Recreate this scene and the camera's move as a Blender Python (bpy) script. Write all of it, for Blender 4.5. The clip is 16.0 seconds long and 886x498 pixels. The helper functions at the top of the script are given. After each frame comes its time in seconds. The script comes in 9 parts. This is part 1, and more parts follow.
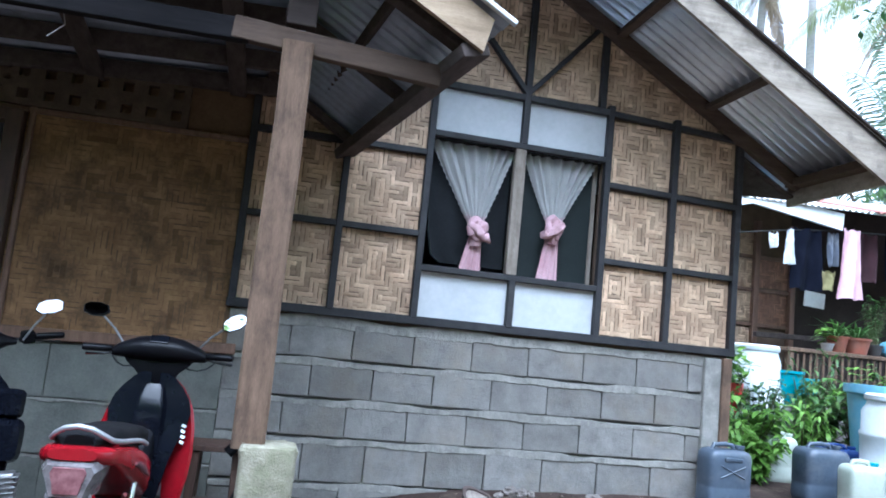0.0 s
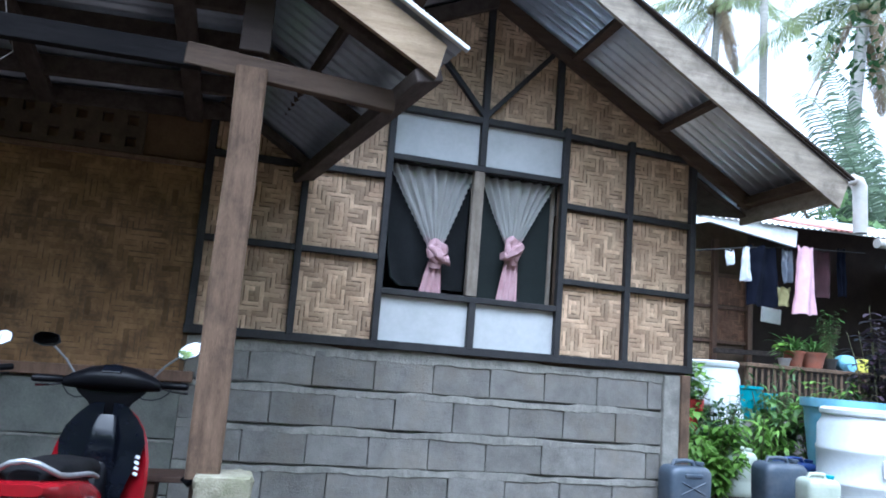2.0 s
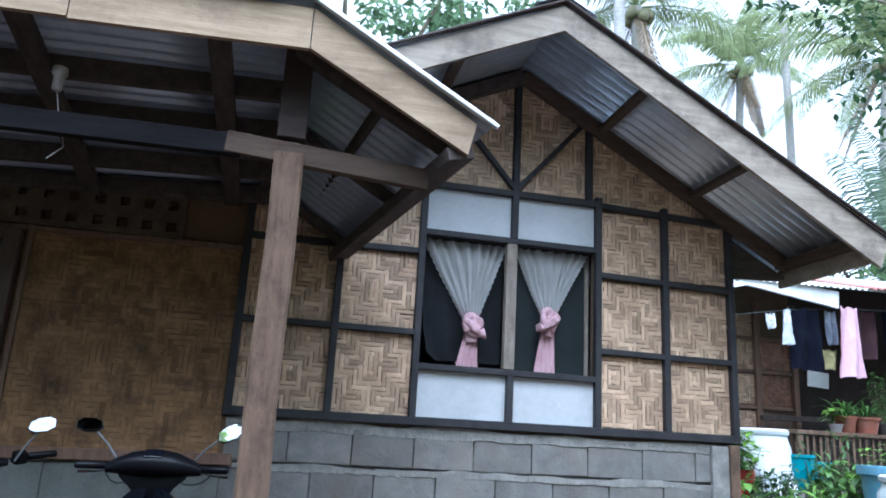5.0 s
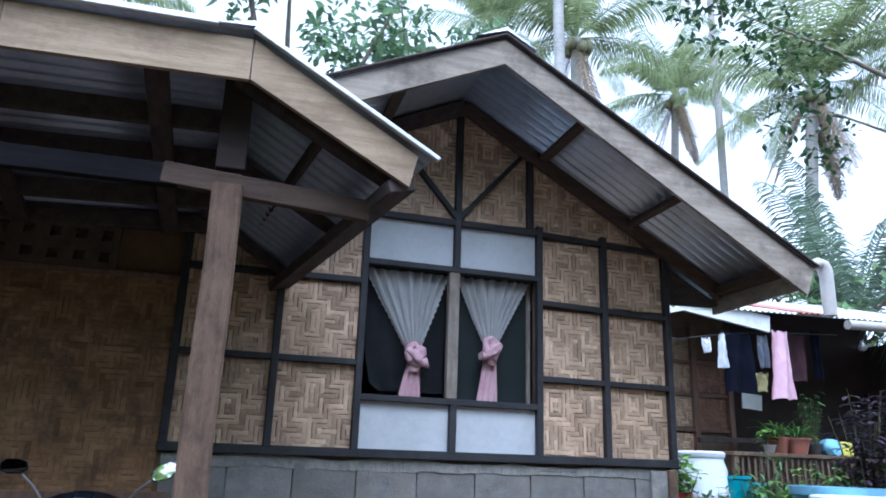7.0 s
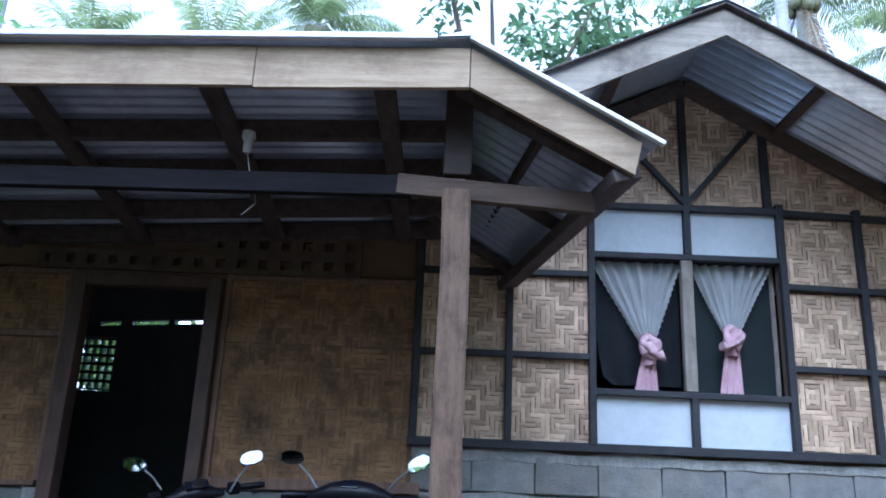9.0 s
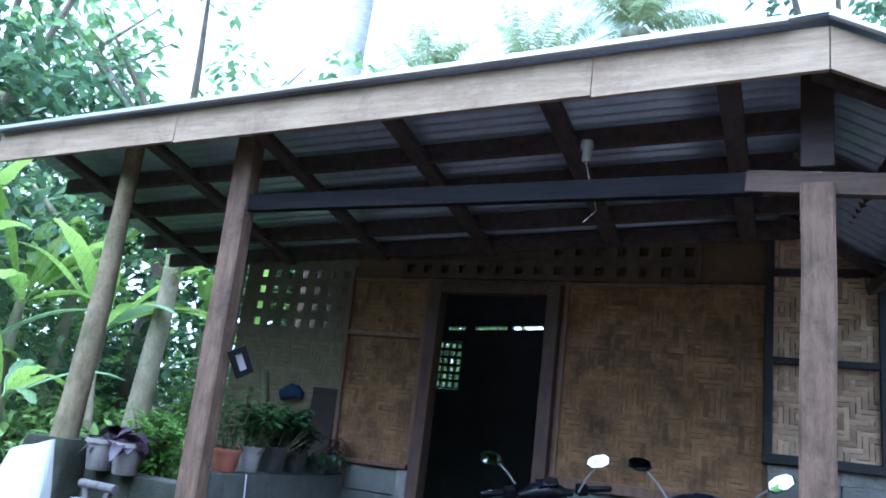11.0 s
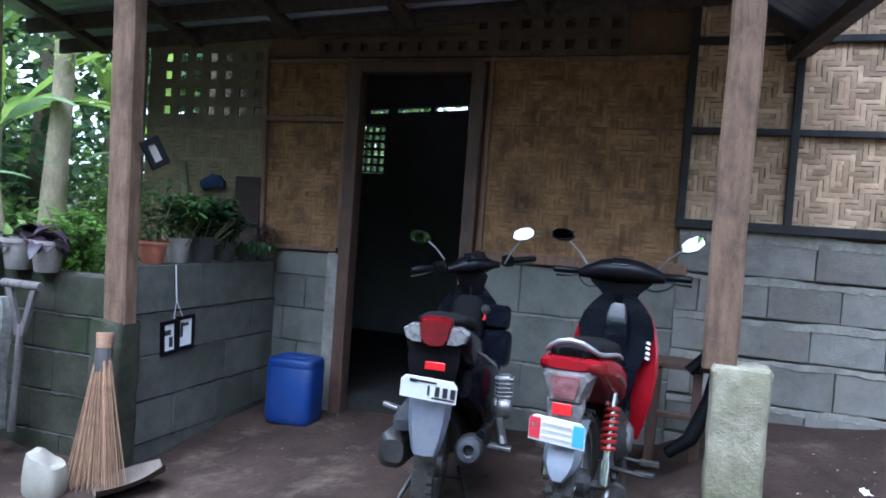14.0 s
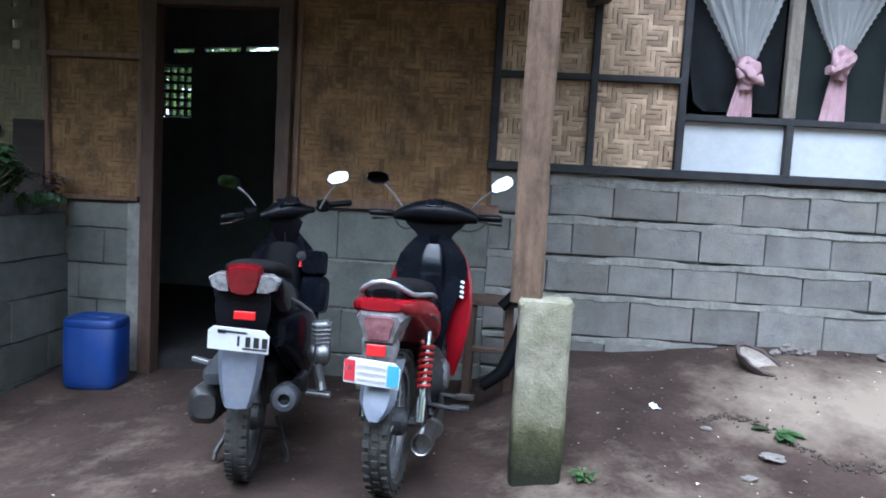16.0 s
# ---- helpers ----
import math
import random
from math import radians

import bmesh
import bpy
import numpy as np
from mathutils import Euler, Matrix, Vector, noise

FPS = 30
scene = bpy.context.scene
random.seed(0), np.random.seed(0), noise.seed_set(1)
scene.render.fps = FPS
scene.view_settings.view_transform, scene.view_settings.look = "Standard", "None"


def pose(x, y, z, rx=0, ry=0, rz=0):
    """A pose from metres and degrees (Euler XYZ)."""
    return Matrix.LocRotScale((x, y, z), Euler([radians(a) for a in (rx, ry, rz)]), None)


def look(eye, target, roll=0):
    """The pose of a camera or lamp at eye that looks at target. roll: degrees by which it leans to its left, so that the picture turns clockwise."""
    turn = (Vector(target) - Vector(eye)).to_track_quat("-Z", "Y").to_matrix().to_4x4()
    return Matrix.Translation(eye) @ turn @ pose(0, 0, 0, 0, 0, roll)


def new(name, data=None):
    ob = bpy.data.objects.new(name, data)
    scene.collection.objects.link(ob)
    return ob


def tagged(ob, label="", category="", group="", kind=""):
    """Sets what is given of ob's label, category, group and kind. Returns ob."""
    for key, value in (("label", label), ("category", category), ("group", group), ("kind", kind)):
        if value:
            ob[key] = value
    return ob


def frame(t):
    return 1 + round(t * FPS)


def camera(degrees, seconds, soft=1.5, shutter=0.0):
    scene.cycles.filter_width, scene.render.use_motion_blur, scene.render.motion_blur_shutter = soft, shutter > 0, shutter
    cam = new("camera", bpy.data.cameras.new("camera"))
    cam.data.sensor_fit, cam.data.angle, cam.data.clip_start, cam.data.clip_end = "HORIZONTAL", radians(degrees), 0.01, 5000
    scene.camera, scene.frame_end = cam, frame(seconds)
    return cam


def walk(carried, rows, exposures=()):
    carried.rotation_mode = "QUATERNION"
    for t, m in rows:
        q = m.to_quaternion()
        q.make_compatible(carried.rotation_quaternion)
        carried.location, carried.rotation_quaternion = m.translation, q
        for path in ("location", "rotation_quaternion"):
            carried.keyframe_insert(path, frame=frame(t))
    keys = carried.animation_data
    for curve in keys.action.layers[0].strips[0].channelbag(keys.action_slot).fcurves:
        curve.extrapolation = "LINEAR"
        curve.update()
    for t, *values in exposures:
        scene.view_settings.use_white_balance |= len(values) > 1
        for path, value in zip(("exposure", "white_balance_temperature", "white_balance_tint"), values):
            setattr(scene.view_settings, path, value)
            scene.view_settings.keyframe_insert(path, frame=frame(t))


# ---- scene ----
cam = camera(62.10, 16.0, soft=1.8)
PATH = [
    (0, (-0.827, -4.669, 1.296), (-0.417, -2.726, 1.538), 5.76),
    (0.5, (-0.819, -4.685, 1.302), (-0.487, -2.736, 1.606), 5.81),
    (1, (-0.811, -4.696, 1.326), (-0.411, -2.766, 1.663), 5.68),
    (1.5, (-0.794, -4.7, 1.324), (-0.338, -2.782, 1.661), 5.13),
    (2, (-0.784, -4.696, 1.309), (-0.295, -2.781, 1.615), 4.61),
    (2.5, (-0.787, -4.691, 1.288), (-0.307, -2.766, 1.537), 4.34),
    (3, (-0.802, -4.691, 1.288), (-0.365, -2.754, 1.527), 4.49),
    (3.5, (-0.808, -4.692, 1.296), (-0.388, -2.754, 1.559), 4.50),
    (4, (-0.806, -4.701, 1.308), (-0.424, -2.766, 1.641), 4.26),
    (4.2, (-0.804, -4.704, 1.308), (-0.417, -2.778, 1.683), 4.10),
    (6.3, (-0.822, -4.714, 1.36), (-0.432, -2.831, 1.909), 2.22),
    (6.5, (-0.821, -4.718, 1.363), (-0.383, -2.846, 1.917), 1.98),
    (7, (-0.8, -4.725, 1.352), (-0.276, -2.878, 1.911), 1.99),
    (7.5, (-0.796, -4.736, 1.336), (-0.307, -2.875, 1.879), 2.34),
    (8, (-0.806, -4.734, 1.33), (-0.433, -2.843, 1.864), 1.66),
    (8.5, (-0.827, -4.733, 1.342), (-0.624, -2.823, 1.899), 1.51),
    (9, (-0.86, -4.737, 1.332), (-0.909, -2.809, 1.864), 2.49),
    (9.5, (-0.899, -4.736, 1.333), (-1.201, -2.827, 1.848), 4.06),
    (10, (-0.928, -4.758, 1.284), (-1.518, -2.923, 1.819), 6.10),
    (10.2, (-0.934, -4.764, 1.285), (-1.604, -2.955, 1.813), 6.35),
    (12.3, (-0.995, -4.808, 1.346), (-1.971, -3.1, 1.706), 7.48),
    (12.5, (-1.006, -4.801, 1.334), (-1.924, -3.049, 1.633), 7.11),
    (13, (-1.016, -4.776, 1.313), (-1.899, -2.99, 1.485), 6.68),
    (13.5, (-1.006, -4.746, 1.296), (-1.785, -2.904, 1.331), 5.03),
    (14, (-0.999, -4.72, 1.292), (-1.655, -2.832, 1.221), 4.12),
    (14.5, (-1.0, -4.697, 1.285), (-1.549, -2.778, 1.166), 3.83),
    (15, (-0.986, -4.673, 1.274), (-1.398, -2.723, 1.105), 3.53),
    (15.5, (-0.972, -4.663, 1.278), (-1.273, -2.696, 1.076), 3.32),
    (16, (-0.952, -4.65, 1.268), (-1.143, -2.668, 1.088), 3.24),
]
walk(cam, [(t, look(eye, target, roll)) for t, eye, target, roll in PATH], [(t, stops, kelvin, tint) for t, stops, kelvin, tint in ((0, 1.7, 4880, 8), (2.5, 1.42, 4930, 8), (4, 1.45, 4930, 8), (6.5, 1.12, 4850, 11), (7.5, 0.94, 4850, 13), (9, 1.42, 4500, 10), (10, 1.58, 4400, 9), (12.5, 1.92, 4350, 11), (13, 1.9, 4380, 11), (14, 1.64, 4860, 11), (15, 1.66, 4960, 10), (16, 1.66, 5000, 9))])

# ---- world and sun ----
world = bpy.data.worlds.new("overcast_sky")
scene.world = world
world.use_nodes = True
wn = world.node_tree.nodes
sky = wn.new("ShaderNodeTexSky")
sky.sky_type = "NISHITA"
sky.sun_disc = False
sky.sun_elevation, sky.sun_rotation = radians(64), radians(193)
sky.air_density, sky.dust_density, sky.ozone_density = 1.0, 1.6, 1.0
haze = wn.new("ShaderNodeHueSaturation")
haze.inputs["Saturation"].default_value = 0.12
world.node_tree.links.new(sky.outputs[0], haze.inputs["Color"])
world.node_tree.links.new(haze.outputs[0], wn["Background"].inputs[0])
wn["Background"].inputs[1].default_value = 0.28
sun = new("sun", bpy.data.lights.new("sun", "SUN"))
sun.data.energy, sun.data.angle, sun.data.color = 2.0, radians(60), (1.0, 0.98, 0.95)
sun.matrix_world = look((-1.8, -8.0, 17.0), (0, 0, 0))


# ---- materials ----
def material(name, c1, c2, scale=6.0, rough=0.7, bump=0.2, fine=60.0, metal=0.0, stretch=(1, 1, 1), stain=None,
             stain_scale=1.5, stain_amount=0.5, island=0.0, piece=0.0, gloss=0.5, alpha=1.0, through_light=0.0, blot=None):
    """Two scales of noise between two colours, an optional stain, a fine bump and a random shift by piece or island."""
    m = bpy.data.materials.new(name)
    m.use_nodes = True
    nt = m.node_tree
    n, l = nt.nodes, nt.links
    b = n["Principled BSDF"]
    geo = n.new("ShaderNodeNewGeometry")
    mp = n.new("ShaderNodeMapping")
    mp.inputs["Scale"].default_value = stretch
    l.new(geo.outputs["Position"], mp.inputs[0])
    a = n.new("ShaderNodeTexNoise")
    a.inputs["Scale"].default_value, a.inputs["Detail"].default_value, a.inputs["Roughness"].default_value = scale, 6, 0.65
    l.new(mp.outputs[0], a.inputs["Vector"])
    f = n.new("ShaderNodeTexNoise")
    f.inputs["Scale"].default_value, f.inputs["Detail"].default_value = fine, 4
    l.new(mp.outputs[0], f.inputs["Vector"])
    mixn = n.new("ShaderNodeMath")
    mixn.operation = "MULTIPLY_ADD"
    l.new(f.outputs[0], mixn.inputs[0])
    mixn.inputs[1].default_value = 0.35
    l.new(a.outputs[0], mixn.inputs[2])
    ramp = n.new("ShaderNodeValToRGB")
    ramp.color_ramp.elements[0].position, ramp.color_ramp.elements[1].position = 0.45, 0.9
    ramp.color_ramp.elements[0].color, ramp.color_ramp.elements[1].color = (*c1, 1), (*c2, 1)
    l.new(mixn.outputs[0], ramp.inputs[0])
    out = ramp.outputs[0]
    if stain:
        s = n.new("ShaderNodeTexNoise")
        s.inputs["Scale"].default_value, s.inputs["Detail"].default_value = stain_scale, 8
        s.inputs["Roughness"].default_value = 0.7
        l.new(geo.outputs["Position"], s.inputs["Vector"])
        sr = n.new("ShaderNodeValToRGB")
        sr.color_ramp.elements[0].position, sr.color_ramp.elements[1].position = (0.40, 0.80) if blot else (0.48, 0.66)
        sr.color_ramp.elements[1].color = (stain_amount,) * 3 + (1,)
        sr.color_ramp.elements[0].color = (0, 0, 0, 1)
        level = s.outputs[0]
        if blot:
            # wide pale patches with ragged edges: (x, y, radius, weight)
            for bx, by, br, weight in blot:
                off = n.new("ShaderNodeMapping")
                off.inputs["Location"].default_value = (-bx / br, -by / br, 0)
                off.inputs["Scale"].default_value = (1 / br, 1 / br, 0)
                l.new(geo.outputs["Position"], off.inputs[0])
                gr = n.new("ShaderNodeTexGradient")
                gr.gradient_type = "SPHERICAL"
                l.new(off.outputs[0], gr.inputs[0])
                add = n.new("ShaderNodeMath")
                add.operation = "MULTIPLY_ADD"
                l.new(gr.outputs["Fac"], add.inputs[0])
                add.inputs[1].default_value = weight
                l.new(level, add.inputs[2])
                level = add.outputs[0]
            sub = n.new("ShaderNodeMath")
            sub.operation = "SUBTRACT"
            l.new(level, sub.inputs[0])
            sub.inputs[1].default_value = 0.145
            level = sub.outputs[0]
        l.new(level, sr.inputs[0])
        mx = n.new("ShaderNodeMixRGB")
        l.new(sr.outputs[0], mx.inputs[0])
        l.new(out, mx.inputs[1])
        mx.inputs[2].default_value = (*stain, 1)
        out = mx.outputs[0]
    for amount, node, socket in ((island, "ShaderNodeNewGeometry", "Random Per Island"), (piece, "ShaderNodeObjectInfo", "Random")):
        if amount:
            r = n.new(node)
            mr = n.new("ShaderNodeMapRange")
            l.new(r.outputs[socket], mr.inputs[0])
            mr.inputs[3].default_value, mr.inputs[4].default_value = 1 - amount, 1 + amount
            hs = n.new("ShaderNodeHueSaturation")
            l.new(mr.outputs[0], hs.inputs["Value"])
            l.new(out, hs.inputs["Color"])
            out = hs.outputs[0]
    l.new(out, b.inputs["Base Color"])
    b.inputs["Roughness"].default_value, b.inputs["Metallic"].default_value = rough, metal
    b.inputs["Specular IOR Level"].default_value = gloss
    b.inputs["Alpha"].default_value = alpha
    if bump:
        bp = n.new("ShaderNodeBump")
        bp.inputs["Strength"].default_value, bp.inputs["Distance"].default_value = bump, 0.01
        l.new(mixn.outputs[0], bp.inputs["Height"])
        l.new(bp.outputs[0], b.inputs["Normal"])
    if through_light:
        tr = n.new("ShaderNodeBsdfTranslucent")
        l.new(out, tr.inputs[0])
        ms = n.new("ShaderNodeMixShader")
        ms.inputs[0].default_value = through_light
        l.new(b.outputs[0], ms.inputs[1])
        l.new(tr.outputs[0], ms.inputs[2])
        l.new(ms.outputs[0], n["Material Output"].inputs[0])
    return m


# base darkened for porch shade; pale trodden patches and open yard come from blots
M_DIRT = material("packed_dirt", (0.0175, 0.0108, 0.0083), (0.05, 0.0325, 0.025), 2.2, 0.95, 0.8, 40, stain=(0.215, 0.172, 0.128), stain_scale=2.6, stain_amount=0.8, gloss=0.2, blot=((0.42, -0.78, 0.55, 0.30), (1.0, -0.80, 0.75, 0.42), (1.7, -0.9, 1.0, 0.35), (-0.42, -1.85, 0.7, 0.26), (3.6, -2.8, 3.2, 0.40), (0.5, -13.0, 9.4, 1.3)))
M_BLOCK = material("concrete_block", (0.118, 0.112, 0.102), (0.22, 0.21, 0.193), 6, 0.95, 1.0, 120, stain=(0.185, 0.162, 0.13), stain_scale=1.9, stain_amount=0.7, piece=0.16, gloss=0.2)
# darker copy of the block: porch shade put into the side wall's colour
M_BLOCK_SHADE = material("shaded_concrete_block", (0.062, 0.063, 0.056), (0.118, 0.118, 0.106), 5, 0.95, 0.7, 90, stain=(0.055, 0.06, 0.045), stain_scale=2.2, stain_amount=0.6, piece=0.14, gloss=0.2)
M_MORTAR = material("cement_mortar", (0.165, 0.158, 0.14), (0.30, 0.287, 0.256), 10, 0.95, 0.9, 90, stain=(0.12, 0.115, 0.105), stain_scale=3, stain_amount=0.6, gloss=0.2)
# mortar darkened to go with the porch shade painted on the blocks
M_MORTAR_DARK = material("dark_mortar", (0.045, 0.044, 0.04), (0.11, 0.108, 0.10), 12, 0.95, 1.0, 90, gloss=0.2)
# smeared back wall block, its tone also lowered for porch shade
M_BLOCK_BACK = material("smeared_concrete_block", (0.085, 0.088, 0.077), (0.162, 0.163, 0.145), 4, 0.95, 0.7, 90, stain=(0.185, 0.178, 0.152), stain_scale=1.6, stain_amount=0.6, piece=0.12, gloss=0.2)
M_MOSSDARK = material("dark_mossy_concrete", (0.024, 0.025, 0.018), (0.06, 0.06, 0.043), 6, 0.95, 0.9, 70, stain=(0.018, 0.026, 0.010), stain_scale=2.6, stain_amount=0.85, gloss=0.2)
M_BLACK_TIMBER = material("black_stained_timber", (0.012, 0.012, 0.014), (0.035, 0.033, 0.034), 8, 0.65, 0.3, 60, gloss=0.35)
# near-black beam copy: the shade behind the fascia put into its colour
M_BEAM_SHADE = material("fascia_shaded_beam", (0.006, 0.0058, 0.0065), (0.018, 0.016, 0.017), 6, 0.9, 0.3, 60, stretch=(0.6, 5, 6), gloss=0.1)
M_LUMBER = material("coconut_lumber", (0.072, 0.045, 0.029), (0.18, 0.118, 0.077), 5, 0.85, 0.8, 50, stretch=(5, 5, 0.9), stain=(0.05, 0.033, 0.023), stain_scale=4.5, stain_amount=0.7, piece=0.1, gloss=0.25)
# lumber darkened for the shade under the porch roof
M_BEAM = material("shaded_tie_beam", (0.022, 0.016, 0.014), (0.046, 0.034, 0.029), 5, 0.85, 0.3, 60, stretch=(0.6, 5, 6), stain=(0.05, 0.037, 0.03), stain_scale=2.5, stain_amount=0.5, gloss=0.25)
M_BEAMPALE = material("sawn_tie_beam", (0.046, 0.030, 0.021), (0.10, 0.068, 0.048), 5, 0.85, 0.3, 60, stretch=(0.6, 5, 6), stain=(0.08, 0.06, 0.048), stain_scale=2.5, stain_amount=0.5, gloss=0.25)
M_VENT = material("brown_pierced_board", (0.11, 0.092, 0.058), (0.19, 0.16, 0.105), 8, 0.9, 0.4, 60, stain=(0.06, 0.06, 0.045), stain_scale=3, stain_amount=0.5)
# darker copy of the pierced board: shade below the roof put into its colour
M_VENT_SHADE = material("shaded_vent_board", (0.062, 0.044, 0.030), (0.12, 0.088, 0.062), 8, 0.9, 0.4, 60, stain=(0.04, 0.03, 0.022), stain_scale=3, stain_amount=0.5, gloss=0.2)
M_FASCIA = material("weathered_fascia_board", (0.235, 0.168, 0.102), (0.40, 0.302, 0.20), 5, 0.85, 0.3, 60, stretch=(0.6, 4, 6), stain=(0.15, 0.105, 0.07), stain_scale=3.2, stain_amount=0.6, piece=0.08, gloss=0.25)
M_FASCIA_GREY = material("greyed_fascia_board", (0.20, 0.165, 0.125), (0.37, 0.315, 0.25), 4, 0.85, 0.4, 50, stretch=(0.5, 4, 7), stain=(0.10, 0.08, 0.065), stain_scale=4, stain_amount=0.7, piece=0.08, gloss=0.25)
M_RAFTER = material("dark_roof_timber", (0.036, 0.027, 0.024), (0.09, 0.071, 0.062), 6, 0.85, 0.3, 60, stretch=(3, 1, 3), gloss=0.25)
M_ZINC = material("galvanised_sheet", (0.50, 0.53, 0.56), (0.66, 0.69, 0.72), 3, 0.38, 0.05, 30, metal=0.6, stain=(0.19, 0.17, 0.16), stain_scale=1.8, stain_amount=0.35)
M_ZINC_TOP = material("sunlit_roof_sheet", (0.5, 0.52, 0.55), (0.68, 0.70, 0.72), 3, 0.45, 0.05, 30, metal=0.4, stain=(0.40, 0.34, 0.28), stain_scale=1.5, stain_amount=0.4)
M_WEAVE = material("split_bamboo_strip", (0.325, 0.21, 0.128), (0.57, 0.415, 0.272), 5, 0.6, 0.25, 60, stain=(0.23, 0.145, 0.09), stain_scale=2.4, stain_amount=0.5, island=0.34, gloss=0.35)
# browner, blotched bamboo, also darkened for the shade under the porch roof
M_WEAVE_PORCH = material("old_shaded_bamboo", (0.16, 0.09, 0.04), (0.30, 0.177, 0.086), 4, 0.75, 0.25, 50, stain=(0.06, 0.038, 0.023), stain_scale=5, stain_amount=0.8, island=0.12, gloss=0.2)
# darker strip colour for uprights, which reflect less light
M_WEAVE_DIM = material("dim_bamboo_strip", (0.10, 0.056, 0.024), (0.20, 0.12, 0.055), 4, 0.75, 0.25, 50, stain=(0.05, 0.03, 0.018), stain_scale=5, stain_amount=0.6, island=0.15, gloss=0.2)
M_GAP = material("weave_backing", (0.075, 0.05, 0.031), (0.13, 0.09, 0.057), 8, 0.9, 0.2, 60)
M_PANEL = material("white_fibre_cement", (0.41, 0.42, 0.42), (0.50, 0.505, 0.505), 2.5, 0.7, 0.05, 30, stain=(0.34, 0.345, 0.33), stain_scale=3.5, stain_amount=0.45, gloss=0.3)
M_BROWN = material("varnished_brown_timber", (0.10, 0.055, 0.033), (0.20, 0.115, 0.072), 6, 0.6, 0.25, 60, stretch=(5, 5, 0.8), stain=(0.07, 0.04, 0.03), stain_scale=3, stain_amount=0.4)
# darker, bluer zinc copy: the porch ceiling's shade put into its colour
M_ZINC_SHADE = material("shaded_roof_sheet", (0.30, 0.34, 0.41), (0.48, 0.53, 0.62), 3, 0.4, 0.05, 30, metal=0.4, stain=(0.08, 0.07, 0.065), stain_scale=1.5, stain_amount=0.6)
M_GREYWOOD = material("bare_grey_timber", (0.15, 0.125, 0.10), (0.29, 0.25, 0.205), 5, 0.9, 0.6, 60, stretch=(5, 5, 0.8), stain=(0.10, 0.08, 0.06), stain_scale=6, stain_amount=0.5, gloss=0.2)
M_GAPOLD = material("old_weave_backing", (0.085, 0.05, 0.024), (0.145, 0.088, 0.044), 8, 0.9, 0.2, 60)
M_DOOR = material("dark_door_timber", (0.045, 0.025, 0.017), (0.10, 0.057, 0.038), 6, 0.6, 0.25, 60, stretch=(5, 5, 0.8), stain=(0.03, 0.018, 0.014), stain_scale=3, stain_amount=0.5)
# near-black: the darkness of the unlit room put into the floor colour
M_FLOOR = material("room_shade_floor", (0.012, 0.011, 0.0105), (0.03, 0.028, 0.027), 4, 0.8, 0.2, 60, stain=(0.02, 0.017, 0.015), stain_scale=3, stain_amount=0.5, gloss=0.2)
M_DARKROOM = material("dark_interior_board", (0.20, 0.21, 0.22), (0.30, 0.31, 0.315), 3, 0.9, 0.1, 30)


# ---- building helpers ----
def box(bm, c, s, turn=None, bevel=0.0):
    """A box of size s about c, turned by an Euler in degrees."""
    r = bmesh.ops.create_cube(bm, size=1.0)
    vs = r["verts"]
    bmesh.ops.scale(bm, vec=s, verts=vs)
    if bevel:
        es = list({e for v in vs for e in v.link_edges})
        vs = bmesh.ops.bevel(bm, geom=es, offset=bevel, segments=2, profile=0.5, affect="EDGES")["verts"]
        vs = list({v for v in vs})
    if turn:
        bmesh.ops.rotate(bm, cent=(0, 0, 0), matrix=Euler([radians(a) for a in turn]).to_matrix(), verts=vs)
    bmesh.ops.translate(bm, vec=c, verts=vs)
    return vs


def beam(bm, a, b, w, h, bevel=0.004, up=(0, 0, 1)):
    """A squared timber from a to b, w wide and h high."""
    a, b = Vector(a), Vector(b)
    d = (b - a)
    x = d.normalized()
    y = Vector(up).cross(x)
    if y.length < 1e-4:
        y = Vector((0, 0, 1)).cross(x)
    y.normalize()
    z = x.cross(y)
    r = bmesh.ops.create_cube(bm, size=1.0)["verts"]
    bmesh.ops.scale(bm, vec=(d.length, w, h), verts=r)
    if bevel:
        es = list({e for v in r for e in v.link_edges})
        r = list(set(bmesh.ops.bevel(bm, geom=es, offset=bevel, segments=1, affect="EDGES")["verts"]))
    m = Matrix((x, y, z)).transposed().to_4x4()
    m.translation = (a + b) / 2
    bmesh.ops.transform(bm, matrix=m, verts=r)
    return r


def tube(bm, pts, radii, seg=8, cap=True):
    """A round bar through the points, with a radius at each."""
    pts = [Vector(p) for p in pts]
    if not isinstance(radii, (list, tuple)):
        radii = [radii] * len(pts)
    rings, side = [], None
    for i, p in enumerate(pts):
        d = (pts[min(i + 1, len(pts) - 1)] - pts[max(i - 1, 0)]).normalized()
        if side is None:
            side = d.orthogonal().normalized()
        side = (side - d * side.dot(d)).normalized()
        up = d.cross(side)
        rings.append([bm.verts.new(p + (side * math.cos(a) + up * math.sin(a)) * radii[i]) for a in (2 * math.pi * k / seg for k in range(seg))])
    for r0, r1 in zip(rings, rings[1:]):
        for k in range(seg):
            bm.faces.new((r0[k], r0[(k + 1) % seg], r1[(k + 1) % seg], r1[k]))
    if cap:
        bm.faces.new(rings[0][::-1]), bm.faces.new(rings[-1])
    return rings


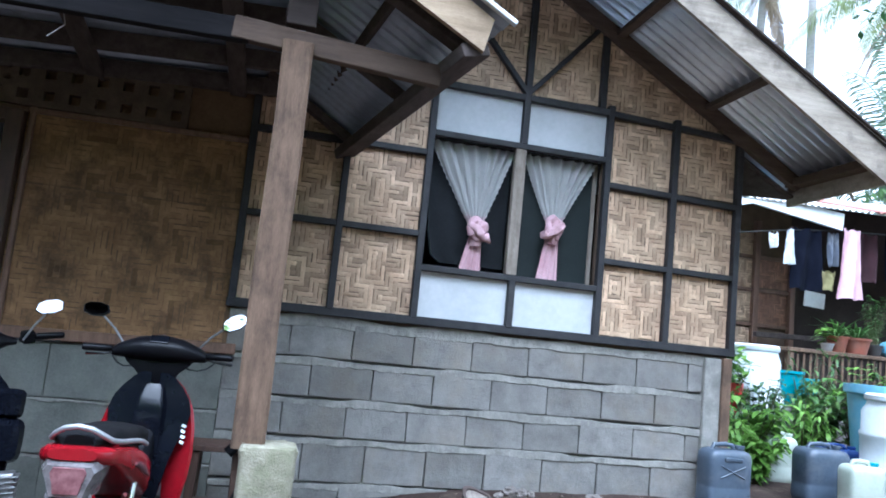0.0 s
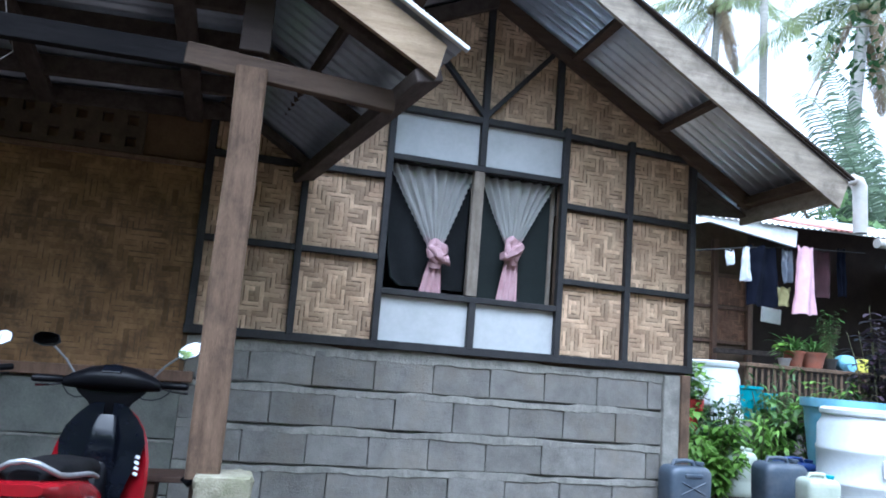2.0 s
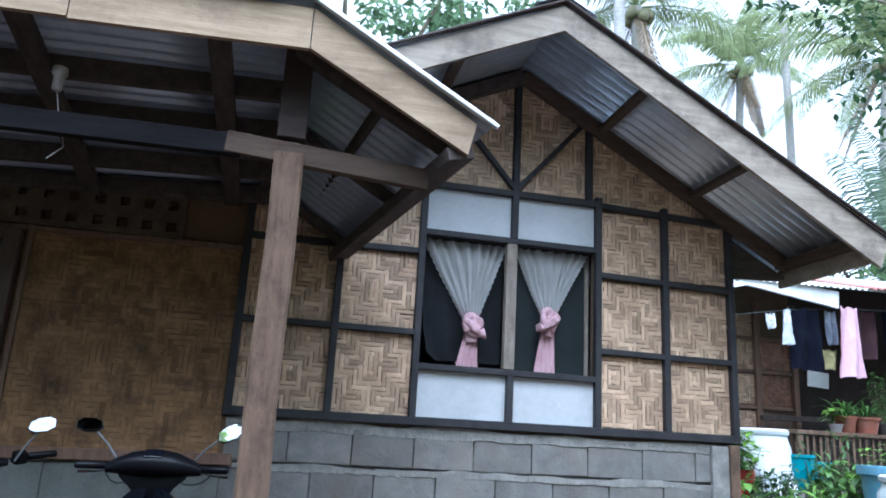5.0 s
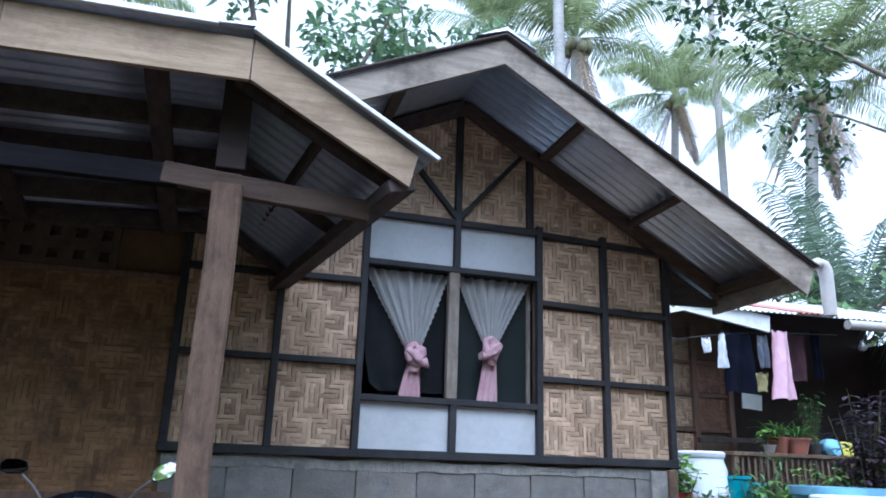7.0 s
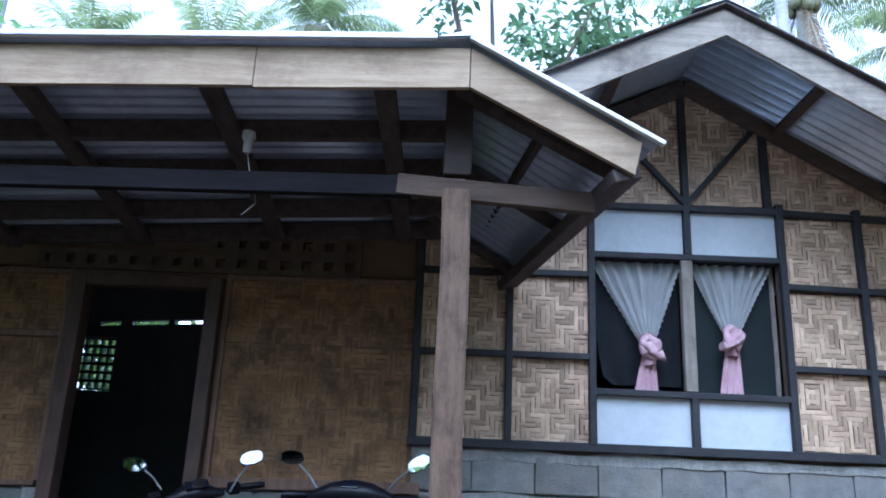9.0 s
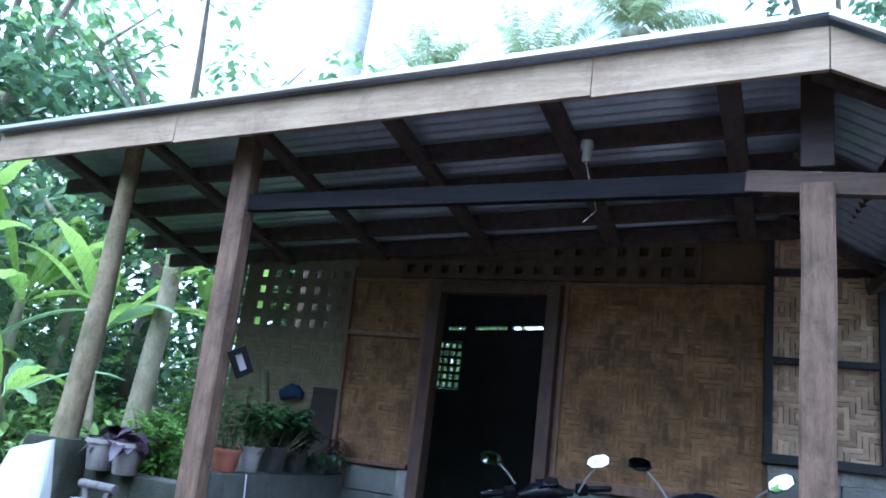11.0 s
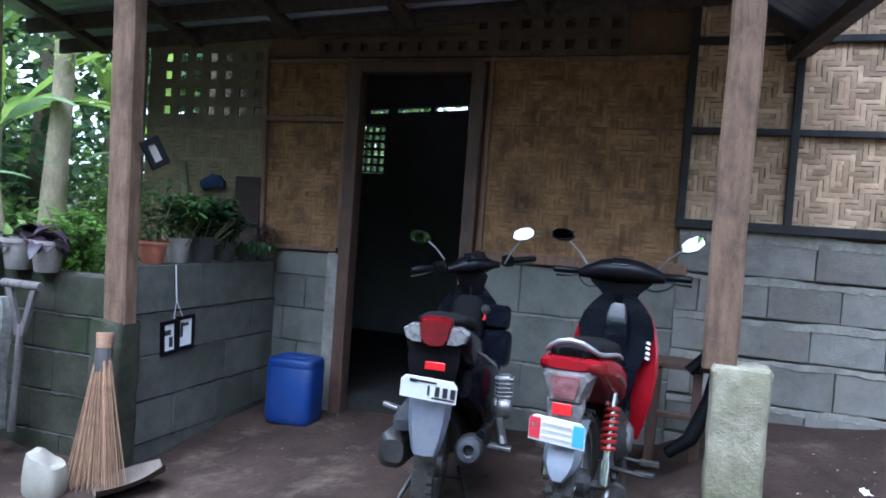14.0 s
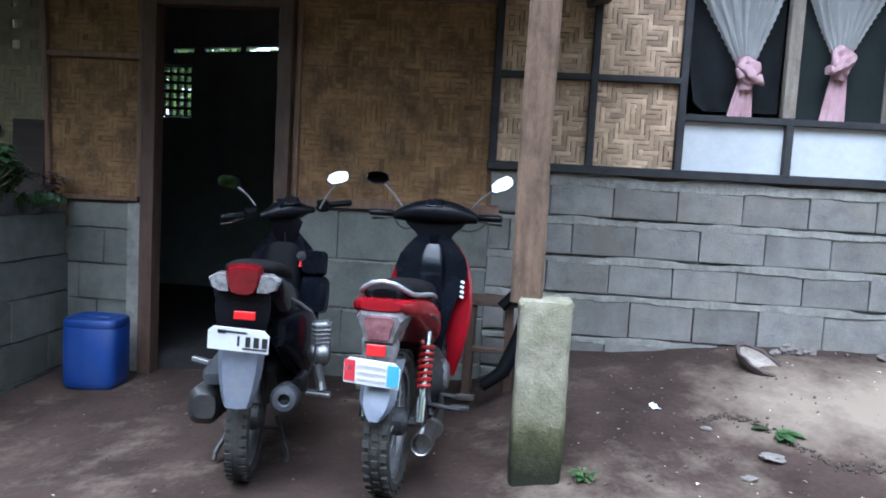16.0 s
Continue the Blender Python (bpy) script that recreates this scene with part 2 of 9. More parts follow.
def lathe(bm, profile, seg=24, centre=(0, 0, 0), axis="z"):
    """A turned body from (radius, height) pairs."""
    rings = []
    for r, h in profile:
        ring = []
        for k in range(seg):
            a = 2 * math.pi * k / seg
            u, v = r * math.cos(a), r * math.sin(a)
            p = {"z": (u, v, h), "x": (h, u, v), "y": (v, h, u)}[axis]
            ring.append(bm.verts.new(Vector(centre) + Vector(p)))
        rings.append(ring)
    for r0, r1 in zip(rings, rings[1:]):
        for k in range(seg):
            bm.faces.new((r0[k], r0[(k + 1) % seg], r1[(k + 1) % seg], r1[k]))
    bm.faces.new(rings[0][::-1]), bm.faces.new(rings[-1])


def loft(bm, sections, cap=True, closed=True):
    """A skin over rings of equal count."""
    rings = [[bm.verts.new(p) for p in s] for s in sections]
    n = len(rings[0])
    for r0, r1 in zip(rings, rings[1:]):
        for k in range(n if closed else n - 1):
            bm.faces.new((r0[k], r0[(k + 1) % n], r1[(k + 1) % n], r1[k]))
    if cap and closed:
        bm.faces.new(rings[0][::-1]), bm.faces.new(rings[-1])
    return rings


def oval(y, z, w, h, n=16, power=2.6, x=0.0):
    """A rounded ring across the y axis: half-width w, half-height h."""
    out = []
    for k in range(n):
        a = 2 * math.pi * k / n
        c, s = math.cos(a), math.sin(a)
        out.append((x + w * math.copysign(abs(c) ** (2 / power), c), y, z + h * math.copysign(abs(s) ** (2 / power), s)))
    return out


def part(name, bm, mat, parent=None, label="", smooth=False):
    """The bmesh as one mesh object, under a thing, a part or a piece of the setting."""
    bmesh.ops.recalc_face_normals(bm, faces=bm.faces)
    me = bpy.data.meshes.new(name)
    bm.to_mesh(me)
    bm.free()
    me.materials.append(mat)
    if smooth:
        me.shade_smooth()
        me.set_sharp_from_angle(angle=radians(40))
    ob = new(name, me)
    if parent:
        ob.parent = parent
    if label:
        ob["label"] = label
    return ob


def piece(name, mesh, parent, m):
    """One of many alike pieces on a shared mesh."""
    ob = new(name, mesh)
    ob.parent = parent
    ob.matrix_basis = m
    return ob


def thing(name, m=None, label="", category="", group="", kind=""):
    ob = new(name)
    ob.empty_display_size = 0.1
    if m is not None:
        ob.matrix_world = m
    return tagged(ob, label, category, group, kind)


def smoothstep(a, b, x):
    t = min(1.0, max(0.0, (x - a) / (b - a)))
    return t * t * (3 - 2 * t)


def ground_z(x, y):
    """The height of the trodden ground: a bank rises to the gable wall, the porch floor dips towards its side wall."""
    rise = smoothstep(-1.25, -0.6, x) * (0.02 + (0.25 + 0.12 * smoothstep(-0.6, 1.1, x)) * smoothstep(-1.9, -0.1, y)) + 0.05 * smoothstep(2.0, 6.0, x) * smoothstep(-1, 2, y)
    dip = 0.20 * smoothstep(-1.3, -4.0, x) * (1 - 0.4 * smoothstep(-1.4, -0.2, y)) * smoothstep(-6.4, -4.6, x)
    far = 0.35 * smoothstep(-4.4, -7.0, x) + 0.5 * smoothstep(6, 12, y)
    bumps = 0.022 * noise.noise((x * 1.3, y * 1.3, 0)) + 0.008 * noise.noise((x * 5, y * 5, 3)) + 0.006 * noise.noise((x * 13, y * 13, 7))
    return rise - dip + far + bumps

# ---- ground ----
def make_ground():
    xs = [-300, -120, -60, -30, -18, -12] + [-9 + 0.15 * i for i in range(31)] + [-4.44 + 0.05 * i for i in range(143)] + [2.85 + 0.15 * i for i in range(42)] + [12, 18, 30, 60, 120, 300]
    ys = [-300, -120, -60, -30, -15, -9] + [-6.5 + 0.15 * i for i in range(24)] + [-2.98 + 0.05 * i for i in range(60)] + [0.1 + 0.15 * i for i in range(46)] + [9, 12, 18, 30, 60, 120, 300]
    vs = [(x, y, ground_z(x, y)) for y in ys for x in xs]
    n = len(xs)
    fs = [(j * n + i, j * n + i + 1, (j + 1) * n + i + 1, (j + 1) * n + i) for j in range(len(ys) - 1) for i in range(n - 1)]
    me = bpy.data.meshes.new("ground")
    me.from_pydata(vs, [], fs)
    # the last blot is an unseen pale yard, added to bounce light into the porch
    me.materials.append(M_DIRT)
    me.shade_smooth()
    return tagged(new("ground", me), "trodden brown dirt ground with paler dusty patches", "ground", kind="structure")


ground = make_ground()


# ---- concrete block walls ----
def block_mesh(name, l, d, h, mat):
    bm = bmesh.new()
    box(bm, (0, 0, 0), (l, d, h), bevel=0.006)
    for v in bm.verts:
        v.co += Vector((noise.noise(v.co * 40), noise.noise(v.co * 40 + Vector((5, 5, 5))), noise.noise(v.co * 40 + Vector((9, 1, 3))))) * 0.005
    me = bpy.data.meshes.new(name)
    bm.to_mesh(me)
    bm.free()
    me.materials.append(mat)
    return me


def block_wall(name, label, a, b, courses, length, face, mat, bottom, top, offset=0.0, uneven=0.004, bed=1.0, mortar=None, phases=()):
    """A wall of blocks between plan points a and b. courses: heights of the bed joints; face: side to which blocks stand proud (unit vector)."""
    a, b = Vector((*a, 0)), Vector((*b, 0))
    d = (b - a).normalized()
    face = Vector((*face, 0))
    run = (b - a).length
    bm = bmesh.new()
    mid = (a + b) / 2 - face * 0.08
    s = (abs(d.x) * run + abs(face.x) * 0.11, abs(d.y) * run + abs(face.y) * 0.11, top - bottom)
    box(bm, (mid.x, mid.y, (top + bottom) / 2), s)
    # squeezed-out mortar along every bed
    for z in list(courses) + ([top - 0.012] if bed >= 1 else []):
        k = int(run / 0.012)
        prev = None
        for i in range(k + 1):
            p = a + d * (run * i / k)
            q = Vector((p.x, p.y, z * 3.1))
            rough = [0.5 + 0.6 * noise.noise(q * 7 + Vector((w, 0, 0))) + 0.4 * noise.noise(q * 31 + Vector((w, 5, 0))) for w in (0, 40, 80)]
            out = 0.009 + bed * max(0.002, 0.013 * rough[0])
            up = max(-0.003, (0.032 * rough[1] - 0.008) * bed)
            dn = max(0.004, (0.010 + 0.056 * rough[2]) * bed)
            if bed >= 1:
                # a thick flat bed smeared down over the course below, with a dark gap left here and there above it
                slow = noise.noise(q * 2.3 + Vector((9, 0, 0))) + 0.5 * noise.noise(q * 6 + Vector((3, 0, 0)))
                out = 0.0145 + 0.004 * noise.noise(q * 5) + 0.003 * noise.noise(q * 45)
                up = 0.003 + 0.011 * max(-1.0, min(1.0, 2.2 * slow)) + 0.002 * noise.noise(q * 40)
                dn = 0.050 + 0.016 * noise.noise(q * 4 + Vector((20, 0, 0))) + 0.008 * noise.noise(q * 26 + Vector((20, 0, 0)))
            ring = [bm.verts.new(p - face * 0.03 + Vector((0, 0, z + up - 0.004))), bm.verts.new(p + face * out + Vector((0, 0, z + up - 0.006))),
                    bm.verts.new(p + face * (out * 0.9 + 0.002 * rough[1]) + Vector((0, 0, z - dn * 0.8))), bm.verts.new(p - face * 0.004 + Vector((0, 0, z - dn)))]
            if prev:
                for q in range(3):
                    bm.faces.new((prev[q], prev[q + 1], ring[q + 1], ring[q]))
            prev = ring
    wall = tagged(part(name, bm, mortar or M_MORTAR), label, "wall", kind="structure")
    yaw = math.degrees(math.atan2(d.y, d.x))
    levels = [bottom] + list(courses) + [top]
    meshes = {}
    for r, (z0, z1) in enumerate(zip(levels, levels[1:])):
        h = z1 - z0 - (0.02 if bed >= 1 else 0.008)
        if h < 0.04:
            continue
        x = -length * (0.5 if r % 2 else 1.0) * (0.6 + 0.4 * random.random()) + offset
        if phases:
            x = (phases[r] - a.x) % length - length
        while x < run:
            x0, x1 = max(0.0, x), min(run, x + length)
            l = x1 - x0 - (0.0038 if bed >= 1 else 0.002)
            x += length
            if l < 0.05:
                continue
            key = (round(l, 3), round(h, 3))
            if key not in meshes:
                meshes[key] = block_mesh("block", key[0], 0.1, h, mat)
            p = a + d * ((x0 + x1) / 2) + face * (0.008 - 0.05 + random.uniform(-uneven, uneven))
            piece("block", meshes[key], wall, pose(p.x, p.y, (z0 + z1) / 2 + random.uniform(-0.003, 0.003), random.uniform(-0.5, 0.5), random.uniform(-0.6, 0.6), yaw + random.uniform(-0.4, 0.4)))
    return wall


# ---- woven bamboo panels ----
def weave(name, x0, x1, z0, z1, y, mat, parent, strip=0.031, run=3, inside=None, depth=0.005, fold=8, axis="x", label="", aged=None):
    """Split bamboo woven in stepped diamonds: every float is a thin bowed strip. inside(u, z) cuts the panel to a shape."""
    verts, faces, shades = [], [], []
    nu, nz = max(1, round((x1 - x0) / strip)), max(1, round((z1 - z0) / strip))
    su, sz = (x1 - x0) / nu, (z1 - z0) / nz

    def tri(i, p):
        i = i % (2 * p)
        return i if i < p else 2 * p - i

    ph = random.randrange(40), random.randrange(40)

    def upright(i, j):
        return (tri(i + ph[0], fold) + tri(j + ph[1], fold - 1)) % (2 * run) < run

    def put(u, z, o):
        verts.append((u, y - o, z) if axis == "x" else (y + o, u, z))

    def strip_quad(ua, ub, za, zb, up):
        k = len(verts)
        o = depth * random.uniform(0.5, 1.2)
        # mostly uprights take the darker colour, painting in their weaker reflection
        shades.extend([1 if aged and random.random() < (0.17 if up else 0.02) else 0] * 6)
        g = random.choice((0.001, 0.0015, 0.002, 0.004))
        if up:
            um = (ua + ub) / 2
            for z, q in ((za, 0.0), (za + (zb - za) * 0.25, o), (zb - (zb - za) * 0.25, o), (zb, 0.0)):
                put(ua + g, z, q * 0.6), put(um, z, q + 0.0012), put(ub - g, z, q * 0.6)
        else:
            zm = (za + zb) / 2
            for u, q in ((ua, 0.0), (ua + (ub - ua) * 0.25, o), (ub - (ub - ua) * 0.25, o), (ub, 0.0)):
                put(u, za + g, q * 0.6), put(u, zm, q + 0.0012), put(u, zb - g, q * 0.6)
        for r in range(3):
            for c in range(2):
                a = k + r * 3 + c
                faces.append((a, a + 1, a + 4, a + 3))

    for up in (True, False):
        for p in range(nu if up else nz):
            start = None
            lim = nz if up else nu
            for q in range(lim + 1):
                i, j = (p, q) if up else (q, p)
                ok = q < lim and upright(i, j) == up and (inside is None or inside(x0 + (i + 0.5) * su, z0 + (j + 0.5) * sz))
                if ok and start is None:
                    start = q
                if not ok and start is not None:
                    if up:
                        strip_quad(x0 + p * su, x0 + (p + 1) * su, z0 + start * sz - 0.003, z0 + q * sz + 0.003, True)
                    else:
                        strip_quad(x0 + start * su - 0.003, x0 + q * su + 0.003, z0 + p * sz, z0 + (p + 1) * sz, False)
                    start = None
    me = bpy.data.meshes.new(name)
    me.from_pydata(verts, [], faces)
    me.materials.append(mat)
    if aged:
        me.materials.append(aged)
        me.polygons.foreach_set("material_index", shades)
    me.shade_smooth()
    ob = new(name, me)
    ob.parent = parent
    ob["kind"] = "stuff"
    if label:
        ob["label"] = label
    return ob


def roof_line(x):
    """The underside of the main roof at x."""
    return 3.93 - (0.585 * (x - 0.65) if x > 0.65 else 0.46 * (0.65 - x))


GX = [-1.12, -0.53, 0.0, 0.635, 1.25, 1.76, 2.27]

# gable wall: blocks, then a black frame with panels
wall_gable = block_wall("wall_gable", "grey hollow concrete block wall with thick uneven mortar beds", (-1.12, 0), (2.24, 0),
                        [0.12, 0.355, 0.625, 0.86, 1.10, 1.335], 0.388, (0, -1), M_BLOCK, -0.2, 1.372, phases=(0.17, 0.04, 0.18, 0.035, 0.18, 0.03, 0.1))
gable_frame = thing("wall_gable_frame", label="black timber frame with woven bamboo and white panels", category="wall", kind="structure")


def timber(name, a, b, w, h, mat, parent, label="", up=(0, 1, 0)):
    bm = bmesh.new()
    beam(bm, a, b, w, h, up=up)
    return part(name, bm, mat, parent, label)


YF = -0.022
for a, b, w in [((-1.15, 1.395), (2.30, 1.40), 0.055), ((-1.12, 1.955), (0, 1.955), 0.04), ((-1.12, 2.49), (0, 2.495), 0.04),
                ((0, 1.74), (1.25, 1.735), 0.04), ((0, 2.635), (1.25, 2.63), 0.04), ((0, 2.975), (1.25, 2.97), 0.045),
                ((1.25, 1.93), (2.27, 1.92), 0.04), ((1.25, 2.46), (2.27, 2.43), 0.04), ((1.25, 2.965), (2.27, 2.925), 0.04)]:
    timber("rail", (a[0], YF, a[1]), (b[0], YF, b[1]), w, 0.05, M_BLACK_TIMBER, gable_frame)
for x, z0, z1 in [(-1.12, 1.41, 2.75), (-0.53, 1.41, 3.05), (0.0, 1.41, 3.3), (0.635, 1.41, 1.72), (0.635, 2.65, 3.9), (1.25, 1.41, 3.02),
                  (1.76, 1.41, 3.0), (2.27, 1.41, 2.96), (1.18, 2.99, 3.6), (0.09, 2.99, 3.64)]:
    timber("stud", (x, YF - 0.003, z0), (x, YF - 0.003, z1), 0.045, 0.05, M_BLACK_TIMBER, gable_frame)
for x in (1.16, 0.11):
    timber("brace", (0.635, YF - 0.006, 3.0), (x, YF - 0.006, 3.6), 0.035, 0.045, M_BLACK_TIMBER, gable_frame)
timber("top_plate", (0.65, YF - 0.003, 3.90), (2.33, YF - 0.003, 2.92), 0.05, 0.05, M_BLACK_TIMBER, gable_frame)
timber("top_plate", (0.65, YF - 0.003, 3.90), (-1.2, YF - 0.003, 3.07), 0.05, 0.05, M_BLACK_TIMBER, gable_frame)
timber("window_mullion", (0.622, -0.01, 1.76), (0.622, -0.01, 2.62), 0.075, 0.06, M_GREYWOOD, gable_frame, "bare grey-brown timber mullion")
for z0, z1 in ((1.41, 1.72), (2.655, 2.955)):
    for xa, xb in ((0.022, 0.613), (0.657, 1.228)):
        bm = bmesh.new()
        box(bm, ((xa + xb) / 2, 0.0, (z0 + z1) / 2), (xb - xa, 0.012, z1 - z0), bevel=0.002)
        part("white_panel", bm, M_PANEL, gable_frame, "white painted fibre cement panel")
cells = [(-1.10, -0.55, 1.41, 1.935), (-0.51, -0.02, 1.41, 1.935), (-1.10, -0.55, 1.975, 2.47), (-0.51, -0.02, 1.975, 2.47),
         (-0.51, -0.02, 2.515, 3.38), (-1.10, -0.55, 2.515, 3.1)]
for xa, xb in ((1.272, 1.738), (1.782, 2.248)):
    cells += [(xa, xb, 1.40, 1.905), (xa, xb, 1.945, 2.42), (xa, xb, 2.475, 2.93)]
for xa, xb, z0, z1 in cells:
    weave("woven_panel", xa, xb, z0, z1, 0.0, M_WEAVE, gable_frame, inside=lambda u, z: z < roof_line(u) - 0.03)
for xa, xb in ((0.02, 0.613), (0.657, 1.16), (1.20, 2.25)):
    weave("woven_panel", xa, xb, 2.95, 3.9, 0.0, M_WEAVE, gable_frame, inside=lambda u, z: z < roof_line(u) - 0.03)


# the solid core behind the frame, with the window left open
def slab(name, x0, x1, y0, y1, z0, z1, mat, label="", category="wall", parent=None):
    bm = bmesh.new()
    box(bm, ((x0 + x1) / 2, (y0 + y1) / 2, (z0 + z1) / 2), (x1 - x0, y1 - y0, z1 - z0))
    ob = part(name, bm, mat, parent)
    return ob if parent else tagged(ob, label, category, kind="structure")


for x0, x1, z0, z1 in ((-1.12, 0.02, 1.35, 3.0), (1.23, 2.27, 1.35, 2.9), (0.02, 1.23, 1.35, 1.72), (0.02, 1.23, 2.65, 2.9)):
    slab("backing", x0, x1, 0.008, 0.05, z0, z1, M_GAP, parent=gable_frame)
bm = bmesh.new()
outline = [(-1.12, 2.9), (2.27, 2.9), (2.30, 2.93), (0.65, 3.9), (-1.12, 3.08)]
loft(bm, [[(x, 0.008, z) for x, z in outline], [(x, 0.05, z) for x, z in outline]])
part("gable_backing", bm, M_GAP, gable_frame)
bm = bmesh.new()
beam(bm, (2.24, -0.03, 0.3), (2.24, -0.03, 1.36), 0.07, 0.06, up=(0, 1, 0))
tagged(part("corner_post", bm, M_LUMBER), "rough timber corner post on the block wall", "post", kind="structure")
bm = bmesh.new()
box(bm, (2.16, -0.012, 0.75), (0.16, 0.05, 1.2), bevel=0.01)
tagged(part("corner_plaster", bm, M_MORTAR), "smeared cement at the wall corner", "wall", kind="structure")

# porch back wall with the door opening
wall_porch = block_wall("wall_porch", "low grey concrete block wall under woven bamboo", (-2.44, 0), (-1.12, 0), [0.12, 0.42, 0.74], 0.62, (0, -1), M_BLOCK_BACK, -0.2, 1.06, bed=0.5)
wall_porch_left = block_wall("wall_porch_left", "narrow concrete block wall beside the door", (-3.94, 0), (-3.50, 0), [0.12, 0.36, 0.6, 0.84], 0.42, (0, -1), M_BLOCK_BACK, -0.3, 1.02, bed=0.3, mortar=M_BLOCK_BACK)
porch_cladding = thing("wall_porch_cladding", label="old woven bamboo cladding, darkened for porch shade, with brown battens", category="wall", kind="structure")
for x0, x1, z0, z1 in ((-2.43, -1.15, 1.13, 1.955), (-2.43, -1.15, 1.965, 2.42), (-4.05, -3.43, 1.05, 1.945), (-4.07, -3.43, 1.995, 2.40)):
    weave("woven_panel", x0, x1, z0, z1, -0.004, M_WEAVE_PORCH, porch_cladding, strip=0.033, run=3, fold=7, depth=0.0012, aged=M_WEAVE_DIM)
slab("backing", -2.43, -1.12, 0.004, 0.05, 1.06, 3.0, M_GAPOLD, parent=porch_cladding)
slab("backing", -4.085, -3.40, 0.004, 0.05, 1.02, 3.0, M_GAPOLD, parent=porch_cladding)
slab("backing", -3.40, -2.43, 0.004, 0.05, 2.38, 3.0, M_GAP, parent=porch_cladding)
for a, b, w in [((-2.42, 1.095), (-1.06, 1.11), 0.065), ((-4.04, 1.035), (-3.43, 1.045), 0.03), ((-4.07, 1.97), (-3.43, 1.97), 0.04), ((-2.4, 2.385), (-1.14, 2.395), 0.03), ((-4.07, 2.385), (-2.4, 2.385), 0.03)]:
    timber("batten", (a[0], -0.02, a[1]), (b[0], -0.02, b[1]), w, 0.035, M_BROWN, porch_cladding)
for x in (-2.375, -3.425):
    timber("batten", (x, -0.023, 1.06), (x, -0.023, 2.42), 0.03, 0.03, M_BROWN, porch_cladding)

door_frame = thing("door_frame", label="dark brown timber door frame standing open", category="door frame", kind="structure")
for x in (-3.345, -2.455):
    timber("jamb", (x, -0.02, -0.16), (x, -0.02, 2.37), 0.09, 0.12, M_DOOR, door_frame)
timber("header", (-3.30, -0.02, 2.335), (-2.50, -0.02, 2.335), 0.075, 0.11, M_DOOR, door_frame)
bm = bmesh.new()
box(bm, (-3.45, 0.0, 0.44), (0.10, 0.06, 1.16), bevel=0.006)
tagged(part("plaster_strip", bm, M_MORTAR), "cement strip beside the door frame", "wall", kind="structure")

# pierced strip above the door
def pierced(name, u0, u1, z0, z1, pitch, hole, y, axis, mat, label, parent=None, thick=0.06):
    """A screen of blocks with square holes right through."""
    bm = bmesh.new()
    nu, nz = max(1, round((u1 - u0) / pitch)), max(1, round((z1 - z0) / pitch))
    pu, pz = (u1 - u0) / nu, (z1 - z0) / nz
    g = (pu - hole) / 2
    gz = (pz - hole) / 2

    def put(ua, ub, za, zb):
        c = ((ua + ub) / 2, y, (za + zb) / 2) if axis == "x" else (y, (ua + ub) / 2, (za + zb) / 2)
        s = (ub - ua, thick, zb - za) if axis == "x" else (thick, ub - ua, zb - za)
        box(bm, c, s)
    for j in range(nz + 1):
        za, zb = z0 + j * pz - gz, z0 + j * pz + gz
        put(u0, u1, max(z0, za), min(z1, zb))
    for j in range(nz):
        for i in range(nu + 1):
            ua, ub = u0 + i * pu - g, u0 + i * pu + g
            put(max(u0, ua), min(u1, ub), z0 + j * pz + gz, z0 + (j + 1) * pz - gz)
    ob = part(name, bm, mat, parent, label if parent else "")
    return ob if parent else tagged(ob, label, "vent wall", kind="structure")


pierced("vent_screen", -3.66, -1.515, 2.405, 2.54, 0.143, 0.062, -0.03, "x", M_VENT_SHADE, "brown pierced vent strip darkened for porch roof shade", thick=0.05)
pierced("vent_screen", -2.52, -1.515, 2.54, 2.675, 0.143, 0.062, -0.03, "x", M_VENT_SHADE, "brown pierced vent strip darkened for porch roof shade", thick=0.05)

# side wall of the porch
SX = -3.93
wall_side = block_wall("wall_side", "low grey concrete block side wall of the porch", (SX, 0.0), (SX, -1.42), [-0.1, 0.15, 0.41, 0.655], 0.42, (1, 0), M_BLOCK_SHADE, -0.35, 0.935, bed=0.3, mortar=M_MORTAR_DARK)
side_cladding = thing("wall_side_cladding", label="weathered woven bamboo screen with a pierced board above", category="wall", kind="structure")
M_POT_BATTEN = material("peeling_grey_batten", (0.14, 0.11, 0.09), (0.30, 0.26, 0.22), 9, 0.9, 0.4, 60, gloss=0.2)
M_WEAVE_PALE = material("olive_bamboo_strip", (0.13, 0.105, 0.058), (0.25, 0.205, 0.12), 3, 0.65, 0.25, 50, stain=(0.085, 0.075, 0.045), stain_scale=3, stain_amount=0.6, island=0.14, gloss=0.3)
weave("woven_panel", -5.19, -4.10, 1.0, 1.885, 0.018, M_WEAVE_PALE, side_cladding, strip=0.037, run=3, fold=9, depth=0.002)
slab("backing", -5.20, -4.09, 0.026, 0.05, -0.2, 1.90, M_GAP, parent=side_cladding)
slab("board", -5.19, -4.10, 0.012, 0.024, 1.885, 1.953, M_VENT, parent=side_cladding)
pierced("pierced_screen", -5.075, -4.115, 1.953, 2.493, 0.137, 0.062, 0.018, "x", M_VENT, "brown pierced screen", side_cladding, thick=0.014)
slab("end_board", -5.19, -5.075, 0.012, 0.024, 1.953, 2.493, M_VENT, parent=side_cladding)
slab("top_board", -5.20, -4.09, 0.01, 0.026, 2.493, 3.0, M_VENT, parent=side_cladding)
timber("batten", (-5.205, -0.01, 0.9), (-5.22, -0.01, 2.5), 0.035, 0.035, M_POT_BATTEN, side_cladding, "pale peeling batten")
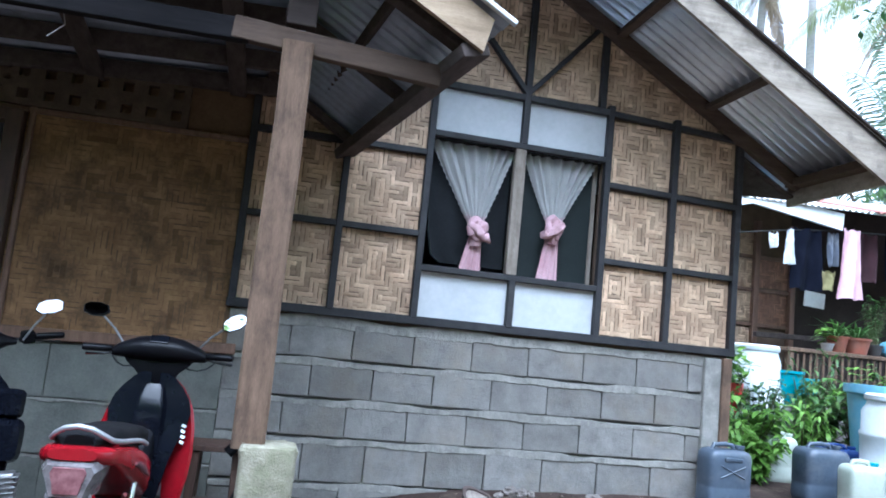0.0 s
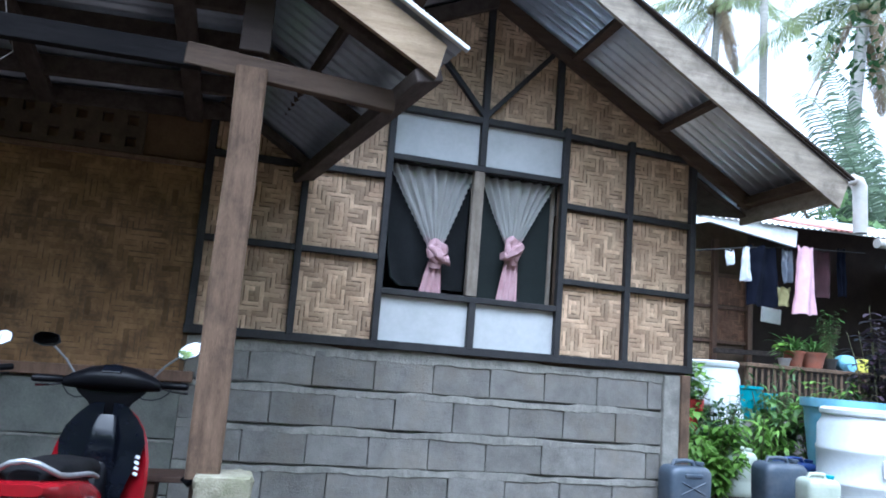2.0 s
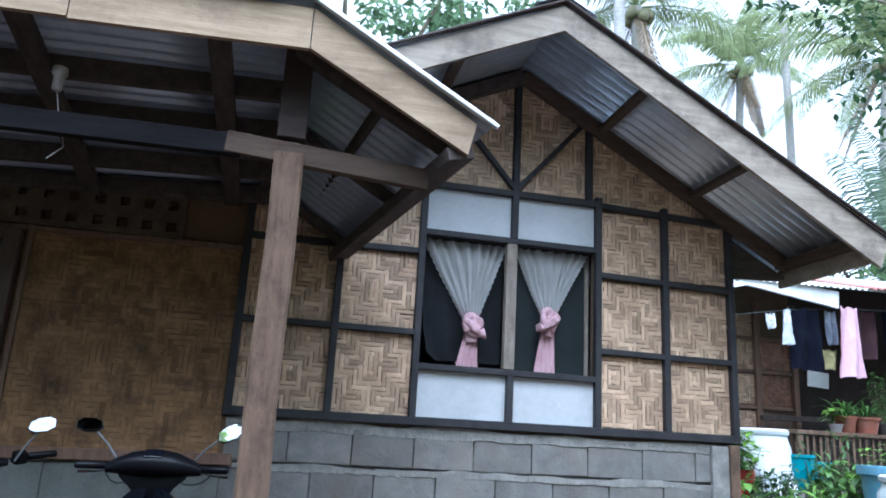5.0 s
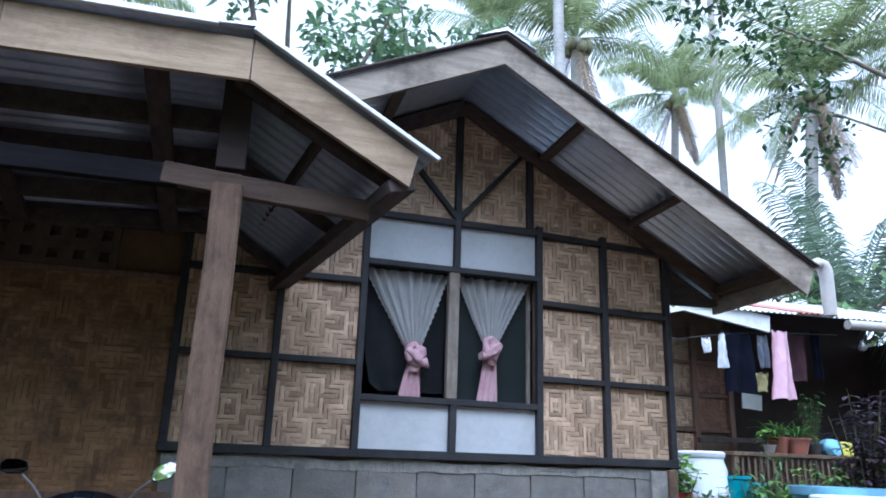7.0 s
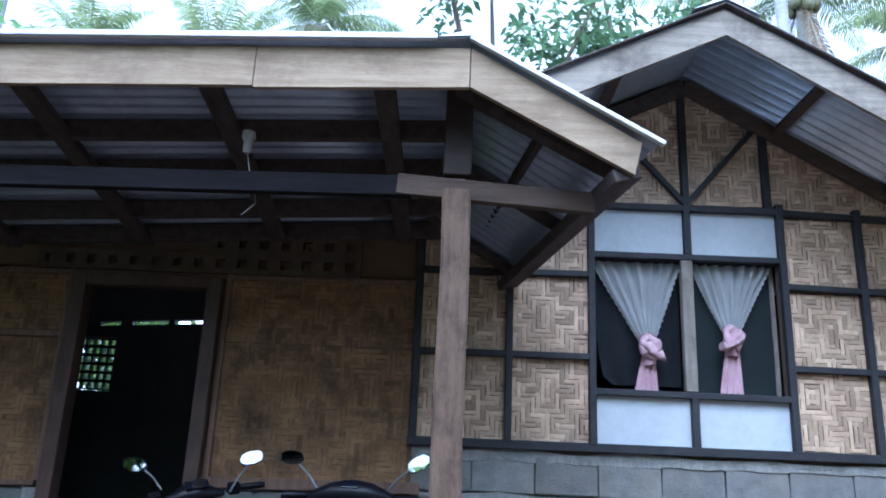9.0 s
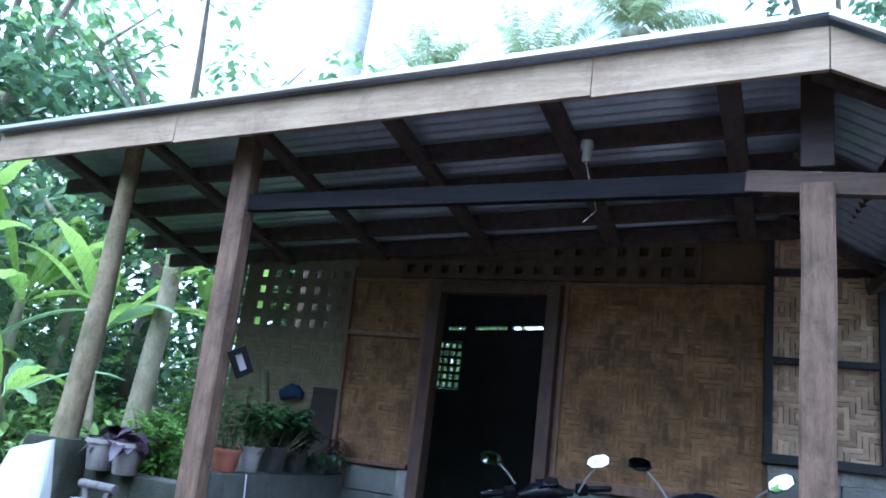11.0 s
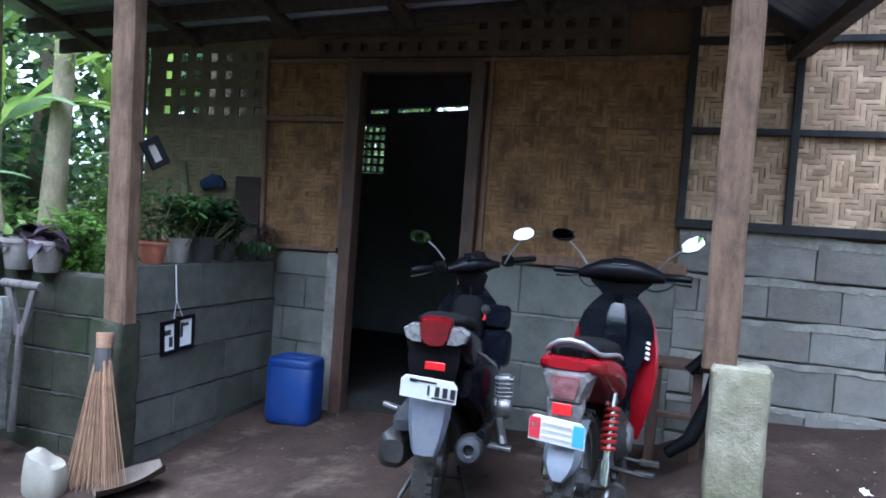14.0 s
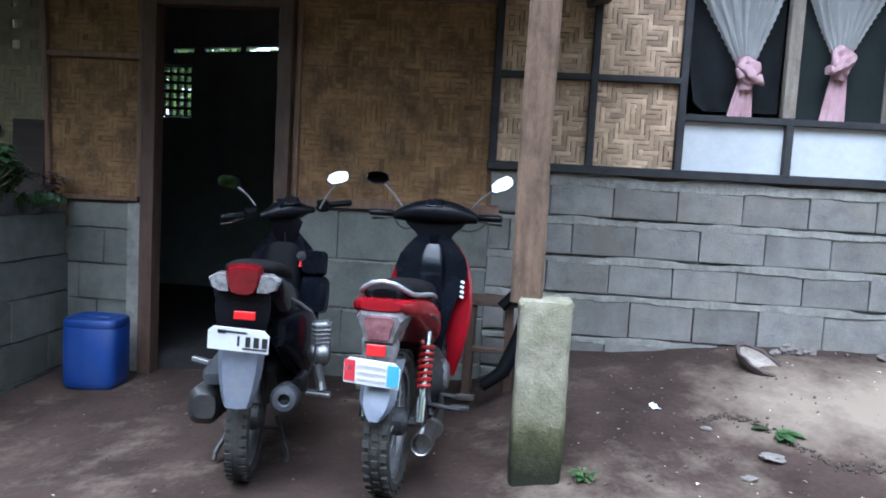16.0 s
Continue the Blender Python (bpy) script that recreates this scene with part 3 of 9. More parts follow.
timber("batten", (-4.045, -0.025, 1.03), (-4.105, -0.025, 2.42), 0.035, 0.035, M_BROWN, side_cladding)

# front stub of wall between the porch post and the pole
wall_front_stub = block_wall("wall_front_stub", "mossy low block wall beside the porch post", (-4.90, -1.45), (-4.05, -1.45), [-0.08, 0.16, 0.40, 0.62], 0.4, (0, -1), M_MOSSDARK, -0.4, 0.85, bed=0.3, mortar=M_MORTAR_DARK)

# ---- house shell behind, closed and dark ----
slab("wall_back", -3.45, 2.4, 3.0, 3.1, -0.2, 2.95, M_DARKROOM, "dark rear wall inside the house")
slab("wall_back_end", -5.2, -4.88, 3.0, 3.1, -0.2, 2.95, M_DARKROOM, "dark rear wall inside the house")
slab("wall_back_low", -4.88, -3.45, 3.0, 3.1, -0.2, 1.80, M_DARKROOM, "dark rear wall below the pierced window")
slab("wall_back_mid", -4.47, -3.45, 3.0, 3.1, 1.80, 2.36, M_DARKROOM, "dark rear wall beside the pierced window")
for k, (z0, z1, z2, z3) in enumerate(((2.36, 2.36, 2.55, 2.468), (2.60, 2.512, 2.95, 2.95))):
    bm = bmesh.new()
    ring = [(-4.88, z1), (-3.45, z0), (-3.45, z2), (-4.88, z3)]
    loft(bm, [[(x, 3.0, z) for x, z in ring], [(x, 3.1, z) for x, z in ring]])
    tagged(part("wall_back_top" if k else "wall_back_strip", bm, M_DARKROOM), "dark rear wall under the roof" if k else "dark rear wall above the pierced window", "wall", kind="structure")
for x0, x1 in ((-4.88, -4.68), (-4.46, -4.34), (-3.95, -3.89), (-3.52, -3.45)):
    slab("wall_back_block", x0, x1, 3.01, 3.09, 2.45, 2.61, M_DARKROOM, "dark post in the gap under the roof")
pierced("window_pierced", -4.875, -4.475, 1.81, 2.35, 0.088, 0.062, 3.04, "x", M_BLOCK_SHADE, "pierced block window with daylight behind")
slab("wall_rear_gable", -1.2, 2.4, 3.0, 3.1, 2.95, 3.95, M_DARKROOM, "dark rear gable wall")
slab("wall_house_left", -5.3, -5.2, 0.9, 3.1, -0.2, 2.95, M_GAP, "left side wall of the house")
slab("wall_house_step", -5.2, -3.9, 0.9, 0.98, -0.2, 2.95, M_GAP, "stepped side wall of the house")
slab("wall_house_return", -3.98, -3.9, 0.06, 0.9, -0.2, 2.95, M_GAP, "short return wall of the house")
slab("wall_house_right", 2.24, 2.3, 0.06, 3.1, -0.2, 2.95, M_GAP, "right side wall of the house")
slab("wall_partition", -1.2, -1.12, 0.06, 3.0, -0.2, 3.1, M_DARKROOM, "inner partition wall")
# slab added over the ground so the doorway reads dark
slab("floor", -5.2, 2.25, 0.06, 3.0, -0.25, 0.0, M_FLOOR, "near-black floor slab holding the unlit room's shade", "floor")
slab("ceiling", -5.3, -1.12, 0.03, 3.1, 2.96, 3.02, M_DARKROOM, "dark ceiling over the rear room", "ceiling")


# ---- roofs ----
def corrugated(name, p00, p10, p01, p11, wave, amp, mat, label, along="u", n_along=2, thick=0.0, parent=None, top=None):
    """A wavy sheet over four corners; the ridges run along u or v."""
    p00, p10, p01, p11 = map(Vector, (p00, p10, p01, p11))
    across = ((p01 - p00) if along == "u" else (p10 - p00)).length
    k = max(8, round(across / wave * 8))
    nu, nv = (n_along, k) if along == "u" else (k, n_along)
    nrm = (p10 - p00).cross(p01 - p00).normalized()
    if nrm.z < 0:
        nrm = -nrm
    vs, fs = [], []
    for j in range(nv + 1):
        for i in range(nu + 1):
            u, v = i / nu, j / nv
            p = p00.lerp(p10, u).lerp(p01.lerp(p11, u), v)
            d = across * (v if along == "u" else u)
            vs.append(p + nrm * amp * math.sin(2 * math.pi * d / wave))
    for j in range(nv):
        for i in range(nu):
            a = j * (nu + 1) + i
            fs.append((a, a + 1, a + nu + 2, a + nu + 1))
    me = bpy.data.meshes.new(name)
    me.from_pydata(vs, [], fs)
    me.materials.append(mat)
    me.shade_smooth()
    ob = new(name, me)
    md = ob.modifiers.new("thickness", "SOLIDIFY")
    md.thickness, md.offset = 0.004, 0
    if parent:
        ob.parent = parent
        return ob
    return tagged(ob, label, "roof", kind="structure")


YA = -0.87
main_roof = thing("roof_main", label="gabled galvanised sheet roof with weathered fascia boards", category="roof", kind="structure")


def fz(x):
    return 3.93 - (0.58 * (x - 0.65) if x > 0.65 else 0.46 * (0.65 - x))


corrugated("roof_sheet", (0.65, YA - 0.03, 3.95), (2.86, YA - 0.03, fz(2.86) + 0.02), (0.65, 0.12, 3.95), (2.86, 0.12, fz(2.86) + 0.02), 0.09, 0.028, M_ZINC, "", "u", parent=main_roof)
corrugated("roof_sheet", (0.65, 0.09, 3.94), (2.84, 0.09, fz(2.84) + 0.01), (0.65, 3.3, 3.94), (2.42, 3.3, fz(2.42) + 0.01), 0.09, 0.028, M_ZINC, "", "u", parent=main_roof)
corrugated("roof_sheet", (0.65, YA - 0.03, 3.95), (-1.2, YA - 0.03, fz(-1.2) + 0.02), (0.65, 3.3, 3.95), (-1.2, 3.3, fz(-1.2) + 0.02), 0.076, 0.011, M_ZINC, "", "u", parent=main_roof)
for xe, w in ((2.84, 0.155), (-0.75, 0.155)):
    bm = bmesh.new()
    s = [(0.65, fz(0.65)), (xe, fz(xe)), (xe - (0.07 if xe > 0 else 0), fz(xe) - w - 0.02), (0.65, fz(0.65) - w - 0.015)]
    loft(bm, [[(x, YA - 0.02, z) for x, z in s], [(x, YA + 0.005, z) for x, z in s]])
    part("fascia_board", bm, M_FASCIA_GREY, main_roof, "weathered timber fascia board")
bm = bmesh.new()
for xe in (2.86, -0.75):
    beam(bm, (0.65, YA - 0.03, 3.955), (xe, YA - 0.03, fz(xe) + 0.03), 0.05, 0.015)
part("roof_edge_trim", bm, M_RAFTER, main_roof, "dark roof edge capping")
bm = bmesh.new()
loft(bm, [[(0.45, YA - 0.06, 3.90), (0.65, YA - 0.06, 4.0), (0.85, YA - 0.06, 3.87), (0.65, YA - 0.06, 3.975)], [(0.45, 4.3, 3.90), (0.65, 4.3, 4.0), (0.85, 4.3, 3.87), (0.65, 4.3, 3.975)]])
part("ridge_cap", bm, M_ZINC, main_roof)
timber("eave_purlin", (2.73, YA + 0.01, fz(2.73) - 0.05), (2.73, 0.0, fz(2.73) - 0.05), 0.13, 0.06, M_BEAMPALE, main_roof)
for x in (1.26, 1.97, 0.05, -0.5):
    timber("purlin", (x, YA + 0.01, fz(x) - 0.05), (x, 0.0, fz(x) - 0.05), 0.07, 0.04, M_BEAMPALE, main_roof)
timber("barge_rafter", (0.65, -0.06, 3.86), (2.74, -0.06, 2.655), 0.095, 0.055, M_BEAMPALE, main_roof)
timber("barge_rafter", (0.65, -0.06, 3.85), (-1.0, -0.06, 3.10), 0.10, 0.06, M_RAFTER, main_roof)
bm = bmesh.new()
loft(bm, [[(2.29, 0.02, 2.86), (2.76, 0.02, 2.60), (2.76, 0.02, 2.585), (2.29, 0.02, 2.845)], [(2.29, 0.11, 2.86), (2.76, 0.11, 2.60), (2.76, 0.11, 2.585), (2.29, 0.11, 2.845)], [(2.29, 0.9, 2.87), (2.46, 0.9, 2.775), (2.46, 0.9, 2.76), (2.29, 0.9, 2.855)], [(2.29, 3.2, 2.87), (2.44, 3.2, 2.79), (2.44, 3.2, 2.775), (2.29, 3.2, 2.855)]])
part("eave_soffit", bm, M_RAFTER, main_roof, "dark boarded eave")
timber("eave_board", (2.775, YA, 2.60), (2.775, 0.10, 2.60), 0.03, 0.14, M_FASCIA_GREY, main_roof)
timber("rafter", (2.30, 0.1, 2.86), (2.72, 0.1, 2.62), 0.05, 0.08, M_RAFTER, main_roof)

# porch roof: nearly flat to one side of its ridge, steep on the other
PF, PB = -1.75, 0.0
porch_roof = thing("roof_porch", label="porch roof of galvanised sheet on timber rafters with pale fascia", category="roof", kind="structure")


def pz(x):
    """The underside of the porch roof sheets."""
    return 3.10 - 0.022 * (-0.85 - x) if x < -0.85 else 3.10 - 0.575 * (x + 0.85)


def pb(x):
    """The underside of the porch sheets where they reach the house wall."""
    return 2.80 + 0.05 * (x + 1.1)


corrugated("roof_sheet", (-6.1, PF - 0.05, pz(-6.1) + 0.03), (-0.85, PF - 0.05, 3.13), (-6.1, 0.02, pb(-6.1) + 0.015), (-0.85, 0.02, pb(-0.85) + 0.02), 0.076, 0.01, M_ZINC_SHADE, "", "u", parent=porch_roof)
corrugated("roof_sheet", (-0.85, PF - 0.04, 3.13), (-0.02, PF - 0.04, pz(-0.02) + 0.03), (-1.05, 0.0, 2.83), (-0.50, 0.0, 2.47), 0.076, 0.01, M_ZINC_SHADE, "", "u", parent=porch_roof)
bm = bmesh.new()
for a, b in (((-1.82, 0), (-0.85, 0)), ((-4.4, 0), (-1.825, 0)), ((-6.1, 0), (-4.405, 0))):
    s = [(a[0], pz(a[0])), (b[0], pz(b[0])), (b[0], pz(b[0]) - 0.195), (a[0], pz(a[0]) - 0.205)]
    loft(bm, [[(x, PF - 0.015, z) for x, z in s], [(x, PF + 0.012, z) for x, z in s]])
part("fascia_board", bm, M_FASCIA, porch_roof, "long pale timber fascia board")
bm = bmesh.new()
s = [(-0.845, 3.10), (-0.09, pz(-0.09)), (-0.125, pz(-0.09) - 0.15), (-0.845, 2.905)]
loft(bm, [[(x, PF - 0.017, z) for x, z in s], [(x, PF + 0.012, z) for x, z in s]])
part("fascia_board", bm, M_FASCIA, porch_roof, "pale sloping fascia board")
# thin bright strips added where the sheet edge catches the sun
bm = bmesh.new()
beam(bm, (-0.85, PF - 0.045, 3.135), (0.0, PF - 0.045, pz(0) + 0.035), 0.03, 0.022)
part("sunlit_edge", bm, M_ZINC_TOP, porch_roof, "bright strip for the sunlit roof sheet edge")
bm = bmesh.new()
beam(bm, (-6.1, PF - 0.055, pz(-6.1) + 0.028), (-1.0, PF - 0.055, 3.128), 0.03, 0.03)
part("sunlit_edge", bm, M_ZINC_TOP, porch_roof, "bright strip for the sunlit roof sheet edge")
bm = bmesh.new()
loft(bm, [[(-1.0, PF - 0.06, 3.13), (-0.85, PF - 0.06, 3.165), (-0.74, PF - 0.06, 3.085), (-0.85, PF - 0.06, 3.14)], [(-1.15, 0.0, 2.85), (-1.0, 0.0, 2.88), (-0.89, 0.0, 2.80), (-1.0, 0.0, 2.85)]])
part("ridge_cap", bm, M_ZINC, porch_roof)
for x in (-5.62, -4.74, -3.86, -2.97, -2.07, -1.245):
    timber("rafter", (x, PF + 0.02, pz(x) - 0.10), (x, 0.0, pb(x) - 0.10), 0.10, 0.05, M_RAFTER, porch_roof)
for y in (-1.20, -0.83, -0.37, -0.05):
    v = (y - PF) / -PF
    za, zb = (pz(x) + (pb(x) - pz(x)) * v for x in (-6.05, -0.95))
    timber("purlin", (-6.05, y, za - 0.062), (-0.95, y, zb - 0.062), 0.045, 0.11, M_RAFTER, porch_roof, up=(0, 0, 1))
for y in (-1.55, -0.9, -0.12):
    v = (y - PF) / -PF
    timber("rafter", (-0.88 - 0.2 * v, y, 3.03 - 0.24 * v), (-0.12 - 0.44 * v, y, 2.62 - 0.16 * v), 0.05, 0.09, M_RAFTER, porch_roof)
timber("eave_beam", (-0.15, PF + 0.015, 2.53), (-0.55, 0.0, 2.41), 0.06, 0.13, M_RAFTER, porch_roof)
timber("eave_purlin", (-0.45, PF + 0.03, 2.83), (-0.76, 0.0, 2.70), 0.05, 0.04, M_RAFTER, porch_roof)
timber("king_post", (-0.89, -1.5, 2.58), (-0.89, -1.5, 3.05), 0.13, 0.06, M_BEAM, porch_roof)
timber("ledger", (-4.0, -0.06, 2.60), (-1.1, -0.06, 2.735), 0.04, 0.08, M_RAFTER, porch_roof, up=(0, 0, 1))
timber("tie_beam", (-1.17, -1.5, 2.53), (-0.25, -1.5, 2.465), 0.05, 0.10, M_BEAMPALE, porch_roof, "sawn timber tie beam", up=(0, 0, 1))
timber("tie_beam", (-4.05, -1.495, 2.50), (-1.1, -1.495, 2.522), 0.05, 0.10, M_BEAM_SHADE, porch_roof, "long sawn timber tie beam", up=(0, 0, 1))


def porch_post(x0, x1, y, z0, z1, label, lean=0.0):
    bm = bmesh.new()
    w = x1 - x0
    n = 10
    secs = []
    for i in range(n + 1):
        z = z0 + (z1 - z0) * i / n
        k = 1 + 0.05 * noise.noise((x0 * 3, z * 2.5, 1))
        dx = lean * i / n + 0.006 * noise.noise((x0, z * 1.7, 5))
        c = 0.012
        hw, hd = w / 2 * k, 0.055 * k
        ring = [(-hw + c, -hd), (hw - c, -hd), (hw, -hd + c), (hw, hd - c), (hw - c, hd), (-hw + c, hd), (-hw, hd - c), (-hw, -hd + c)]
        secs.append([((x0 + x1) / 2 + dx + px, y + py, z) for px, py in ring])
    loft(bm, secs)
    return tagged(part("porch_post", bm, M_LUMBER), label, "post", "porch posts")


porch_post(-0.955, -0.822, -1.5, 0.78, 2.5, "rough squared coconut timber post standing on a concrete pedestal")
porch_post(-4.03, -3.885, -1.50, 0.62, 2.92, "rough squared timber post on the corner of the block wall", -0.065)


def mossy(name, foot, reach):
    """Pitted tan cement over which green moss has crept up from a foot that darkens to black, with ragged edges."""
    m = material(name, (0.14, 0.128, 0.088), (0.29, 0.268, 0.20), 14, 0.95, 1.0, 120, stain=(0.15, 0.15, 0.085), stain_scale=5, stain_amount=0.7, gloss=0.2)
    nt = m.node_tree
    n, l = nt.nodes, nt.links
    b = n["Principled BSDF"]
    out = b.inputs["Base Color"].links[0].from_socket
    geo = n.new("ShaderNodeNewGeometry")
    sep = n.new("ShaderNodeSeparateXYZ")
    l.new(geo.outputs["Position"], sep.inputs[0])
    ragged = n.new("ShaderNodeTexNoise")
    ragged.inputs["Scale"].default_value, ragged.inputs["Detail"].default_value, ragged.inputs["Roughness"].default_value = 8, 8, 0.75
    l.new(geo.outputs["Position"], ragged.inputs["Vector"])
    edge = n.new("ShaderNodeMath")
    edge.operation = "MULTIPLY_ADD"
    l.new(ragged.outputs[0], edge.inputs[0])
    edge.inputs[1].default_value = reach
    l.new(sep.outputs[2], edge.inputs[2])
    for top, full, colour in ((1.60, 0.95, (0.066, 0.070, 0.026, 1)), (1.22, 0.66, (0.010, 0.011, 0.007, 1))):
        grow = n.new("ShaderNodeMapRange")
        l.new(edge.outputs[0], grow.inputs[0])
        grow.inputs[1].default_value, grow.inputs[2].default_value = foot + top * reach, foot + full * reach
        grow.inputs[3].default_value, grow.inputs[4].default_value = 0.0, 0.92
        over = n.new("ShaderNodeMixRGB")
        l.new(grow.outputs[0], over.inputs[0])
        l.new(out, over.inputs[1])
        over.inputs[2].default_value = colour
        out = over.outputs[0]
    l.new(out, b.inputs["Base Color"])
    return m


M_PEDESTAL = mossy("mossy_pitted_cement", 0.0, 0.44)


def pedestal(x0, x1, y0, y1, z0, z1, label, name="pedestal", mat=None):
    bm = bmesh.new()
    secs = []
    n = 30
    for i in range(n + 1):
        z = z0 + (z1 - z0) * i / n
        ring = []
        for k in range(40):
            a = 2 * math.pi * k / 40
            c, s = math.cos(a), math.sin(a)
            px, py = math.copysign(abs(c) ** 0.3, c) * (x1 - x0) / 2, math.copysign(abs(s) ** 0.3, s) * (y1 - y0) / 2
            f = 1 + 0.05 * noise.noise((px * 9 + x0, py * 9, z * 8)) + 0.025 * noise.noise((px * 40 + x0, py * 40, z * 40)) - (0.06 if i == n else 0)
            ring.append(((x0 + x1) / 2 + px * f, (y0 + y1) / 2 + py * f, z + (0.02 * noise.noise((px * 20, py * 20, 2)) if i == n else 0)))
        secs.append(ring)
    loft(bm, secs)
    return tagged(part(name, bm, mat, smooth=True), label, "pedestal")


base = pedestal(-0.915, -0.69, -1.63, -1.40, -0.12, 0.80, "crumbling mossy concrete pedestal under the porch post", mat=M_PEDESTAL)
bm = bmesh.new()
secs = []
for h, f in ((-0.05, 0.96), (-0.035, 1.01), (-0.01, 1.02), (0.004, 0.98), (0.008, 0.88)):
    ring = []
    for k in range(40):
        q = 2 * math.pi * k / 40
        c, s = math.cos(q), math.sin(q)
        w = f * (1 + 0.05 * noise.noise((c * 4, s * 4, h * 40)))
        drop = 0.03 * noise.noise((c * 3, s * 3, 5)) if h < -0.02 else 0.006 * noise.noise((c * 6, s * 6, h * 50))
        ring.append((-0.8025 + math.copysign(abs(c) ** 0.3, c) * 0.1135 * w, -1.515 + math.copysign(abs(s) ** 0.3, s) * 0.11 * w, 0.795 + h + drop))
    secs.append(ring)
loft(bm, secs)
part("cap", bm, M_PEDESTAL, base, "crumbling cement cap")
pedestal(-4.10, -3.885, -1.58, -1.40, -0.4, 0.625, "mossy concrete pier under the corner post", mat=M_MOSSDARK)

# ---- scooters ----
M_TYRE = material("dusty_rubber", (0.022, 0.021, 0.02), (0.05, 0.047, 0.042), 8, 0.85, 0.3, 60, stain=(0.09, 0.072, 0.058), stain_scale=6, stain_amount=0.4, gloss=0.2)
M_RED = material("glossy_red_plastic", (0.17, 0.003, 0.007), (0.245, 0.005, 0.011), 3, 0.2, 0.0, 40, stain=(0.11, 0.01, 0.012), stain_scale=7, stain_amount=0.4, gloss=0.35)
M_BLACKP = material("black_plastic", (0.003, 0.003, 0.004), (0.006, 0.006, 0.008), 4, 0.34, 0.03, 60, stain=(0.013, 0.012, 0.012), stain_scale=5, stain_amount=0.3, gloss=0.13)
M_MATTB = material("matt_black_plastic", (0.0025, 0.0025, 0.003), (0.005, 0.005, 0.006), 6, 0.65, 0.1, 120, gloss=0.06)
M_GLOSSB = material("gloss_black_paint", (0.003, 0.0035, 0.006), (0.006, 0.007, 0.011), 4, 0.12, 0.0, 60, gloss=0.22)
M_SEAT = material("black_vinyl", (0.005, 0.005, 0.006), (0.011, 0.0105, 0.011), 10, 0.7, 0.25, 140, gloss=0.09)
M_CHROME = material("chrome", (0.6, 0.6, 0.61), (0.75, 0.75, 0.76), 6, 0.16, 0.0, 40, metal=1.0)
M_STEEL = material("dull_cast_metal", (0.23, 0.23, 0.235), (0.38, 0.38, 0.385), 9, 0.45, 0.2, 70, metal=0.85, stain=(0.08, 0.07, 0.06), stain_scale=8, stain_amount=0.5)
M_PIPE = material("smoked_chrome_pipe", (0.11, 0.108, 0.105), (0.23, 0.225, 0.22), 9, 0.32, 0.1, 60, metal=0.95, stain=(0.05, 0.042, 0.036), stain_scale=9, stain_amount=0.5)
M_DARKMETAL = material("dark_greasy_metal", (0.03, 0.03, 0.032), (0.075, 0.073, 0.07), 9, 0.5, 0.2, 60, metal=0.6)
M_DULL = material("dull_dark_alloy", (0.03, 0.032, 0.037), (0.075, 0.078, 0.086), 9, 0.55, 0.2, 60, metal=0.5, stain=(0.05, 0.045, 0.04), stain_scale=8, stain_amount=0.5)
M_GREYP = material("grey_plastic_mudguard", (0.068, 0.076, 0.098), (0.115, 0.126, 0.155), 4, 0.5, 0.05, 60, stain=(0.16, 0.15, 0.14), stain_scale=6, stain_amount=0.4)
M_RAIL = material("worn_silver_paint", (0.26, 0.26, 0.27), (0.46, 0.46, 0.47), 12, 0.4, 0.05, 60, metal=0.6)
M_LENS_RED = material("red_lamp_lens", (0.07, 0.002, 0.004), (0.125, 0.004, 0.007), 5, 0.12, 0.0, 40)
M_LENS_CLEAR = material("clear_lamp_lens", (0.06, 0.058, 0.06), (0.24, 0.23, 0.23), 40, 0.12, 0.1, 30, gloss=0.8)
M_LENS_PINK = material("smoky_pink_lens", (0.075, 0.022, 0.026), (0.21, 0.10, 0.105), 22, 0.12, 0.0, 40, gloss=0.7)
M_LENS_SMOKE = material("smoky_lamp_housing", (0.045, 0.04, 0.042), (0.16, 0.145, 0.145), 24, 0.15, 0.1, 30, gloss=0.6)
M_REFLECT = material("red_reflector", (0.36, 0.008, 0.01), (0.5, 0.014, 0.014), 30, 0.2, 0.1, 200)
M_PLATE = material("white_plate", (0.72, 0.73, 0.75), (0.82, 0.83, 0.84), 5, 0.4, 0.0, 40)
M_INK = material("black_ink", (0.015, 0.015, 0.018), (0.03, 0.03, 0.03), 5, 0.6, 0.0)
M_PLATE_RED = material("red_plate_end", (0.60, 0.04, 0.06), (0.7, 0.06, 0.08), 5, 0.4, 0.0)
M_PLATE_BLUE = material("blue_plate_end", (0.10, 0.40, 0.55), (0.14, 0.48, 0.62), 5, 0.4, 0.0)
M_GREYINK = material("pale_grey_print", (0.55, 0.54, 0.55), (0.66, 0.64, 0.65), 5, 0.5, 0.0)
M_SPRING = material("red_spring", (0.25, 0.012, 0.012), (0.34, 0.02, 0.018), 6, 0.35, 0.0)
M_MIRROR = bpy.data.materials.new("mirror_glass")
M_MIRROR.use_nodes = True
for key, value in (("Base Color", (0.72, 0.73, 0.74, 1)), ("Metallic", 1.0), ("Roughness", 0.02)):
    M_MIRROR.node_tree.nodes["Principled BSDF"].inputs[key].default_value = value


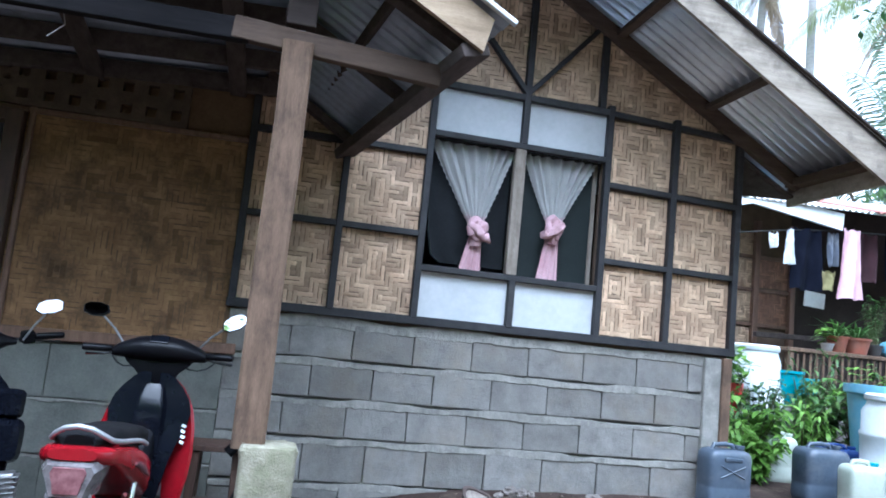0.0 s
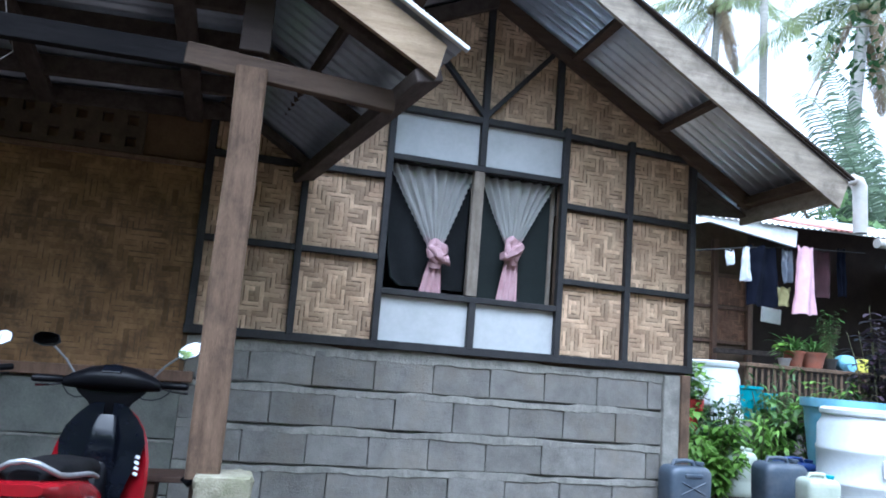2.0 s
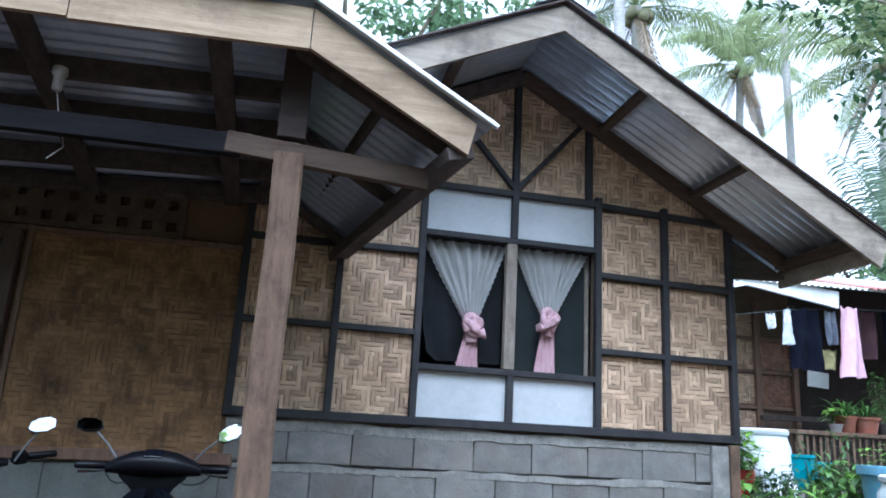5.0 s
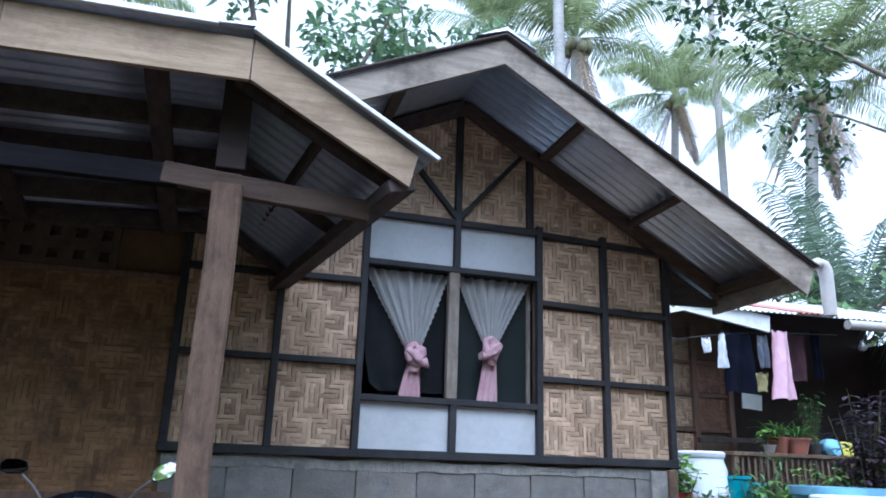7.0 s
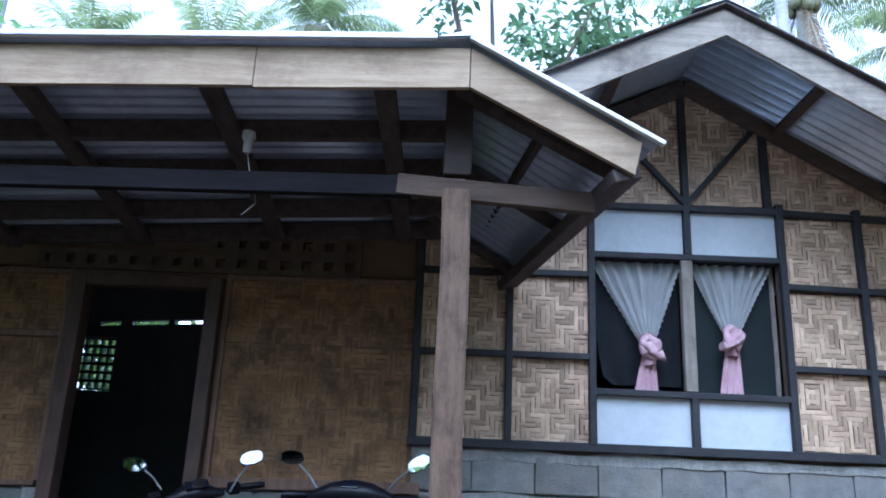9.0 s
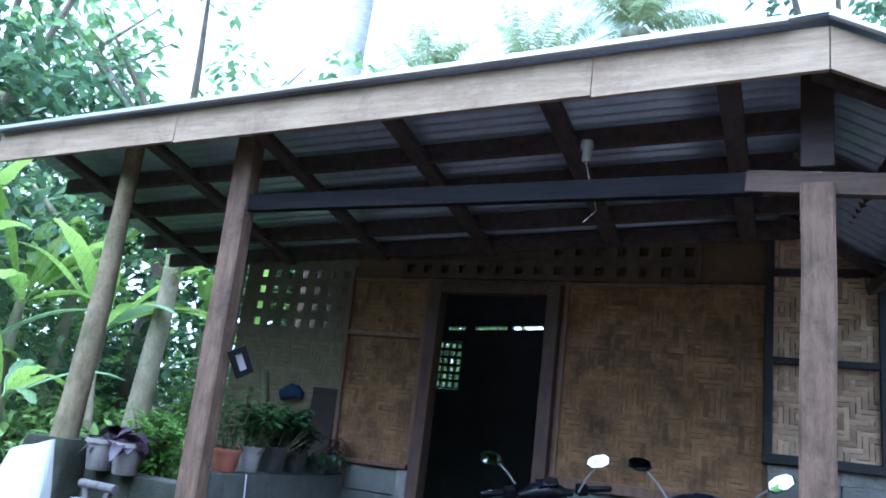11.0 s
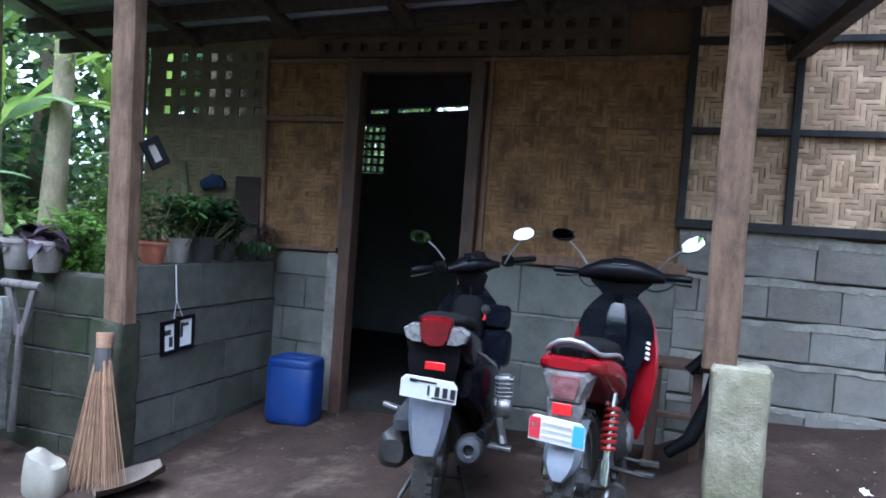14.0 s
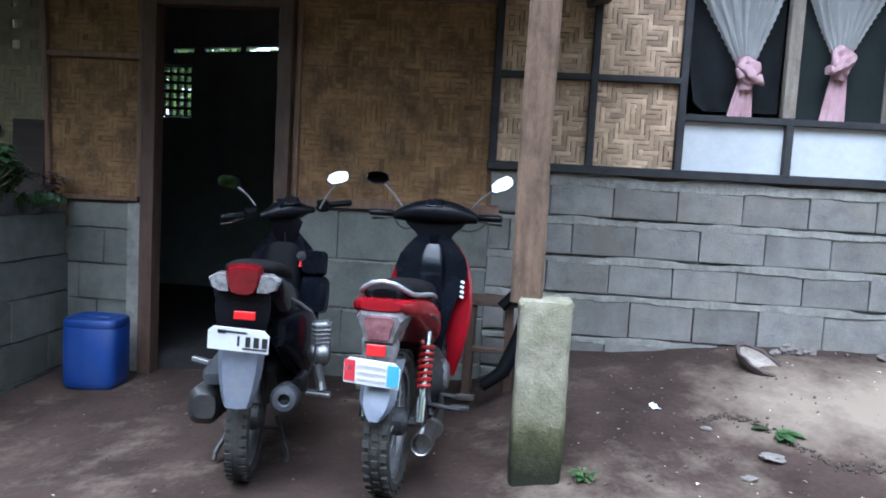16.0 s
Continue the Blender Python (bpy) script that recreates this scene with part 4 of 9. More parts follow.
def wheel(parent, y, radius, width, knobby, name="wheel"):
    """A wheel about the x axis: tyre, rim, hub and spokes."""
    bm = bmesh.new()
    rim = radius - 0.062
    prof = [(rim, -width * 0.33), (rim + 0.02, -width * 0.48), (radius - 0.018, -width * 0.46), (radius - 0.003, -width * 0.25), (radius, 0),
            (radius - 0.003, width * 0.25), (radius - 0.018, width * 0.46), (rim + 0.02, width * 0.48), (rim, width * 0.33)]
    rings = []
    n = 48
    for k in range(n):
        a = 2 * math.pi * k / n
        rings.append([bm.verts.new((px, y + r * math.cos(a), radius + r * math.sin(a))) for r, px in prof])
    for k in range(n):
        r0, r1 = rings[k], rings[(k + 1) % n]
        for i in range(len(prof)):
            bm.faces.new((r0[i], r0[(i + 1) % len(prof)], r1[(i + 1) % len(prof)], r1[i]))
    rows = ((-0.34, 0.0), (0.0, 0.5), (0.34, 0.0)) if knobby else ((-0.3, 0.0), (0.3, 0.5))
    count = 34 if knobby else 40
    for off, ph in rows:
        for k in range(count):
            a = 2 * math.pi * (k + ph) / count
            h = 0.014 if knobby else 0.005
            box(bm, (width * off, y + radius * math.cos(a) * 0.995, radius + radius * math.sin(a) * 0.995), (width * (0.24 if knobby else 0.3), 0.028 if knobby else 0.024, h), (math.degrees(a) + 90 + (0 if knobby else 25 * (1 if off > 0 else -1)) * 0, 0, 0))
    w = part(name, bm, M_TYRE, parent, "knobby dusty tyre" if knobby else "dusty road tyre")
    bm = bmesh.new()
    lathe(bm, [(rim - 0.02, -0.028), (rim + 0.004, -0.032), (rim - 0.008, -0.012), (rim - 0.008, 0.012), (rim + 0.004, 0.032), (rim - 0.02, 0.028)], 40, (0, y, radius), "x")
    # drop the caps so that one sees through between the spokes
    caps = [f for f in bm.faces if len(f.verts) > 4]
    bmesh.ops.delete(bm, geom=caps, context="FACES_ONLY")
    part("rim", bm, M_STEEL, w)
    bm = bmesh.new()
    lathe(bm, [(0.03, -0.07), (0.055, -0.05), (0.06, 0.0), (0.055, 0.05), (0.03, 0.07)], 20, (0, y, radius), "x")
    part("hub", bm, M_DARKMETAL, w)
    for k in range(14):
        a = 2 * math.pi * k / 14
        bm = bmesh.new()
        tube(bm, [(0.02 if k % 2 else -0.02, y + 0.05 * math.cos(a), radius + 0.05 * math.sin(a)), (0, y + rim * math.cos(a + 0.3), radius + rim * math.sin(a + 0.3))], 0.0035, 5)
        part("spoke", bm, M_STEEL, w)
    return w


def rear_mirror(parent, foot, head, face, flip, roll=0.0):
    """A stalk with a six-sided mirror; face: the way its glass looks."""
    foot, head = Vector(foot), Vector(head)
    bm = bmesh.new()
    knee = foot.lerp(head, 0.55) + Vector((0.02 * flip, 0, 0.03))
    tube(bm, [foot, foot.lerp(knee, 0.5) + Vector((0, 0, 0.01)), knee, head], 0.0055, 7)
    stalk = part("mirror_stalk", bm, M_STEEL, parent)
    z = Vector(face).normalized()
    x = Vector((0, 0, 1)).cross(z).normalized()
    u = z.cross(x)
    x, u = x * math.cos(radians(roll)) + u * math.sin(radians(roll)), u * math.cos(radians(roll)) - x * math.sin(radians(roll))
    shape = [(-0.072, -0.012), (-0.055, 0.026), (-0.01, 0.042), (0.05, 0.04), (0.074, 0.018), (0.066, -0.022), (0.02, -0.04), (-0.045, -0.036)]
    bm = bmesh.new()
    loft(bm, [[head + x * a * flip * k + u * b * k + z * d for a, b in shape] for k, d in ((0.46, -0.03), (0.81, -0.014), (0.9, 0.0), (0.85, 0.004))])
    part("mirror_housing", bm, M_BLACKP, stalk, smooth=False)
    bm = bmesh.new()
    vs = [bm.verts.new(head + x * a * flip * 0.81 + u * b * 0.81 + z * 0.0065) for a, b in shape]
    f = bm.faces.new(vs)
    bmesh.ops.extrude_face_region(bm, geom=[f])
    part("mirror_glass", bm, M_MIRROR, stalk, "bright mirror glass")
    return stalk


def coil(bm, a, b, radius, turns, wire):
    a, b = Vector(a), Vector(b)
    d = (b - a).normalized()
    s = d.orthogonal().normalized()
    t = d.cross(s)
    n = turns * 12
    tube(bm, [a.lerp(b, i / n) + (s * math.cos(2 * math.pi * i / 12) + t * math.sin(2 * math.pi * i / 12)) * radius for i in range(n + 1)], wire, 6)


def plate(parent, c, w, h, tilt, roll, colour_ends):
    """A number plate with cut corners; its writing is plain bars."""
    bm = bmesh.new()
    k = 0.02
    ring = [(-w / 2 + k, h / 2), (w / 2 - k, h / 2), (w / 2, h / 2 - k), (w / 2, -h / 2), (-w / 2, -h / 2), (-w / 2, h / 2 - k)]
    m = pose(*c, tilt, roll, 0)
    loft(bm, [[m @ Vector((x, 0.0, z)) for x, z in ring], [m @ Vector((x, -0.003, z)) for x, z in ring]])
    p = part("number_plate", bm, M_PLATE, parent, "white number plate")

    def bar(x, z, sx, sz, mat, name="print_bar"):
        bm = bmesh.new()
        vs = box(bm, (x, -0.0045, z), (sx, 0.002, sz))
        bmesh.ops.transform(bm, matrix=m, verts=bm.verts)
        part(name, bm, mat, p)
    if colour_ends:
        bar(-w / 2 + 0.022, 0, 0.04, h * 0.82, M_PLATE_RED, "plate_end")
        bar(w / 2 - 0.024, 0, 0.042, h * 0.82, M_PLATE_BLUE, "plate_end")
        for z in (0.025, -0.002, -0.028):
            bar(0, z, w * 0.5, 0.010, M_GREYINK)
        bar(-w / 2 + 0.022, 0.01, 0.02, 0.02, M_PLATE)
    else:
        for i, x in enumerate((0.0, 0.035, 0.066, 0.097)):
            bar(x, -0.004, (0.008, 0.018, 0.02, 0.02)[i], 0.042, M_INK)
        bar(-0.02, h / 2 - 0.016, 0.1, 0.007, M_INK)
        bar(-w / 2 + 0.05, h / 2 - 0.018, 0.03, 0.014, M_INK)
        bar(0.06, -h / 2 + 0.014, 0.09, 0.006, M_INK)
    return p


def lofted(name, parent, rings, mat, label="", power=2.6, n=18):
    """A body from (x, y, z, half-width, half-height) rings."""
    bm = bmesh.new()
    loft(bm, [oval(y, z, w, h, n, power, x) for x, y, z, w, h in rings])
    return part(name, bm, mat, parent, label, smooth=True)


def steered(y, z, turn, rake=25):
    """A turn of the bars about the raked steering column."""
    return pose(0, y, z, rake) @ pose(0, 0, 0, 0, 0, turn) @ pose(0, 0, 0, -rake)


def grips(parent, z, y, half, turn=0.0, rise=0.0):
    """Handlebar ends: rubber grips with levers."""
    for s in (-1, 1):
        m = steered(y, z, turn)
        bm = bmesh.new()
        tube(bm, [m @ Vector((s * 0.17, 0.02, 0.0)), m @ Vector((s * (half - 0.125), -0.01, rise))], 0.012, 10)
        tube(bm, [m @ Vector((s * (half - 0.125), -0.01, rise)), m @ Vector((s * (half - 0.12), -0.012, rise)), m @ Vector((s * (half - 0.01), -0.035, rise)), m @ Vector((s * half, -0.037, rise))], [0.013, 0.0175, 0.0175, 0.012], 12)
        g = part("handgrip", bm, M_BLACKP, parent, smooth=True)
        bm = bmesh.new()
        tube(bm, [m @ Vector((s * (half - 0.15), 0.03, rise - 0.012)), m @ Vector((s * (half - 0.08), 0.035, rise - 0.03)), m @ Vector((s * (half - 0.005), 0.01, rise - 0.034))], [0.007, 0.006, 0.007], 6)
        part("brake_lever", bm, M_DARKMETAL if s > 0 else M_CHROME, g)


def red_motorcycle():
    t = thing("motorcycle", pose(-1.398, -1.775, ground_z(-1.4, -1.8) + 0.004, 0, -0.3, -2.7), "red and black step-through motorcycle parked on its stand under the porch", "motorcycle", "parked motorcycles")
    wheel(t, 0.0, 0.285, 0.10, True, "rear_wheel")
    wheel(t, 1.22, 0.285, 0.075, False, "front_wheel")
    lofted("seat", t, [(0, -0.235, 0.825, 0.05, 0.016), (0, -0.20, 0.835, 0.085, 0.032), (0, -0.10, 0.832, 0.10, 0.042), (0, 0.05, 0.81, 0.108, 0.046), (0, 0.20, 0.795, 0.112, 0.05), (0, 0.36, 0.77, 0.10, 0.045), (0, 0.50, 0.755, 0.075, 0.04), (0, 0.56, 0.75, 0.04, 0.02)], M_SEAT, "worn black vinyl seat")
    bm = bmesh.new()
    tube(bm, [(s * x, y, z) for s, x, y, z in ((-1, 0.113, 0.28, 0.755), (-1, 0.118, 0.18, 0.78), (-1, 0.119, 0.08, 0.798), (-1, 0.116, -0.03, 0.812), (-1, 0.108, -0.13, 0.824), (-1, 0.096, -0.195, 0.836), (-1, 0.074, -0.235, 0.858), (-1, 0.042, -0.252, 0.878), (1, 0, -0.257, 0.886), (1, 0.042, -0.252, 0.878), (1, 0.074, -0.235, 0.858), (1, 0.096, -0.195, 0.836), (1, 0.108, -0.13, 0.824), (1, 0.116, -0.03, 0.812), (1, 0.119, 0.08, 0.798), (1, 0.118, 0.18, 0.78), (1, 0.113, 0.28, 0.755))], 0.0095, 12)
    part("grab_rail", bm, M_RAIL, t, "dull silver grab rail", smooth=True)
    lofted("rail_carrier", t, [(0, -0.235, 0.832, 0.045, 0.022), (0, -0.19, 0.826, 0.078, 0.028), (0, -0.08, 0.808, 0.098, 0.026), (0, 0.08, 0.778, 0.108, 0.024), (0, 0.2, 0.75, 0.104, 0.02)], M_BLACKP, "black rail carrier under the seat")
    lofted("tail_cowl", t, [(0, -0.285, 0.80, 0.075, 0.018), (0, -0.25, 0.792, 0.110, 0.030), (0, -0.15, 0.778, 0.128, 0.042), (0, -0.02, 0.745, 0.142, 0.058), (0, 0.12, 0.700, 0.150, 0.075), (0, 0.26, 0.645, 0.146, 0.09), (0, 0.38, 0.60, 0.122, 0.08), (0, 0.47, 0.585, 0.08, 0.05)], M_RED, "glossy red tail cowling", 3.4)
    for s in (-1, 1):
        lofted("side_sticker", t, [(s * 0.138, -0.02, 0.735, 0.012, 0.006), (s * 0.143, 0.10, 0.70, 0.012, 0.020), (s * 0.140, 0.22, 0.655, 0.012, 0.016), (s * 0.128, 0.30, 0.62, 0.012, 0.006)], M_LENS_PINK, "pale worn graphic")
    def trapezoid(y, z, top, low, h):
        return [(-low, y, z - h), (low, y, z - h), (low + (top - low) * 0.4, y, z - h * 0.2), (top, y, z + h * 0.6), (top * 0.85, y, z + h), (-top * 0.85, y, z + h), (-top, y, z + h * 0.6), (-low - (top - low) * 0.4, y, z - h * 0.2)]
    bm = bmesh.new()
    loft(bm, [trapezoid(-0.17, 0.722, 0.098, 0.066, 0.06), trapezoid(-0.272, 0.722, 0.092, 0.060, 0.058), trapezoid(-0.298, 0.718, 0.078, 0.050, 0.048)])
    lens = part("tail_light", bm, M_LENS_SMOKE, t, "smoky clear tail lamp housing", smooth=True)
    bm = bmesh.new()
    loft(bm, [trapezoid(-0.285, 0.722, 0.058, 0.042, 0.044), trapezoid(-0.305, 0.720, 0.054, 0.038, 0.04)])
    part("lamp_lens", bm, M_LENS_PINK, lens, "dull pink lamp lens")
    lofted("plate_bracket", t, [(0, -0.262, 0.655, 0.072, 0.030), (0, -0.282, 0.61, 0.062, 0.040), (0, -0.30, 0.545, 0.055, 0.03)], M_LENS_SMOKE, "smoky plate bracket", 4)
    bm = bmesh.new()
    box(bm, (0, -0.325, 0.645), (0.07, 0.012, 0.042), (-8, 0, 0), bevel=0.003)
    part("reflector", bm, M_REFLECT, t, "red reflector")
    plate(t, (-0.008, -0.345, 0.568), 0.205, 0.10, 12, 4, True)
    bm = bmesh.new()
    secs = []
    for i in range(9):
        a = radians(118 + 5.6 * i)
        r = 0.335
        w = 0.074 - 0.006 * i / 8 - 0.045 * max(0, (i - 5) / 3) ** 2.4
        y, z = r * math.cos(a), 0.285 + r * math.sin(a)
        secs.append([(-w, y + 0.02, z - 0.004), (-w * 0.7, y - 0.006 * 2, z), (0, y - 0.018, z + 0.003), (w * 0.7, y - 0.006 * 2, z), (w, y + 0.02, z - 0.004), (w * 0.7, y + 0.004, z - 0.004), (0, y - 0.006, z - 0.003), (-w * 0.7, y + 0.004, z - 0.004)])
    loft(bm, secs)
    part("mudguard", bm, M_GREYP, t, "grey rear mudguard flap", smooth=True)
    # frame, engine, drive
    lofted("centre_body", t, [(0, 0.36, 0.60, 0.085, 0.11), (0, 0.52, 0.55, 0.075, 0.13), (0, 0.66, 0.52, 0.055, 0.10), (0, 0.80, 0.62, 0.05, 0.12), (0, 0.90, 0.82, 0.06, 0.12), (0, 0.93, 0.96, 0.055, 0.08)], M_BLACKP, "black frame cover", 2.8)
    lofted("engine", t, [(0.0, 0.40, 0.34, 0.10, 0.07), (0.02, 0.52, 0.33, 0.13, 0.10), (0.01, 0.66, 0.34, 0.12, 0.09), (0, 0.80, 0.38, 0.07, 0.06), (0, 0.93, 0.40, 0.065, 0.055)], M_DARKMETAL, "dark cast engine", 3.2)
    bm = bmesh.new()
    lathe(bm, [(0.02, 0.10), (0.075, 0.10), (0.08, 0.13), (0.055, 0.15), (0.02, 0.152)], 20, (0, 0.56, 0.34), "x")
    part("engine_cover", bm, M_STEEL, t, "silver engine side cover", smooth=True)
    bm = bmesh.new()
    tube(bm, [(0.10, 0.62, 0.30), (0.14, 0.42, 0.22), (0.15, 0.25, 0.215), (0.155, 0.10, 0.235)], [0.017, 0.018, 0.022, 0.045], 14)
    tube(bm, [(0.155, 0.10, 0.235), (0.16, -0.12, 0.268), (0.164, -0.20, 0.279)], [0.034, 0.038, 0.038], 18)
    part("exhaust_pipe", bm, M_PIPE, t, "dull metal exhaust with an open end", smooth=True)
    bm = bmesh.new()
    lathe(bm, [(0.003, 0.075), (0.030, 0.075), (0.034, 0.0), (0.035, -0.006), (0.039, -0.008), (0.041, 0.0), (0.039, 0.082), (0.01, 0.084)], 24, (0, 0, 0), "y")
    bmesh.ops.transform(bm, matrix=pose(0.166, -0.24, 0.286, -8, 0, 0), verts=bm.verts)
    part("exhaust_mouth", bm, M_PIPE, t, "hollow silver exhaust end")
    # black liner paints in the darkness of the pipe's hollow
    bm = bmesh.new()
    lathe(bm, [(0.002, 0.072), (0.0285, 0.072), (0.0325, 0.004), (0.0315, 0.004), (0.0275, 0.068), (0.002, 0.068)], 24, (0, 0, 0), "y")
    bmesh.ops.transform(bm, matrix=pose(0.166, -0.24, 0.286, -8, 0, 0), verts=bm.verts)
    part("mouth_liner", bm, M_INK, t, "black liner darkening the exhaust hollow")
    for s in (-1, 1):
        bm = bmesh.new()
        coil(bm, (s * 0.115, 0.117, 0.59), (s * 0.115, 0.045, 0.42), 0.026, 7, 0.0085)
        sp = part("shock_absorber", bm, M_SPRING, t, "red coil spring shock absorber", smooth=True)
        bm = bmesh.new()
        tube(bm, [(s * 0.115, 0.135, 0.64), (s * 0.115, 0.03, 0.38)], 0.013, 10)
        tube(bm, [(s * 0.115, 0.03, 0.38), (s * 0.115, -0.005, 0.29)], 0.02, 10)
        part("damper", bm, M_CHROME, sp, smooth=True)
        bm = bmesh.new()
        beam(bm, (s * 0.085, 0.0, 0.285), (s * 0.075, 0.46, 0.33), 0.022, 0.04)
        tube(bm, [(s * 0.06, 0, 0.285), (s * 0.125, 0, 0.285)], 0.014, 8)
        part("swing_arm", bm, M_DARKMETAL, t)
        bm = bmesh.new()
        tube(bm, [(s * 0.08, 0.50, 0.27), (s * 0.22, 0.50, 0.26)], 0.009, 8)
        fp = part("footpeg_bar", bm, M_DARKMETAL, t)
        bm = bmesh.new()
        box(bm, (s * 0.24, 0.50, 0.262), (0.09, 0.032, 0.026), bevel=0.006)
        part("footpeg_rubber", bm, M_TYRE, fp)
    bm = bmesh.new()
    beam(bm, (0.085, 0.34, 0.33), (0.13, 0.20, 0.25), 0.02, 0.03)
    tube(bm, [(0.11, 0.22, 0.30), (0.25, 0.21, 0.29)], 0.01, 8)
    box(bm, (0.25, 0.22, 0.295), (0.08, 0.03, 0.022), bevel=0.005)
    part("pillion_peg", bm, M_DARKMETAL, t)
    bm = bmesh.new()
    tube(bm, [(-0.10, 0.56, 0.26), (-0.20, 0.60, 0.06), (-0.23, 0.62, 0.0)], 0.011, 8)
    box(bm, (-0.235, 0.62, 0.002), (0.05, 0.05, 0.008))
    part("side_stand", bm, M_DARKMETAL, t)
    # leg shield wings, red outside and black inside
    for s in (-1, 1):
        bm = bmesh.new()
        secs = []
        for z, xi, xo, y in ((0.28, 0.10, 0.15, 0.80), (0.40, 0.10, 0.185, 0.79), (0.52, 0.09, 0.21, 0.80), (0.64, 0.08, 0.22, 0.82), (0.74, 0.07, 0.212, 0.845), (0.82, 0.05, 0.194, 0.868), (0.88, 0.03, 0.166, 0.885), (0.93, 0.02, 0.13, 0.90), (0.965, 0.015, 0.09, 0.91), (0.985, 0.01, 0.06, 0.92)):
            secs.append([(s * xi, y + 0.07, z), (s * (xi + xo) / 2, y + 0.045, z), (s * xo, y, z), (s * (xo - 0.012), y - 0.012, z), (s * (xi + xo) / 2, y + 0.025, z), (s * xi, y + 0.05, z)])
        loft(bm, secs)
        wing = part("leg_shield", bm, M_RED, t, "glossy red leg shield", smooth=True)
        bm = bmesh.new()
        loft(bm, [[(s * 0.02, 0.86 + dy, z), (s * xm, 0.845 + dy, z), (s * xm, 0.86 + dy, z), (s * 0.02, 0.885 + dy, z)] for z, xm, dy in ((0.34, 0.07, -0.078), (0.42, 0.085, -0.080), (0.5, 0.10, -0.072), (0.6, 0.120, -0.062), (0.68, 0.145, -0.048), (0.75, 0.175, -0.028), (0.82, 0.186, -0.012), (0.88, 0.168, -0.002), (0.93, 0.132, 0.008), (0.97, 0.094, 0.014), (0.99, 0.062, 0.02))])
        part("inner_panel", bm, M_GLOSSB, wing, smooth=True)
        bm = bmesh.new()
        for z, k in ((0.76, 0.3), (0.735, -0.2), (0.71, 0.2), (0.685, -0.3)):
            box(bm, (s * (0.166 + 0.004 * k), 0.808, z), (0.02, 0.008, 0.012), (0, 25, 0))
        if s > 0:
            part("sticker", bm, M_PLATE, wing, "small white lettering reduced to bars")
        else:
            bm.free()
    lofted("column_cover", t, [(0, 0.845, 0.50, 0.05, 0.03), (0, 0.80, 0.60, 0.062, 0.05), (0, 0.795, 0.72, 0.066, 0.06), (0, 0.81, 0.83, 0.06, 0.05), (0, 0.85, 0.91, 0.045, 0.03)], M_GLOSSB, "gloss black column cover", 3.6)
    bm = bmesh.new()
    tube(bm, [(0, 0.95, 0.95), (0, 1.06, 0.72), (0, 1.10, 0.62)], 0.035, 12)
    for s in (-1, 1):
        tube(bm, [(s * 0.065, 1.08, 0.64), (s * 0.065, 1.22, 0.285)], 0.019, 10)
    part("front_fork", bm, M_DARKMETAL, t, smooth=True)
    lofted("front_fender", t, [(0, 1.02, 0.52, 0.05, 0.015), (0, 1.12, 0.60, 0.06, 0.018), (0, 1.24, 0.615, 0.06, 0.018), (0, 1.36, 0.575, 0.05, 0.015), (0, 1.46, 0.49, 0.03, 0.01)], M_RED)
    # handlebar cover and dials
    bm = bmesh.new()
    secs = []
    for x, z, hy, hz in ((-0.215, 1.075, 0.03, 0.022), (-0.18, 1.085, 0.045, 0.036), (-0.10, 1.10, 0.07, 0.055), (0, 1.105, 0.08, 0.066), (0.10, 1.10, 0.07, 0.055), (0.18, 1.085, 0.045, 0.036), (0.215, 1.075, 0.03, 0.022)):
        secs.append([(x, 0.90 + hy * math.cos(a), z + hz * math.sin(a)) for a in (2 * math.pi * k / 14 for k in range(14))])
    loft(bm, secs)
    hc = part("handlebar_cover", bm, M_BLACKP, t, "matt black handlebar cover", smooth=True)
    lofted("steering_neck", t, [(0, 0.885, 1.075, 0.175, 0.03), (0, 0.88, 1.045, 0.15, 0.035), (0, 0.885, 1.01, 0.105, 0.04), (0, 0.895, 0.975, 0.082, 0.045), (0, 0.905, 0.93, 0.078, 0.05)], M_BLACKP, "", 2.5)
    bm = bmesh.new()
    box(bm, (0, 0.845, 1.148), (0.085, 0.05, 0.008), (38, 0, 0), bevel=0.003)
    part("speedometer", bm, M_GLOSSB, hc)
    grips(t, 1.085, 0.895, 0.345)
    rear_mirror(t, (0.17, 0.90, 1.11), (0.335, 0.84, 1.255), (0.0, -1, 0.235), 1, 26)
    rear_mirror(t, (-0.17, 0.90, 1.11), (-0.315, 0.90, 1.265), (-0.10, -1, 0.58), -1)
    bm = bmesh.new()
    tube(bm, [(0.10, 0.92, 1.03), (0.14, 0.915, 1.012), (0.18, 0.91, 1.01), (0.22, 0.905, 1.022), (0.25, 0.9, 1.045), (0.265, 0.895, 1.07)], 0.004, 6)
    part("cable", bm, M_INK, t)
    bm = bmesh.new()
    tube(bm, [(-0.10, 0.92, 1.03), (-0.13, 0.92, 1.01), (-0.165, 0.92, 1.005), (-0.195, 0.91, 1.02), (-0.215, 0.9, 1.05), (-0.22, 0.895, 1.07)], 0.004, 6)
    part("cable", bm, M_INK, t)
    return t


